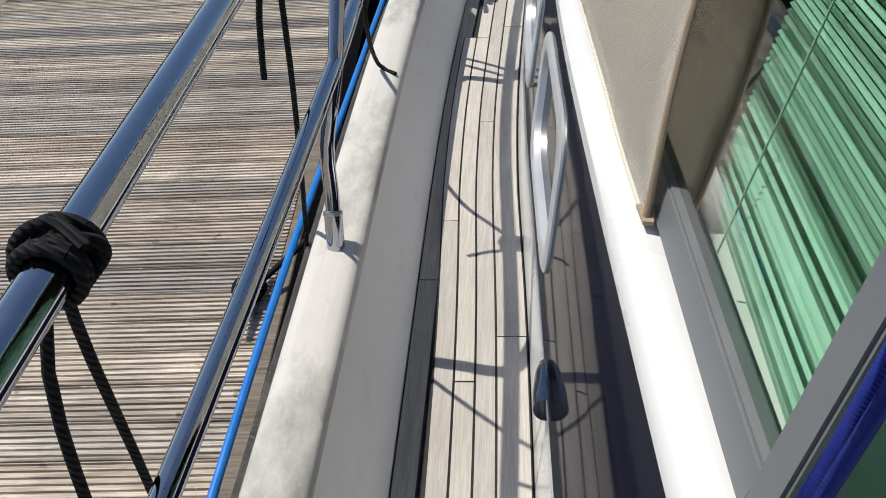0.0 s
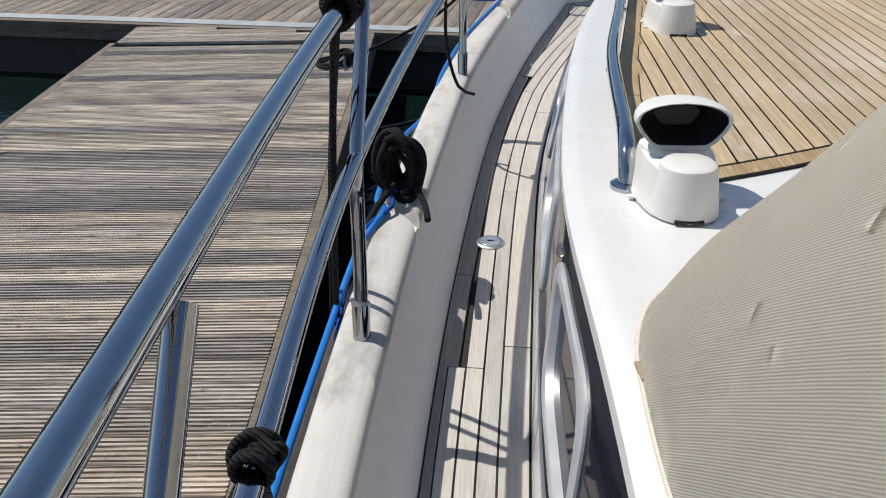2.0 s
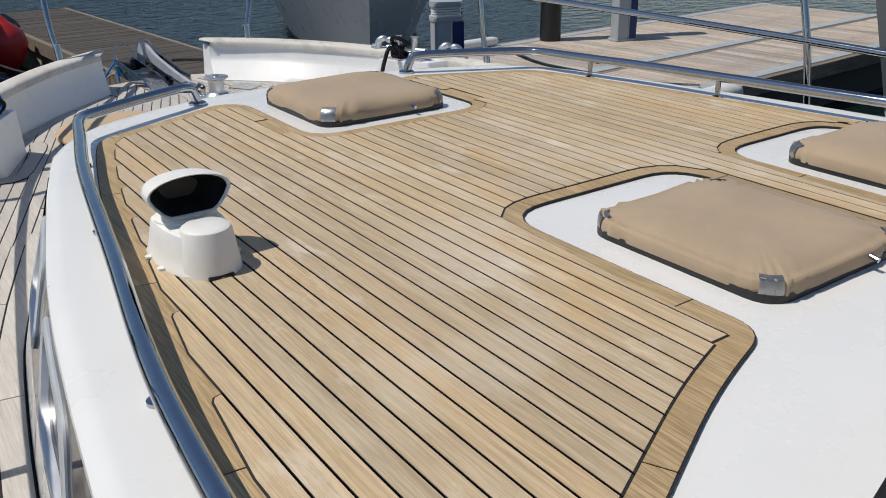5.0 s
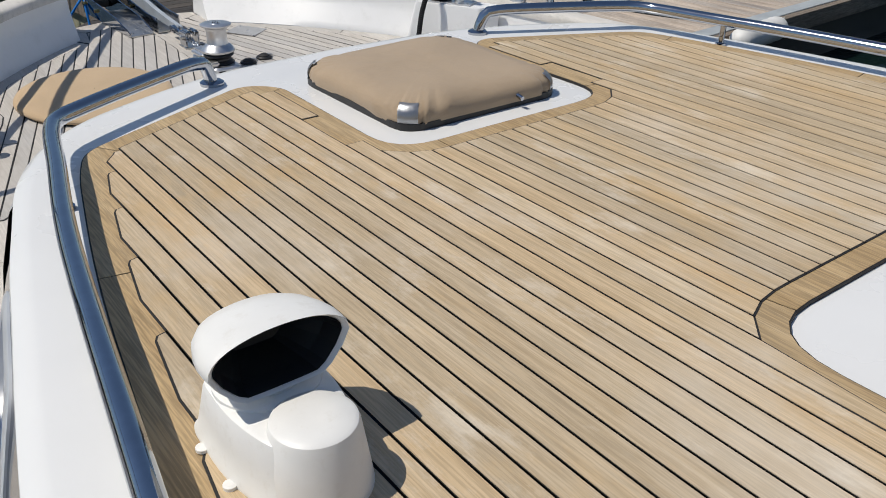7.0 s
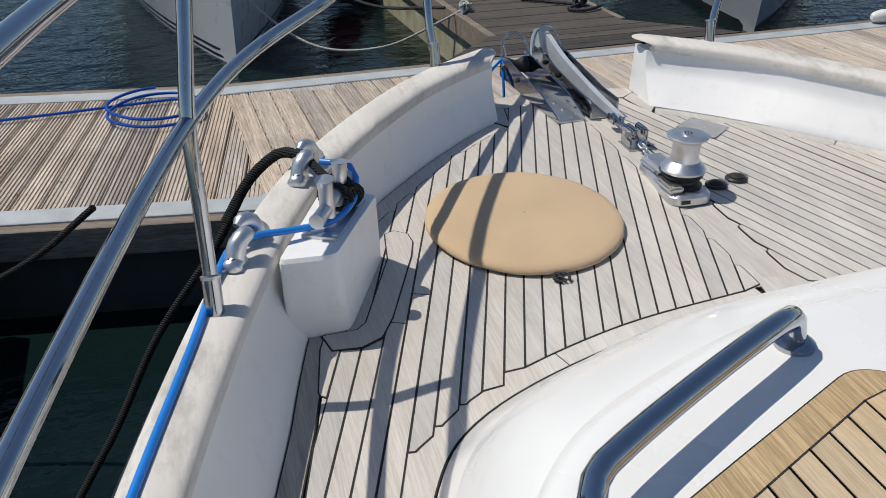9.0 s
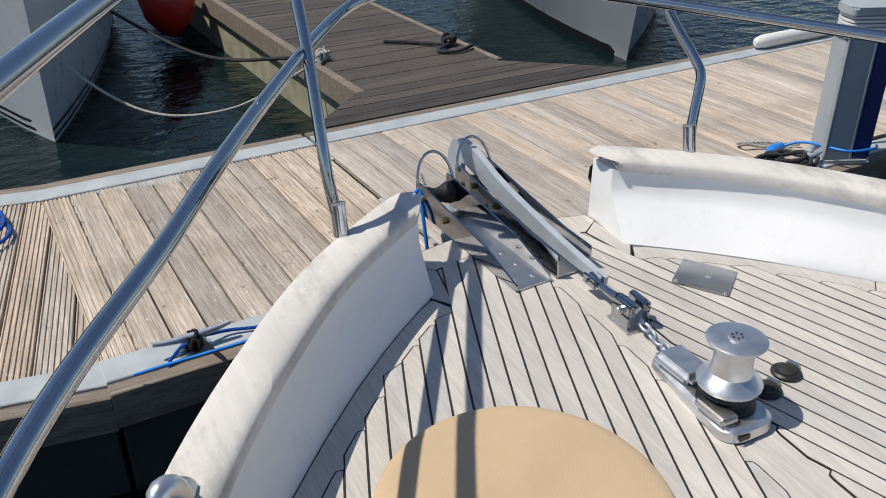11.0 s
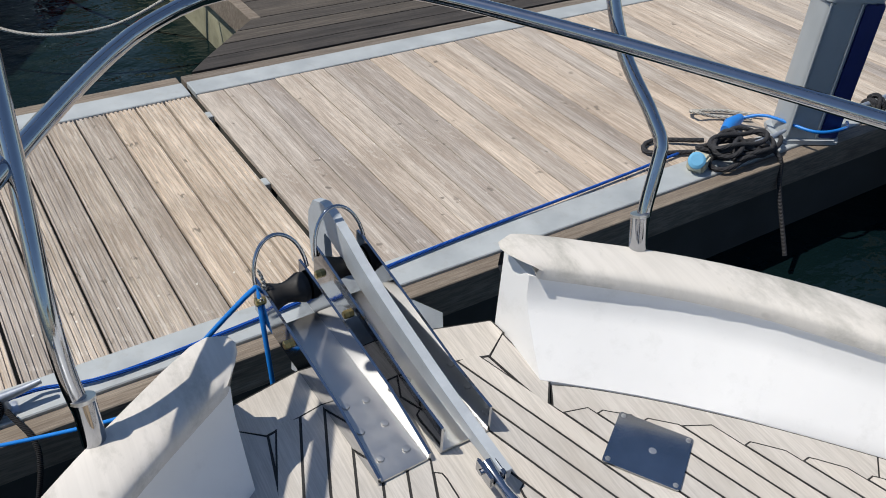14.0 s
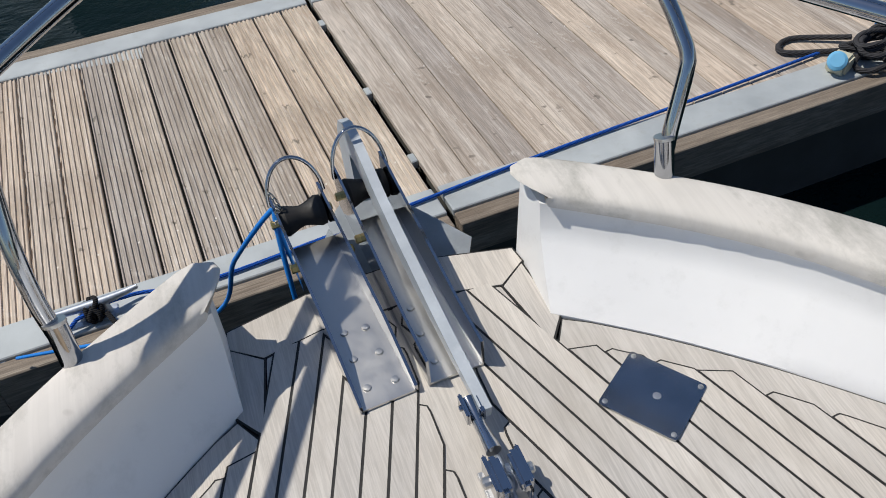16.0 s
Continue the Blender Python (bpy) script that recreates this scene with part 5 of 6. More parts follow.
def mooring_post(s):
    """A moulded box against the bulwark with a cast bollard on it."""
    bxo = thing("bollard_box", BOAT, "white moulded plinth built against the inner bulwark", "plinth", "bollard plinths")
    top = [(-1.255, 6.24), (-1.120, 6.235), (-0.965, 6.53), (-1.095, 6.62)]
    bot = [(-1.25, 6.265), (-1.092, 6.275), (-0.945, 6.595), (-1.06, 6.70)]
    bm = bmesh.new()
    rt, rb = rounded([(u, v, 0.018) for u, v in top]), rounded([(u, v, 0.02) for u, v in bot])
    cen = Vector((sum(p[0] for p in rt) / len(rt), sum(p[1] for p in rt) / len(rt)))
    l0 = [Vector((s * u, v, deck_z(6.4) - 0.02)) for u, v in rb]
    l1 = [Vector((s * u, v, 0.610)) for u, v in rt]
    l2 = [Vector((s * lerp(u, cen.x, 0.03), lerp(v, cen.y, 0.03), 0.620)) for u, v in rt]
    loft(bm, [l0 + l0[:1], l1 + l1[:1], l2 + l2[:1]])
    bm.faces.new([bm.verts.new(p) for p in l2])
    bmesh.ops.remove_doubles(bm, verts=bm.verts, dist=0.0005)
    part("plinth", bm, BULWARK, bxo, smooth=0.6)
    b = thing("bollard", BOAT, "cast aluminium double bollard with cross bar, bolted to its plinth", "bollard", "bollards")
    d = Vector((0.46, 0.887, 0))
    n = Vector((-0.887, 0.46, 0))
    c = Vector((-1.095, 6.42, 0.620))
    P = lambda a, o, z: Vector((s * (c.x + d.x * a + n.x * o), c.y + d.y * a + n.y * o, c.z + z))
    bm = bmesh.new()
    slab(bm, [tuple(P(a, o, 0).xy) for a, o in ((-0.115, -0.045), (0.115, -0.045), (0.115, 0.045), (-0.115, 0.045))][::s], 0.6205, 0.6285)
    plate = part("base_plate", bm, CAST, b)
    for a in (-0.045, 0.05):
        bm = bmesh.new()
        tube(bm, [P(a, 0, 0.0), P(a, 0, 0.03), P(a * 1.1, 0, 0.09), P(a * 1.15, 0, 0.125), P(a * 1.16, 0, 0.130)], 0.019, 18, taper=lambda f: 1.25 - 0.3 * math.sin(math.pi * f))
        part("post", bm, CAST, b, smooth=0.9)
    bm = bmesh.new()
    tube(bm, [P(-0.125, 0, 0.052), P(-0.10, 0, 0.052), P(0.10, 0, 0.058), P(0.125, 0, 0.058)], 0.0165, 16, taper=lambda f: 1.0 + 0.15 * abs(2 * f - 1))
    part("cross_bar", bm, CAST, b, smooth=0.9)
    for a, o in ((-0.10, -0.033), (0.10, -0.033), (-0.10, 0.033), (0.10, 0.033)):
        bm = bmesh.new()
        q = P(a, o, 0.008)
        lathe(bm, [(0.007, 0), (0.006, 0.003), (0.002, 0.004)], 12, q)
        part("bolt", bm, STEEL, plate)
    for (fu, fv) in ((-1.318, 6.30), (-1.128, 6.69)):
        f = thing("fairlead", BOAT, "cast aluminium open fairlead screwed to the timber cap rail", "fairlead", "fairleads")
        dd = Vector((0.40, 0.917))
        nn = Vector((-0.917, 0.40))
        Q = lambda a, o, z: Vector((s * (fu + dd.x * a + nn.x * o), fv + dd.y * a + nn.y * o, cap_z(fv) + z))
        for sg in (-1, 1):
            bm = bmesh.new()
            tube(bm, spline([Q(sg * 0.066, 0.0, -0.004), Q(sg * 0.064, 0.0, 0.022), Q(sg * 0.054, sg * 0.004, 0.048), Q(sg * 0.034, sg * 0.014, 0.060), Q(sg * 0.012, sg * 0.022, 0.054)], 0.010), 0.021, 16, taper=lambda q: 1.2 - 0.35 * q if q < 0.85 else 1.2 - 0.3 - (q - 0.85) * 3.0)
            horn = part("horn", bm, CAST, f, smooth=0.9)
            bm = bmesh.new()
            tube(bm, [Q(sg * 0.052, 0, 0.004), Q(sg * 0.075, 0, 0.006), Q(sg * 0.098, 0, 0.004), Q(sg * 0.106, 0, 0.002)], 0.024, 14, taper=lambda q: 1.0 if q < 0.7 else 0.6)
            part("foot", bm, CAST, f, smooth=0.9)
            bm = bmesh.new()
            lathe(bm, [(0.009, 0), (0.009, 0.0025), (0.004, 0.003)], 14, Q(sg * 0.088, 0, 0.025))
            part("screw_recess", bm, BLKPL, horn)
    return b


mooring_post(1)
mooring_post(-1)
knot("mooring_turns", (-1.073, 6.465, 0.660), (0.46, 0.887, 0), 0.019, 3, 0.011, ROPEK, "black mooring rope turned round the bollard", [
    [(-1.075, 6.52, 0.665), (-1.11, 6.62, 0.675), (-1.135, 6.68, 0.690), (-1.19, 6.74, 0.680)]], group="mooring ropes")
ml = thing("mooring_rope", BOAT, "black mooring rope led through the fairlead down to the pontoon", "rope", "mooring ropes")
bm = bmesh.new()
tube(bm, spline([(-1.13, 6.685, 0.690), (-1.20, 6.745, 0.672), (-1.28, 6.76, 0.60), (-1.40, 6.72, 0.42), loc(0.45, 6.85, 0.12), loc(0.25, 6.75, -0.18), loc(0.0, 6.6, -0.40), loc(-0.5, 6.3, -0.42)], 0.04), 0.012, 10)
part("line", bm, ROPEK, ml, smooth=1.0)
bm = bmesh.new()
tube(bm, spline([(-1.16, 6.715, 0.684), (-1.20, 6.745, 0.674), (-1.28, 6.76, 0.602), (-1.36, 6.735, 0.49)], 0.03), 0.015, 12)
part("chafe_sleeve", bm, ROPEK, ml, smooth=1.0)
knot("mooring_turns", (1.073, 6.465, 0.660), (-0.46, 0.887, 0), 0.019, 4, 0.012, ROPEK, "black mooring rope turned round the bollard", [
    [(1.04, 6.44, 0.66), (0.98, 6.42, 0.70), (0.94, 6.43, 0.60), (0.90, 6.42, 0.45), (0.84, 6.42, 0.40)], [(1.05, 6.5, 0.70), (1.02, 6.45, 0.75), (1.08, 6.40, 0.72), (1.10, 6.5, 0.66)]], group="mooring ropes")
bm = bmesh.new()
pts = []
for k in range(60):
    a = k * 0.42
    r = 0.03 + 0.0012 * k
    pts.append((0.82 + 1.2 * r * math.cos(a), 6.50 + r * math.sin(a), deck_z(6.5) + 0.012 + 0.0002 * k))
tube(bm, pts, 0.010, 8)
whole("coiled_rope", bm, ROPEK, BOAT, "black rope tail flaked down on the teak deck", "rope", smooth=1.0)

# stern end of the line of things on the foredeck: windlass, chain, stopper, rollers, anchor
wl = thing("windlass", BOAT @ Matrix.Translation((0.066, 6.735, deck_z(6.73) + 0.005)), "worn upright anchor windlass with a polished drum on the foredeck", "windlass")
bm = bmesh.new()
loft(bm, [[Vector((x, y, z)) for x, y in (pp + pp[:1])] for z, pp in ((0.0, rounded([(-0.085, -0.10, 0.06), (0.075, -0.10, 0.06), (0.06, 0.22, 0.035), (-0.045, 0.22, 0.035)])), (0.022, rounded([(-0.083, -0.098, 0.06), (0.073, -0.098, 0.06), (0.058, 0.215, 0.035), (-0.043, 0.215, 0.035)])), (0.030, rounded([(-0.072, -0.088, 0.05), (0.062, -0.088, 0.05), (0.048, 0.20, 0.03), (-0.033, 0.20, 0.03)])))])
bm.faces.new([bm.verts.new((x, y, 0.030)) for x, y in rounded([(-0.072, -0.088, 0.05), (0.062, -0.088, 0.05), (0.048, 0.20, 0.03), (-0.033, 0.20, 0.03)])])
part("base_casting", bm, CAST, wl, "worn grey base casting", smooth=0.6)
bm = bmesh.new()
box(bm, -0.055, 0.035, 0.065, 0.195, 0.028, 0.062, 0.014, 3)
part("chain_pipe_cover", bm, CAST, wl, smooth=0.6)
bm = bmesh.new()
lathe(bm, [(0.062, 0.028), (0.066, 0.034), (0.052, 0.046), (0.052, 0.054), (0.066, 0.066), (0.062, 0.072)], 32)
part("gypsy", bm, BLKPL, wl, "dark chain gypsy", smooth=0.5)
bm = bmesh.new()
box(bm, -0.080, -0.030, -0.075, 0.02, 0.032, 0.054, 0.007)
part("stripper_arm", bm, STEEL, wl, "steel chain stripper")
bm = bmesh.new()
lathe(bm, [(0.060, 0.074), (0.070, 0.080), (0.072, 0.088), (0.062, 0.102), (0.047, 0.114), (0.043, 0.130), (0.043, 0.168), (0.050, 0.182), (0.064, 0.190), (0.066, 0.196), (0.060, 0.199), (0.020, 0.199), (0.018, 0.203), (0.004, 0.203)], 40)
part("drum", bm, CAST, wl, "polished aluminium drum", smooth=0.5)
bm = bmesh.new()
for k in range(6):
    a = k * math.pi / 3
    box(bm, 0.011 * math.cos(a) - 0.002, 0.011 * math.cos(a) + 0.002, 0.011 * math.sin(a) - 0.002, 0.011 * math.sin(a) + 0.002, 0.203, 0.2045)
part("handle_socket", bm, BLKPL, wl)
bm = bmesh.new()
box(bm, -0.050, -0.020, -0.1015, -0.0995, 0.006, 0.018)
part("maker_plate", bm, BLKPL, wl, "small dark maker plate")

for (u, v, a) in ((0.204, 6.745, 20), (0.295, 6.772, 20)):
    f = thing("foot_switch", BOAT @ Matrix.Translation((u, v, deck_z(v) + 0.005)) @ Matrix.Rotation(radians(a), 4, "Z"), "black rubber foot switch screwed to the teak deck", "foot switch", "windlass foot switches")
    bm = bmesh.new()
    lathe(bm, [(0.036, 0.0), (0.036, 0.006), (0.030, 0.010), (0.026, 0.0102)], 28)
    part("bezel", bm, BLKPL, f, smooth=0.5)
    bm = bmesh.new()
    lathe(bm, [(0.026, 0.008), (0.024, 0.014), (0.014, 0.019), (0.004, 0.020)], 24)
    part("rubber_button", bm, BLACK, f, smooth=0.7)
    bm = bmesh.new()
    box(bm, 0.026, 0.046, -0.016, 0.016, 0.0, 0.012, 0.004)
    part("hinge", bm, STEEL, f)

pl = thing("deck_plate", BOAT @ Matrix.Translation((0.410, 7.186, deck_z(7.186) + 0.0062)) @ Matrix.Rotation(radians(-53.5), 4, "Z") @ Matrix.Rotation(radians(2.0), 4, "Y"), "square polished stainless plate screwed to the teak foredeck", "plate")
bm = bmesh.new()
slab(bm, rounded([(-0.078, -0.072, 0.008), (0.078, -0.072, 0.008), (0.078, 0.072, 0.008), (-0.078, 0.072, 0.008)]), 0.0, 0.003)
part("sheet", bm, plain("smooth stainless sheet", (0.42, 0.43, 0.45), 0.14, 1.0, var=0.15, size=9), pl)
for x in (-0.068, 0.068):
    for y in (-0.062, 0.062):
        bm = bmesh.new()
        lathe(bm, [(0.006, 0.002), (0.005, 0.0045), (0.002, 0.005)], 12, (x, y, 0))
        part("screw", bm, STEEL, pl)
bm = bmesh.new()
lathe(bm, [(0.008, 0.003), (0.008, 0.0036), (0.002, 0.0038)], 16, (0.008, 0.0, 0))
part("centre_plug", bm, CAST, pl)


def turned(deg):
    """The yacht's frame turned a little to port about the roller heels."""
    return BOAT @ Matrix.Translation((0.06, 7.37, 0)) @ Matrix.Rotation(radians(deg), 4, "Z") @ Matrix.Translation((-0.06, -7.37, 0))


BOW, BOW_S = turned(5), turned(3)


def bow_roller(m, u0, w, v0, v1, name_label, hoop, wall=0.012):
    t = thing("bow_roller", m, name_label, "bow roller", "bow rollers")
    z0, z1 = deck_z(v0) + 0.008, deck_z(v0) + 0.075
    zz = lambda v: lerp(z0 + 0.004, deck_z(v1) + 0.016, clamp((v - v0) / (v1 - v0)))
    ch = lambda v: wall + max(0.0, 0.052 - wall) * clamp((v - v0) / 0.14) + 0.043 * clamp((v - v0 - 0.12) / 0.40)
    vs = [lerp(v0, v1, k / 14) for k in range(15)]
    bm = bmesh.new()
    loft(bm, [[Vector((u0, v, zz(v))) for v in vs[:13]], [Vector((u0 + w, v, zz(v))) for v in vs[:13]], [Vector((u0 + w, v, zz(v) - 0.005)) for v in vs[:13]], [Vector((u0, v, zz(v) - 0.005)) for v in vs[:13]]], ring=True, ends=True)
    part("floor_plate", bm, STEEL, t)
    for uu in (u0, u0 + w):
        bm = bmesh.new()
        sec = [(-0.0025, -0.005), (0.0025, -0.005)]
        hi = [Vector((uu + 0.003, v, zz(v) + ch(v))) for v in vs]
        lo = [Vector((uu + 0.003, v, zz(v) - 0.005)) for v in vs]
        hi2 = [Vector((uu - 0.003, p.y, p.z)) for p in hi]
        lo2 = [Vector((uu - 0.003, p.y, p.z)) for p in lo]
        loft(bm, [lo, hi, hi2, lo2], ring=True, ends=True)
        part("cheek", bm, CHROME, t, smooth=0.6)
    vr = v1 - 0.035
    bm = bmesh.new()
    n = 14
    pr = [(0.012, 0.004), (0.034, 0.006), (0.036, 0.018), (0.026, w * 0.40), (0.024, w * 0.5), (0.026, w * 0.60), (0.036, w - 0.018), (0.034, w - 0.006), (0.012, w - 0.004)]
    lathe(bm, pr, 24, (u0, vr, zz(v1) + 0.045), (1, 0, 0))
    part("roller", bm, BLACK, t, "black rubber roller", smooth=0.5)
    for uu, sg in ((u0, -1), (u0 + w, 1)):
        for (vb, zb) in ((vr, 0.045), (vr - 0.14, 0.03)):
            bm = bmesh.new()
            lathe(bm, [(0.010, 0.0), (0.010, 0.010), (0.008, 0.012)], 6, (uu + sg * 0.003, vb, zz(v1) + zb), (sg, 0, 0))
            part("nut", bm, BRASS, t, "brass nut")
    bm = bmesh.new()
    pts = [Vector((u0 + w / 2 - math.cos(a) * w * 0.56, vr + 0.012 + 0.03 * math.sin(a), zz(v1) + 0.088 + hoop * math.sin(a))) for a in (math.pi * k / 20 for k in range(21))]
    tube(bm, pts, 0.0045, 10)
    part("keeper_hoop", bm, CHROME, t, smooth=1.0)
    for k, (fu, fv) in enumerate(((0.25, 0.045), (0.75, 0.04), (0.25, 0.12), (0.72, 0.115), (0.3, 0.19), (0.7, 0.185))):
        bm = bmesh.new()
        lathe(bm, [(0.0085, 0), (0.0075, 0.003), (0.003, 0.0035)], 14, (u0 + w * fu, v0 + fv, zz(v0 + fv)))
        slot = part("screw", bm, STEEL, t)
    return t


bow_roller(BOW, -0.110, 0.112, 7.362, 7.905, "brushed stainless bow roller channel with a black rubber roller", 0.090)
bow_roller(BOW_S, 0.030, 0.112, 7.362, 7.925, "stainless bow roller holding the stowed anchor", 0.10, 0.066)

an = thing("anchor", BOW_S @ Matrix.Translation((0.014, 0, 0)), "grey galvanised plough anchor stowed in the bow roller", "anchor")
bm = bmesh.new()
sh = spline([(0.078, 7.235, 0.470), (0.078, 7.45, 0.490), (0.079, 7.75, 0.535), (0.080, 7.90, 0.575), (0.080, 7.985, 0.590), (0.080, 8.03, 0.55), (0.080, 8.02, 0.42)], 0.03)
lines = []
for du, dz in ((-0.009, -0.5), (0.009, -0.5), (0.011, 0.5), (-0.011, 0.5)):
    ln = []
    for i, p in enumerate(sh):
        f = i / (len(sh) - 1)
        tdir = (sh[min(i + 1, len(sh) - 1)] - sh[max(i - 1, 0)]).normalized()
        nrm = Vector((0, -tdir.z, tdir.y))
        ln.append(p + Vector((du, 0, 0)) + nrm * dz * lerp(0.026, 0.085, clamp(f * 1.2)))
    lines.append(ln)
loft(bm, lines, ring=True, ends=True)
part("shank", bm, SHANKP, an, "chipped grey shank", smooth=0.4)
for sg in (-1, 1):
    bm = bmesh.new()
    loft(bm, [[Vector((0.08, v, z)) for v, z in ((8.03, 0.43), (7.90, 0.38), (7.74, 0.33), (7.60, 0.30))], [Vector((0.08 + sg * 0.07, v, z)) for v, z in ((7.98, 0.40), (7.86, 0.38), (7.74, 0.36), (7.62, 0.33))], [Vector((0.08 + sg * wd, v, z)) for v, z, wd in ((7.95, 0.37, 0.10), (7.86, 0.37, 0.16), (7.77, 0.375, 0.20), (7.70, 0.36, 0.16))]])
    bmesh.ops.solidify(bm, geom=bm.faces[:], thickness=0.006)
    part("fluke", bm, SHANKP, an, "grey plough fluke", smooth=0.8)
sw = thing("anchor_swivel", BOAT, "polished stainless anchor swivel joining shank and chain", "swivel")
bm = bmesh.new()
tube(bm, [(0.078, 7.275, 0.472), (0.080, 7.215, 0.466), (0.082, 7.16, 0.466)], 0.013, 14, taper=lambda f: 1.2 if f < 0.3 else (0.8 if f < 0.6 else 1.15))
part("barrel", bm, CHROME, sw, smooth=0.8)
for sg in (-1, 1):
    bm = bmesh.new()
    box(bm, 0.078 + sg * 0.014 - 0.004, 0.078 + sg * 0.014 + 0.004, 7.23, 7.285, 0.455, 0.487, 0.003)
    part("jaw", bm, CHROME, sw)
bm = bmesh.new()
tube(bm, [(0.055, 7.262, 0.472), (0.101, 7.262, 0.472)], 0.006, 10)
part("pin", bm, CHROME, sw)
cs = thing("chain_stopper", BOAT, "stainless chain stopper block bolted to the deck", "chain stopper")
for sg in (-1, 1):
    bm = bmesh.new()
    box(bm, 0.086 + sg * 0.030 - 0.004, 0.086 + sg * 0.030 + 0.004, 7.07, 7.145, deck_z(7.1) + 0.003, deck_z(7.1) + 0.075, 0.003)
    part("side_plate", bm, CHROME, cs)
    bm = bmesh.new()
    box(bm, 0.086 + sg * 0.019 - 0.011, 0.086 + sg * 0.019 + 0.011, 7.06, 7.135, deck_z(7.1) + 0.055, deck_z(7.1) + 0.083, 0.006)
    part("pawl", bm, CHROME, cs, smooth=0.6)
    bm = bmesh.new()
    lathe(bm, [(0.011, 0), (0.011, 0.010), (0.008, 0.013)], 12, (0.086 + sg * 0.034, 7.105, deck_z(7.1) + 0.052), (sg, 0, 0))
    part("pivot_bolt", bm, STEEL, cs)
bm = bmesh.new()
box(bm, 0.046, 0.126, 7.06, 7.155, deck_z(7.1) + 0.0, deck_z(7.1) + 0.008, 0.002)
part("base", bm, STEEL, cs)
chn = thing("anchor_chain", BOAT, "galvanised anchor chain leading to the windlass", "chain")
path = spline([(0.083, 7.165, 0.462), (0.084, 7.08, 0.452), (0.080, 7.0, 0.440), (0.070, 6.92, 0.445), (0.055, 6.86, 0.452)], 0.01)
link_bm = None
run, last = 0.0, None
idx = 0
for i in range(1, len(path)):
    run += (path[i] - path[i - 1]).length
    if run >= 0.0235:
        run = 0.0
        d = (path[i] - path[i - 1]).normalized()
        side = Vector((1, 0, 0)) if idx % 2 else d.cross(Vector((1, 0, 0))).normalized()
        side = (side - d * side.dot(d)).normalized()
        bm = bmesh.new()
        pts = []
        for q in range(17):
            a = 2 * math.pi * q / 16
            pts.append(path[i] + d * (0.011 * math.copysign(abs(math.cos(a)) ** 0.7, math.cos(a)) * 1.5) + side * 0.0105 * math.sin(a))
        tube(bm, pts, 0.0043, 8, caps=False)
        part("link", bm, GALV, chn, smooth=1.0)
        idx += 1
bl = thing("blue_line", BOAT, "smooth blue line tied to the bow roller cheek", "rope")
for pts in ([(-0.150, 7.87, 0.545), (-0.158, 7.85, 0.50), (-0.16, 7.80, 0.30), (-0.15, 7.79, 0.05)], [(-0.150, 7.87, 0.545), (-0.18, 7.885, 0.51), (-0.27, 7.95, 0.36), (-0.42, 8.15, 0.0), loc(1.10, 8.62, -0.34)]):
    bm = bmesh.new()
    tube(bm, spline(pts, 0.04), 0.0062, 8)
    part("strand", bm, HOSEB, bl, smooth=1.0)
bm = bmesh.new()
for k in range(4):
    tube(bm, spline([(-0.118 - 0.004 * k, 7.86, 0.55 - 0.004 * k), (-0.13 + 0.006 * k, 7.875, 0.60 - 0.02 * k), (-0.115, 7.88, 0.56), (-0.135 + 0.01 * k, 7.86, 0.52 - 0.01 * k)], 0.01), 0.0018, 6)
whole("seizing_wire", bm, ROPEW, BOW @ Matrix.Translation((0.018, 0, 0)), "fine off-white twine seized round the keeper hoop", "twine")


# ---- pontoons ----
def board_row(parent, name, mat, x0, x1, y0, y1, axis, pitch, gap, th=0.028, grooves=0, seed=1, limit=300):
    """Boards laid side by side; grooves are cut along them. Boards share a few meshes."""
    rnd = random.Random(seed)
    span = (x0, x1) if axis == "Y" else (y0, y1)
    n = int((span[1] - span[0]) / pitch)
    length = (y1 - y0) if axis == "Y" else (x1 - x0)
    w = pitch - gap
    bm = bmesh.new()
    prof = [(-w / 2, -th), (-w / 2, -0.003), (-w / 2 + 0.003, 0.0)]
    if grooves:
        for g in range(grooves):
            c = -w / 2 + w * (g + 0.5) / grooves
            h = w / grooves * 0.22
            prof += [(c - h * 1.15, 0.0), (c - h * 0.8, -0.0075), (c + h * 0.8, -0.0075), (c + h * 1.15, 0.0)]
    prof += [(w / 2 - 0.003, 0.0), (w / 2, -0.003), (w / 2, -th)]
    if axis == "Y":
        loft(bm, [[Vector((a, -length / 2, z)), Vector((a, length / 2, z))] for a, z in prof], ring=True, ends=True)
    else:
        loft(bm, [[Vector((-length / 2, a, z)), Vector((length / 2, a, z))] for a, z in prof], ring=True, ends=True)
    shared = mesh_of(name, bm, mat)
    for k in range(n):
        c = span[0] + (k + 0.5) * pitch
        ob = new(name, shared)
        ob.parent = parent
        z = DZ + rnd.uniform(-0.0025, 0.0)
        ob.matrix_local = Matrix.Translation((c if axis == "Y" else (x0 + x1) / 2, (y0 + y1) / 2 if axis == "Y" else c, z)) @ Matrix.Rotation(rnd.uniform(-0.0012, 0.0012), 4, "Z")


def strip(parent, name, mat, x0, x1, y0, y1, z0, z1, label="", bevel=0.004):
    bm = bmesh.new()
    box(bm, x0, x1, y0, y1, z0, z1, bevel, 1)
    return part(name, bm, mat, parent, label)


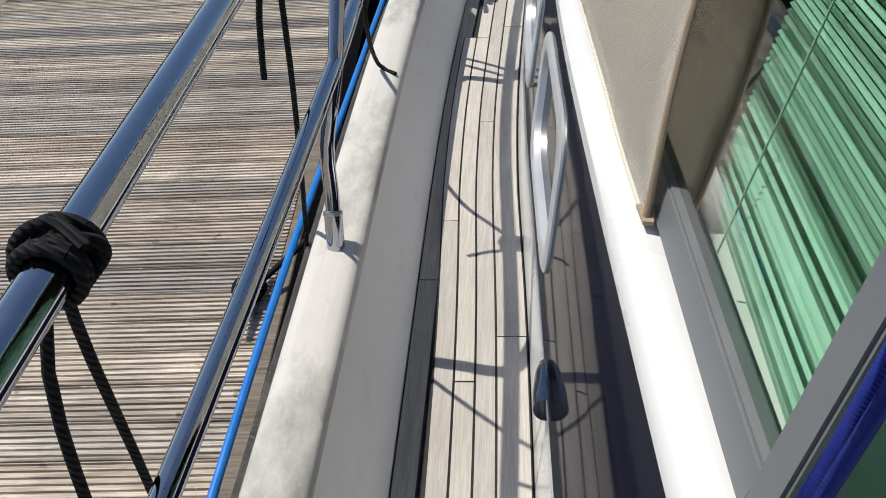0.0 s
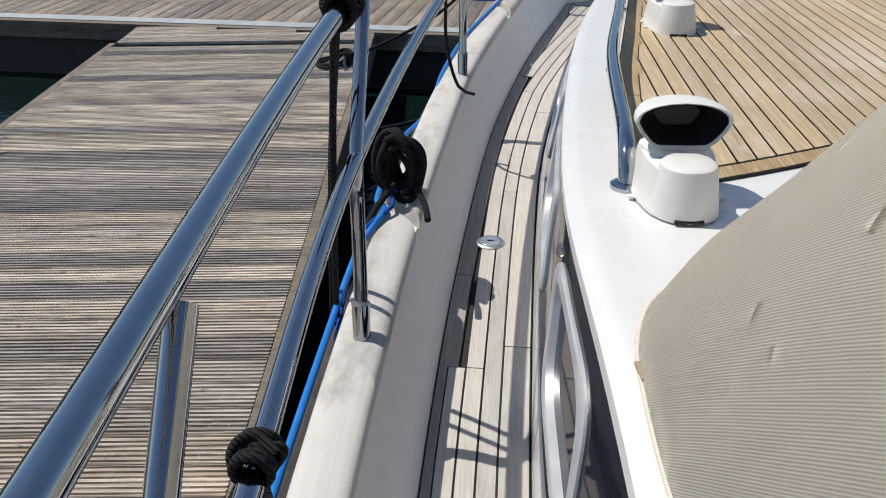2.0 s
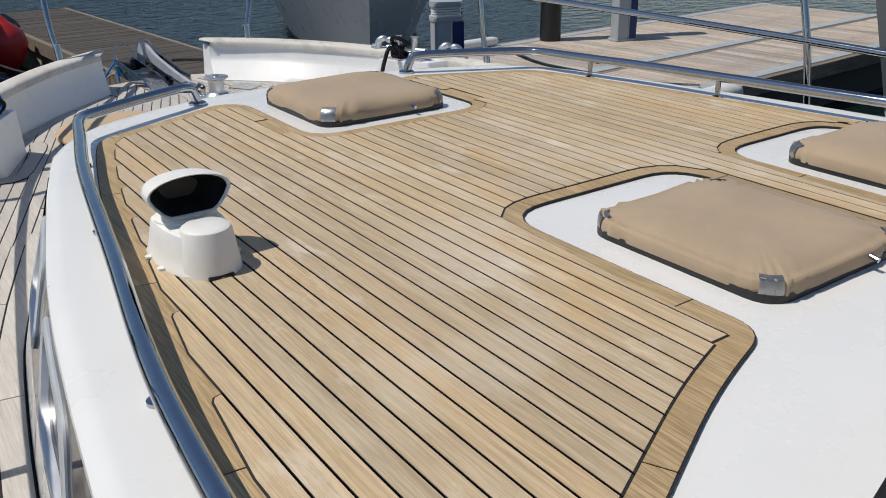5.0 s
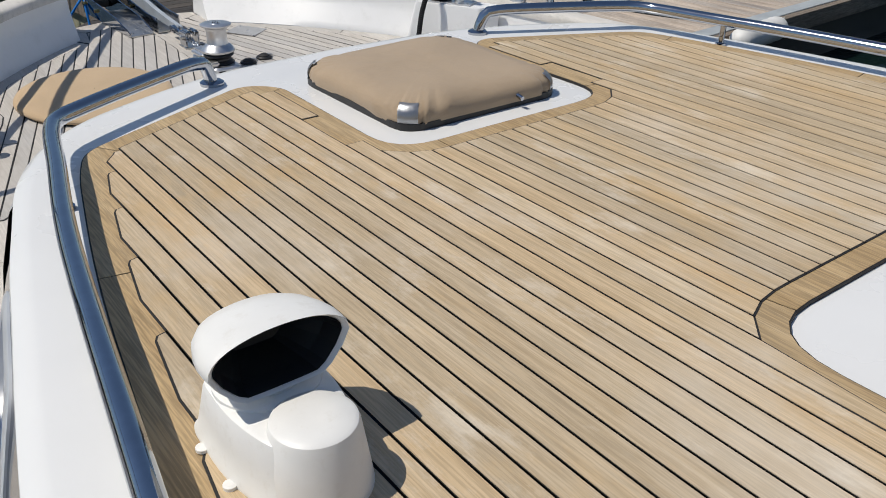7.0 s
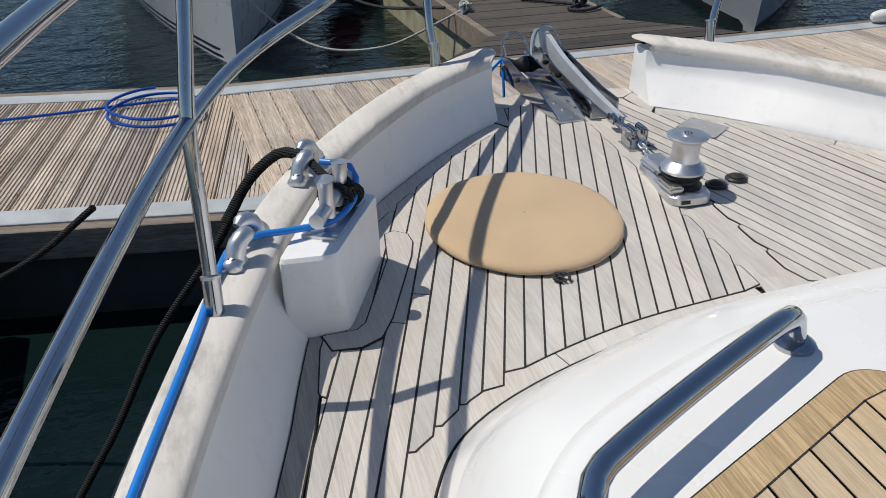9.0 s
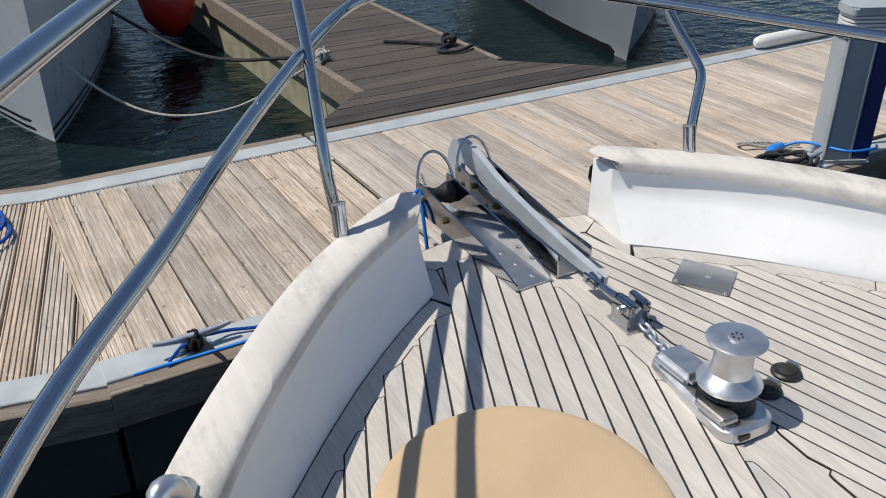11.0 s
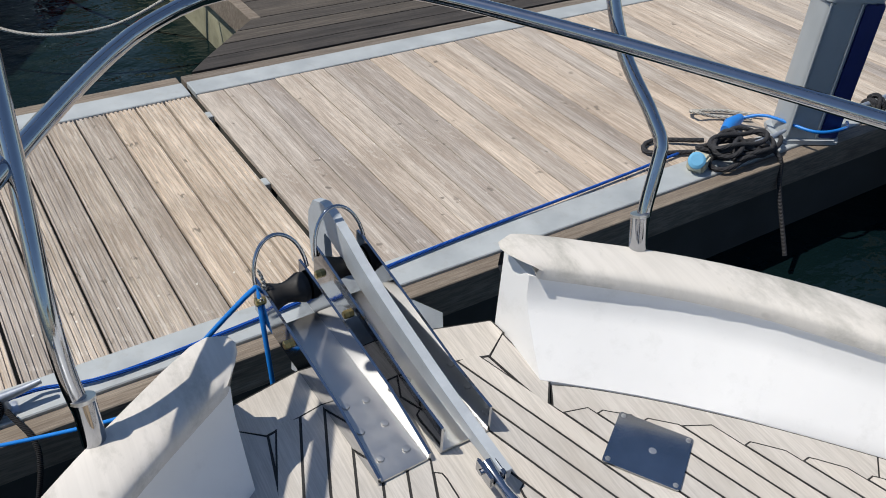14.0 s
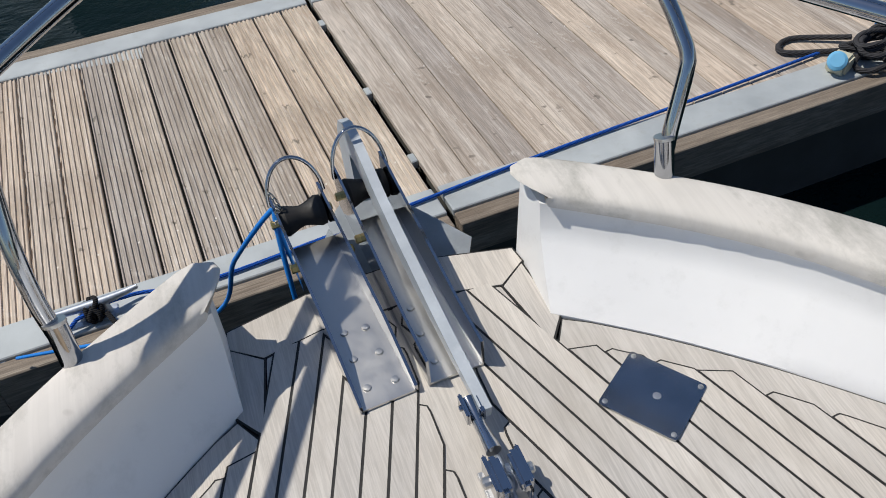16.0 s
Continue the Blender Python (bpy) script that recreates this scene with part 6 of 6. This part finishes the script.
main = thing("pontoon_main", Matrix(), "weathered timber walkway pontoon with grey edge strips", "pontoon", kind="structure")
board_row(main, "plank", DOCKY, 1.006, 2.662, 8.845, 10.60, "Y", 0.1505, 0.011, grooves=6, seed=3)
board_row(main, "plank", DOCKY, 2.688, 14.0, 8.845, 10.60, "Y", 0.1505, 0.0045, grooves=0, seed=4)
for x0, x1 in ((1.0, 2.662), (2.688, 14)):
    strip(main, "edge_strip", GREYST, x0, x1, 8.68, 8.842, DZ - 0.03, DZ + 0.006, "grey metal edge strip")
    strip(main, "edge_strip", GREYST, x0, x1, 10.603, 10.76, DZ - 0.03, DZ + 0.006, "grey metal edge strip")
    strip(main, "waling", DOCKEDGE, x0, x1, 8.60, 8.676, DZ - 0.17, DZ - 0.004, "dark timber waling")
    strip(main, "waling", DOCKEDGE, x0, x1, 10.764, 10.86, DZ - 0.17, DZ - 0.004, "dark timber waling")
    strip(main, "float", CONCRETE, x0 + 0.02, x1 - 0.02, 8.68, 10.78, -1.1, DZ - 0.032, "dark floats")
for y in (9.05, 9.62, 10.35):
    strip(main, "hinge_plate", GREYST, 2.66, 2.69, y, y + 0.06, DZ - 0.05, DZ - 0.008)

# the walkway turns slightly beyond the yacht's bow
SKEW = -10.8
west = thing("pontoon_main_west", Matrix.Translation((1.0, 8.60, -0.0125)) @ Matrix.Rotation(radians(SKEW), 4, "Z") @ Matrix.Translation((-1.0, -8.60, 0)), "grooved grey timber walkway pontoon with pale edge strips", "pontoon", kind="structure")
board_row(west, "plank", DOCKY, -13.9, 1.30, 8.845, 10.60, "Y", 0.1505, 0.011, grooves=6, seed=13)
strip(west, "edge_strip", GREYST, -14, 1.03, 8.68, 8.842, DZ - 0.03, DZ + 0.006, "grey metal edge strip")
strip(west, "edge_strip", GREYST, -14, 1.40, 10.603, 10.76, DZ - 0.03, DZ + 0.006, "grey metal edge strip")
strip(west, "waling", DOCKEDGE, -14, 1.0, 8.60, 8.676, DZ - 0.17, DZ - 0.004, "dark timber waling")
strip(west, "waling", DOCKEDGE, -14, 1.40, 10.764, 10.86, DZ - 0.17, DZ - 0.004, "dark timber waling")
strip(west, "float", CONCRETE, -13.9, 0.98, 8.68, 10.70, -1.1, DZ - 0.034, "dark floats")

side = thing("pontoon_finger", Matrix(), "grooved grey timber finger pontoon beside the yacht", "pontoon", kind="structure")
board_row(side, "plank", DOCKX, -2.80, -0.60, -3.2, 8.58, "X", 0.1455, 0.006, grooves=6, seed=5)
for k in range(4):
    y = 8.585 + 0.1455 * k
    reach = min(-0.60, 0.96 - (y + 0.15 - 8.60) / math.tan(radians(-SKEW)))
    if reach > -2.6:
        board_row(side, "plank", DOCKX, -2.80, reach, y, y + 0.146, "X", 0.1455, 0.006, grooves=6, seed=20 + k)
strip(side, "waling", DOCKEDGE, -0.597, -0.545, -3.2, 8.86, DZ - 0.20, DZ - 0.003, "dark timber waling")
strip(side, "waling", DOCKEDGE, -2.86, -2.803, -3.2, 8.58, DZ - 0.20, DZ - 0.003, "dark timber waling")
strip(side, "float", CONCRETE, -2.70, -0.70, -3.2, 8.55, -1.1, DZ - 0.03)

fin2 = thing("pontoon_finger_far", Matrix(), "dark weathered finger pontoon with splayed corner brackets", "pontoon", kind="structure")
DARKW = wood("dark wet pontoon board", (0.035, 0.030, 0.025), (0.075, 0.064, 0.054), (0.13, 0.115, 0.10), (1.05, 1.0, 0.94), 0.8, along="X", grain=0.8, stain=(0.09, 0.075, 0.06), vary=0.4, fine=0.4)
rndf = random.Random(6)
for k in range(56):
    y = 10.88 + (k + 0.5) * 0.145
    xl = lambda q: 3.42 - 0.66 * clamp((11.52 - q) / 0.62)
    xr = lambda q: 4.74 + 0.80 * clamp((11.62 - q) / 0.70)
    bm = bmesh.new()
    a, b = y - 0.069, y + 0.069
    slab(bm, [(xl(a), a), (xr(a), a), (xr(b), b), (xl(b), b)], DZ - 0.03, DZ - rndf.uniform(0.0, 0.004))
    part("plank", bm, DARKW, fin2)
strip(fin2, "waling", DOCKEDGE, 3.34, 3.415, 11.45, 19.0, DZ - 0.19, DZ + 0.004, "pale timber waling")
strip(fin2, "waling", DOCKEDGE, 4.745, 4.80, 11.65, 19.0, DZ - 0.19, DZ + 0.004)
strip(fin2, "float", plain("algae-stained float", (0.30, 0.29, 0.20), 0.8, var=0.3, size=5, bmp=0.2, dirt=(0.10, 0.11, 0.05)), 3.40, 4.70, 11.55, 19.0, -1.1, DZ - 0.035, "algae-stained yellowish float")


def dock_cleat(x, y, rot, label="galvanised horn cleat bolted to the pontoon edge"):
    t = thing("dock_cleat", Matrix.Translation((x, y, DZ + 0.004)) @ Matrix.Rotation(radians(rot), 4, "Z"), label, "cleat", "dock cleats")
    bm = bmesh.new()
    tube(bm, spline([(-0.16, 0, 0.075), (-0.10, 0, 0.066), (0, 0, 0.062), (0.10, 0, 0.066), (0.16, 0, 0.075)], 0.02), 0.015, 12, taper=lambda f: 0.6 + 0.5 * math.sin(math.pi * f))
    part("horn_bar", bm, GALV, t, smooth=0.9)
    for a in (-0.035, 0.035):
        bm = bmesh.new()
        tube(bm, [(a * 1.3, 0, 0.0), (a, 0, 0.06)], 0.014, 12)
        part("leg", bm, GALV, t, smooth=0.9)
    bm = bmesh.new()
    box(bm, -0.075, 0.075, -0.03, 0.03, -0.004, 0.008, 0.003)
    part("base", bm, GALV, t)
    return t


dock_cleat(-0.66, 2.10, 86)
dock_cleat(-2.68, 5.85, 60)
dock_cleat(-0.70, 7.78, 80)
dock_cleat(1.36, 8.735, 2)
dock_cleat(5.02, 8.73, 3)
dock_cleat(5.95, 8.74, 2)
dock_cleat(3.45, 12.38, 55)
knot("cleated_rope", (-0.66, 2.12, DZ + 0.045), (0.05, 1, 0), 0.02, 3, 0.011, ROPEK, "black rope made fast on a dock cleat", [[(-0.64, 2.14, DZ + 0.05), (-0.50, 2.3, DZ + 0.10), (-0.30, 2.5, DZ + 0.2)]], m=Matrix(), group="cleated ropes")
knot("cleated_rope", (-0.70, 7.79, DZ + 0.055), (0.15, 1, 0.1), 0.035, 6, 0.012, ROPEK, "black rope made fast on a dock cleat", [[(-0.68, 7.86, DZ + 0.06), (-0.5, 7.88, DZ + 0.10), (0.0, 7.7, 0.0), (0.30, 7.4, 0.32)], [(-0.74, 7.80, DZ + 0.06), (-0.86, 7.85, DZ + 0.02), (-0.93, 7.74, DZ + 0.02), (-0.82, 7.62, DZ + 0.02), (-0.72, 7.70, DZ + 0.02)], [(-0.72, 7.72, DZ + 0.05), (-0.84, 7.66, DZ + 0.03), (-0.94, 7.80, DZ + 0.03), (-0.80, 7.92, DZ + 0.03)]], m=Matrix(), group="cleated ropes")
knot("cleated_rope", (1.36, 8.735, DZ + 0.04), (1, 0, 0), 0.018, 4, 0.009, ROPEK, "dark rope and blue line made fast on a dock cleat", [[(1.40, 8.70, DZ + 0.04), (1.45, 8.56, DZ - 0.02), (1.40, 8.50, DZ - 0.2), (1.3, 8.5, DZ - 0.5)]], m=Matrix(), group="cleated ropes")
bm = bmesh.new()
tube(bm, spline([(1.20, 8.62, DZ - 0.15), (1.25, 8.68, DZ + 0.02), (1.36, 8.72, DZ + 0.055), (1.50, 8.76, DZ + 0.03), (1.75, 8.72, DZ + 0.018), (2.4, 8.76, DZ + 0.018), (3.2, 8.82, DZ + 0.018), (4.0, 8.86, DZ + 0.018), (4.6, 8.90, DZ + 0.018)], 0.05), 0.0075, 8)
whole("shore_cable", bm, ROPEB, Matrix(), "blue shore cable laid along the pontoon edge", "cable", smooth=1.0)


def pedestal(x, y, rot, group="service pedestals"):
    t = thing("service_pedestal", Matrix.Translation((x, y, DZ + 0.002)) @ Matrix.Rotation(radians(rot), 4, "Z"), "grey and navy service pedestal with clear light cap on the pontoon", "pedestal", group)
    o = lambda g: rounded([(-0.13 * g, -0.10 * g, 0.03), (0.13 * g, -0.10 * g, 0.03), (0.15 * g, 0.0, 0.03), (0.13 * g, 0.10 * g, 0.03), (-0.13 * g, 0.10 * g, 0.03), (-0.15 * g, 0, 0.03)])
    for nm, g, z0, z1, mat, lab in (("base_flange", 1.22, 0.0, 0.025, PEDG, ""), ("body", 1.0, 0.025, 0.76, PEDG, ""), ("collar", 1.08, 0.762, 0.80, PEDG, ""), ("cap", 1.05, 0.89, 0.935, PEDG, "rounded grey lid")):
        bm = bmesh.new()
        slab(bm, o(g), z0, z1)
        bmesh.ops.bevel(bm, geom=[e for e in bm.edges if abs(e.verts[0].co.z - z1) < 1e-5 and abs(e.verts[1].co.z - z1) < 1e-5], offset=0.012, segments=2, affect="EDGES")
        part(nm, bm, mat, t, lab, smooth=0.5)
    for k in range(4):
        bm = bmesh.new()
        slab(bm, o(0.96), 0.803 + k * 0.022, 0.818 + k * 0.022)
        part("light_ring", bm, FENDER, t, "white light louvre")
    bm = bmesh.new()
    slab(bm, o(0.80), 0.80, 0.892)
    part("lamp_core", bm, PEDG, t)
    bm = bmesh.new()
    box(bm, 0.045, 0.150, -0.106, -0.06, 0.03, 0.755, 0.006)
    part("blue_panel", bm, PEDB, t, "navy front panel")
    bm = bmesh.new()
    box(bm, 0.105, 0.158, -0.085, 0.085, 0.03, 0.755, 0.006)
    part("blue_side", bm, PEDB, t, "navy side panel")
    for a in (-0.125, 0.03):
        bm = bmesh.new()
        tube(bm, [(a, -0.103, 0.03), (a, -0.103, 0.755)], 0.006, 8)
        part("corner_bead", bm, PEDG, t)
    return t


pedestal(5.36, 8.76, -28)
pedestal(-1.25, 11.18, 10)
bm = bmesh.new()
lathe(bm, [(0.17, -3.0), (0.17, 2.2), (0.15, 2.25)], 28, (-1.95, 13.0, 0))
whole("mooring_column", bm, BLKPL, Matrix(), "dark steel mooring pile standing in the water", "pile", smooth=1.0)
pedestal(9.3, 9.9, -20)
bm = bmesh.new()
tube(bm, [(8.6, 10.55, -1.2), (8.6, 10.55, 3.4)], 0.14, 24)
whole("mooring_column", bm, BLKPL, Matrix(), "dark steel mooring pile standing in the water", "pile", smooth=1.0)
# ropes and connectors beside the pedestal
t = thing("rope_heap", Matrix(), "dark grey mooring rope heaped on the pontoon edge", "rope")
rnd = random.Random(12)
for k in range(9):
    bm = bmesh.new()
    c = Vector((4.84 + rnd.uniform(-0.10, 0.12), 8.76 + rnd.uniform(-0.06, 0.06), DZ + 0.02 + 0.011 * k))
    rx, ry, ph = rnd.uniform(0.10, 0.22), rnd.uniform(0.05, 0.09), rnd.uniform(-0.5, 0.5)
    pts = []
    for j in range(29):
        a = 2 * math.pi * j / 28
        x, y = rx * math.cos(a), ry * math.sin(a) * (1 + 0.3 * math.sin(2 * a + k))
        pts.append(c + Vector((x * math.cos(ph) - y * math.sin(ph), x * math.sin(ph) + y * math.cos(ph), 0.010 * math.sin(3 * a + k))))
    tube(bm, pts, 0.0125, 9)
    part("loop", bm, ROPEG, t, smooth=1.0)
bm = bmesh.new()
tube(bm, spline([(4.70, 8.85, DZ + 0.02), (4.45, 8.98, DZ + 0.016), (4.55, 9.06, DZ + 0.016), (4.78, 8.92, DZ + 0.03)], 0.03), 0.0125, 9)
part("loop", bm, ROPEG, t, smooth=1.0)
bm = bmesh.new()
tube(bm, spline([(5.0, 8.74, DZ + 0.05), (5.02, 8.62, DZ + 0.02), (5.03, 8.57, DZ - 0.15), (5.0, 8.4, DZ - 0.45)], 0.03), 0.0125, 9)
part("hanging_end", bm, ROPEG, t, smooth=1.0)
t = thing("shore_connector", Matrix.Translation((4.57, 8.76, DZ + 0.05)) @ Matrix.Rotation(radians(25), 4, "Z"), "pale blue and cream shore power connector lying on the pontoon", "connector")
bm = bmesh.new()
box(bm, -0.05, 0.05, -0.045, 0.045, -0.045, 0.03, 0.012)
part("housing", bm, plain("cream plastic", (0.50, 0.48, 0.36), 0.5, var=0.1), t, "cream housing")
bm = bmesh.new()
lathe(bm, [(0.042, 0), (0.042, 0.02), (0.03, 0.028)], 24, (-0.045, 0.0, 0.02), (-0.7, -0.2, 0.7))
part("lid", bm, plain("pale blue plastic", (0.15, 0.42, 0.66), 0.4, var=0.1), t, "pale blue flap")
bm = bmesh.new()
tube(bm, [(4.95, 8.93, DZ + 0.04), (5.02, 8.96, DZ + 0.045), (5.13, 8.99, DZ + 0.04)], 0.035, 16, taper=lambda f: 0.75 + 0.3 * math.sin(math.pi * f))
whole("blue_plug", bm, BLUEP, Matrix(), "bright blue shore power plug lying on boards", "plug", smooth=0.9)
bm = bmesh.new()
tube(bm, spline([(5.13, 8.99, DZ + 0.04), (5.2, 8.88, DZ + 0.09), (5.25, 8.62, DZ + 0.11), (5.45, 8.58, DZ + 0.10), (5.60, 8.66, DZ + 0.06)], 0.03), 0.009, 8)
whole("blue_cable", bm, HOSEB, Matrix(), "blue cable wrapped round the pedestal foot", "cable", smooth=1.0)
bm = bmesh.new()
tube(bm, spline([(5.22, 8.98, DZ + 0.02), (5.05, 9.10, DZ + 0.02), (4.95, 9.14, DZ + 0.05), (4.98, 9.20, DZ + 0.02), (5.15, 9.12, DZ + 0.02), (5.30, 8.98, DZ + 0.02)], 0.03), 0.010, 8)
whole("white_rope", bm, ROPEW, Matrix(), "off-white flecked rope lying by the pedestal", "rope", smooth=1.0)
knot("cleated_rope", (5.95, 8.74, DZ + 0.045), (1, 0, 0), 0.02, 5, 0.013, ROPEG, "grey rope made fast on a dock cleat", [[(5.85, 8.76, DZ + 0.05), (5.70, 8.80, DZ + 0.03), (5.55, 8.85, DZ + 0.02)]], m=Matrix(), group="cleated ropes")
# blue line flaked on the boards
bm = bmesh.new()
pts = []
for k in range(54):
    a = -k * 0.25 + 2.2
    pts.append((0.52 + (0.30 + 0.015 * math.sin(k * 0.7)) * math.cos(a), 10.28 + 0.30 * math.sin(a) + 0.004 * k, DZ + 0.012 + 0.0006 * k))
pts = [(-2.4, 11.0 - 0.55, DZ + 0.012), (-1.2, 10.5, DZ + 0.012), (-0.3, 10.52, DZ + 0.012), (0.15, 10.55, DZ + 0.012)] + pts[4:]
tube(bm, spline(pts, 0.06), 0.010, 8)
whole("blue_rope", bm, ROPEB, Matrix(), "blue rope flaked in a loose coil on the boards", "rope", smooth=1.0)
knot("gusset_rope", (4.62, 12.25, DZ + 0.045), (0.5, 0.8, 0), 0.02, 5, 0.016, ROPEG, "dark rope made fast on the far finger pontoon", [[(4.55, 12.2, DZ + 0.03), (4.35, 12.45, DZ + 0.02), (4.15, 12.60, DZ + 0.02)], [(4.60, 12.2, DZ + 0.03), (4.42, 12.08, DZ + 0.02), (4.55, 11.98, DZ + 0.02), (4.75, 12.05, DZ + 0.03)]], m=Matrix())
bm = bmesh.new()
tube(bm, spline([(3.55, 12.42, DZ + 0.06), (3.2, 12.3, DZ - 0.05), (2.6, 12.3, DZ - 0.25), (2.0, 12.6, DZ - 0.25), (1.5, 13.2, DZ + 0.1), (1.2, 13.9, DZ + 0.6)], 0.06), 0.012, 8)
whole("white_mooring_line", bm, ROPEW, Matrix(), "off-white mooring line slung between boat and finger", "rope", smooth=1.0)
knot("white_hitch", (3.46, 12.38, DZ + 0.05), (0.6, 0.8, 0), 0.018, 4, 0.012, ROPEW, "off-white rope hitched on a far cleat", m=Matrix())
bm = bmesh.new()
tube(bm, spline([(3.3, 12.5, DZ + 0.02), (2.7, 13.2, DZ - 0.05), (2.2, 14.3, DZ + 0.15), (1.7, 15.5, DZ + 0.5)], 0.06), 0.016, 8)
whole("dark_mooring_line", bm, ROPEG, Matrix(), "dark mooring line with a pale splice", "rope", smooth=1.0)


# ---- neighbouring boats ----
def hull(name, bow, heading, length, beam, free, mat, label, stripes=(), rake=0.5, flare=0.25):
    """A moored boat: lofted topsides with a sharp stem, deck, toe rail and waterline bands."""
    m = Matrix.Translation((bow[0], bow[1], -0.95)) @ Matrix.Rotation(radians(heading), 4, "Z")
    t = thing(name, m, label, "boat", "neighbouring boats")
    def line(h, grow_=0.0):
        f = clamp(h / free)
        out = []
        for k in range(25):
            y = length * k / 24
            wd = beam / 2 * (1 - (1 - clamp((y + 0.02) / (length * 0.55))) ** 1.9) * (0.72 + 0.28 * f + flare * 0.2 * f)
            out.append((wd + grow_, -y + rake * f, h))
        return out
    def both(h, g=0.0):
        L = line(h, g)
        return [Vector((-x, y, z)) for x, y, z in L[::-1]] + [Vector(p) for p in L[1:]]
    bm = bmesh.new()
    loft(bm, [both(h * free) for h in (-0.35, 0.0, 0.12, 0.3, 0.5, 0.75, 0.94, 1.0)])
    part("topside", bm, mat, t, smooth=0.7)
    for h0, h1, smat in stripes:
        bm = bmesh.new()
        loft(bm, [both(h0, 0.004), both(h1, 0.004)])
        part("waterline_stripe", bm, smat, t)
    bm = bmesh.new()
    L = line(free * 0.97)
    bm.faces.new([bm.verts.new((x, y, z)) for x, y, z in L] + [bm.verts.new((-x, y, z)) for x, y, z in L[:0:-1]])
    part("deck", bm, WHITE, t)
    bm = bmesh.new()
    tube(bm, both(free * 1.0, 0.0), 0.03, 8)
    part("rubbing_strake", bm, PEDG, t)
    bm = bmesh.new()
    box(bm, -beam * 0.28, beam * 0.28, -length * 0.7, -length * 0.30, free * 0.95, free + 0.5, 0.1, 3)
    part("cabin", bm, WHITE, t)
    return t


hull("sailing_yacht", (1.32, 13.15), 178, 11.0, 3.4, 1.35, HULLW, "grey-white sailing yacht moored bow-on in the next berth", [(0.03, 0.06, BLKPL), (0.10, 0.13, BLKPL)], rake=0.25)
hull("motor_boat", (-4.0, 18.0), -90, 11.0, 3.6, 1.6, NAVY, "dark-hulled boat with a pale waterline band moored beyond the walkway", [(0.0, 0.30, HULLW)], rake=0.5)
hull("motor_boat", (7.0, 12.55), 150, 10.0, 3.4, 1.25, HULLG, "grey-hulled motor boat moored beyond the finger pontoon", [(0.0, 0.10, BLKPL)], rake=0.5)
hull("motor_cruiser", (9.7, 6.45), 4, 11.0, 3.6, 1.9, HULLD, "glossy dark grey motor cruiser moored bow-to at the walkway", [(0.0, 0.16, HULLW)], rake=0.5)
bm = bmesh.new()
lathe(bm, [(0.02, -0.36), (0.12, -0.32), (0.26, -0.15), (0.31, 0.05), (0.27, 0.22), (0.12, 0.34), (0.05, 0.42), (0.03, 0.44)], 28, (2.95, 15.6, -0.45))
whole("mooring_buoy", bm, REDP, Matrix(), "dull red mooring buoy fender beside the finger", "buoy", smooth=0.9)
# the walkway widens to starboard, with a fender along its edge
f3 = thing("pontoon_main_east", Matrix(), "weathered timber walkway extension to starboard", "pontoon", kind="structure")
board_row(f3, "plank", DOCKY, 6.45, 14.0, 7.52, 8.59, "Y", 0.1505, 0.0045, grooves=0, seed=15)
strip(f3, "edge_strip", GREYST, 6.45, 14.0, 7.36, 7.517, DZ - 0.03, DZ + 0.006, "grey metal edge strip")
strip(f3, "waling", DOCKEDGE, 6.45, 14.0, 7.28, 7.356, DZ - 0.17, DZ - 0.004, "dark timber waling")
strip(f3, "waling", DOCKEDGE, 6.37, 6.445, 7.28, 8.59, DZ - 0.17, DZ - 0.004, "dark timber waling")
strip(f3, "float", CONCRETE, 6.5, 13.9, 7.40, 8.55, -1.1, DZ - 0.032, "dark floats")
t = thing("fender", Matrix.Translation((7.45, 7.18, DZ - 0.03)) @ Matrix.Rotation(radians(3), 4, "Z"), "white ribbed vinyl fender lashed to the finger pontoon", "fender", "fenders")
bm = bmesh.new()
pr = [(0.02, -0.36), (0.06, -0.34), (0.10, -0.29)]
for k in range(5):
    z = -0.26 + k * 0.13
    pr += [(0.105, z), (0.112, z + 0.06), (0.105, z + 0.118)]
pr += [(0.10, 0.40), (0.06, 0.45), (0.02, 0.47)]
lathe(bm, pr, 24, (0, 0, 0), (1, 0, 0))
part("body", bm, FENDER, t, smooth=0.7)
bm = bmesh.new()
tube(bm, [(0.46, 0, 0), (0.6, 0.05, 0.05)], 0.01, 8)
part("lanyard", bm, ROPEW, t)
bm = bmesh.new()
lathe(bm, [(0.02, -0.5), (0.045, -0.47), (0.06, -0.4), (0.06, 0.4), (0.045, 0.47), (0.02, 0.5)], 20, (7.3, 10.72, DZ + 0.065), (1, 0.0, 0))
whole("dock_fender", bm, FENDER, Matrix(), "long white dock fender along the far walkway edge", "fender", "fenders", smooth=0.8)
bm = bmesh.new()
tube(bm, spline([(1.79, 6.35, 0.60), loc(4.6, 6.6, 0.35), loc(6.2, 7.0, -0.05), loc(7.6, 7.45, DZ + 0.03)], 0.06), 0.012, 8)
whole("starboard_mooring_line", bm, ROPEW, BOAT, "pale mooring line led to the starboard finger", "rope", smooth=1.0)
# far sides of the basin
bm = bmesh.new()
box(bm, -60, 60, 60, 64, -2, 2.2, 0.1)
whole("quay_wall", bm, CONCRETE, Matrix(), "dark stone quay wall closing the basin", "wall", kind="structure")
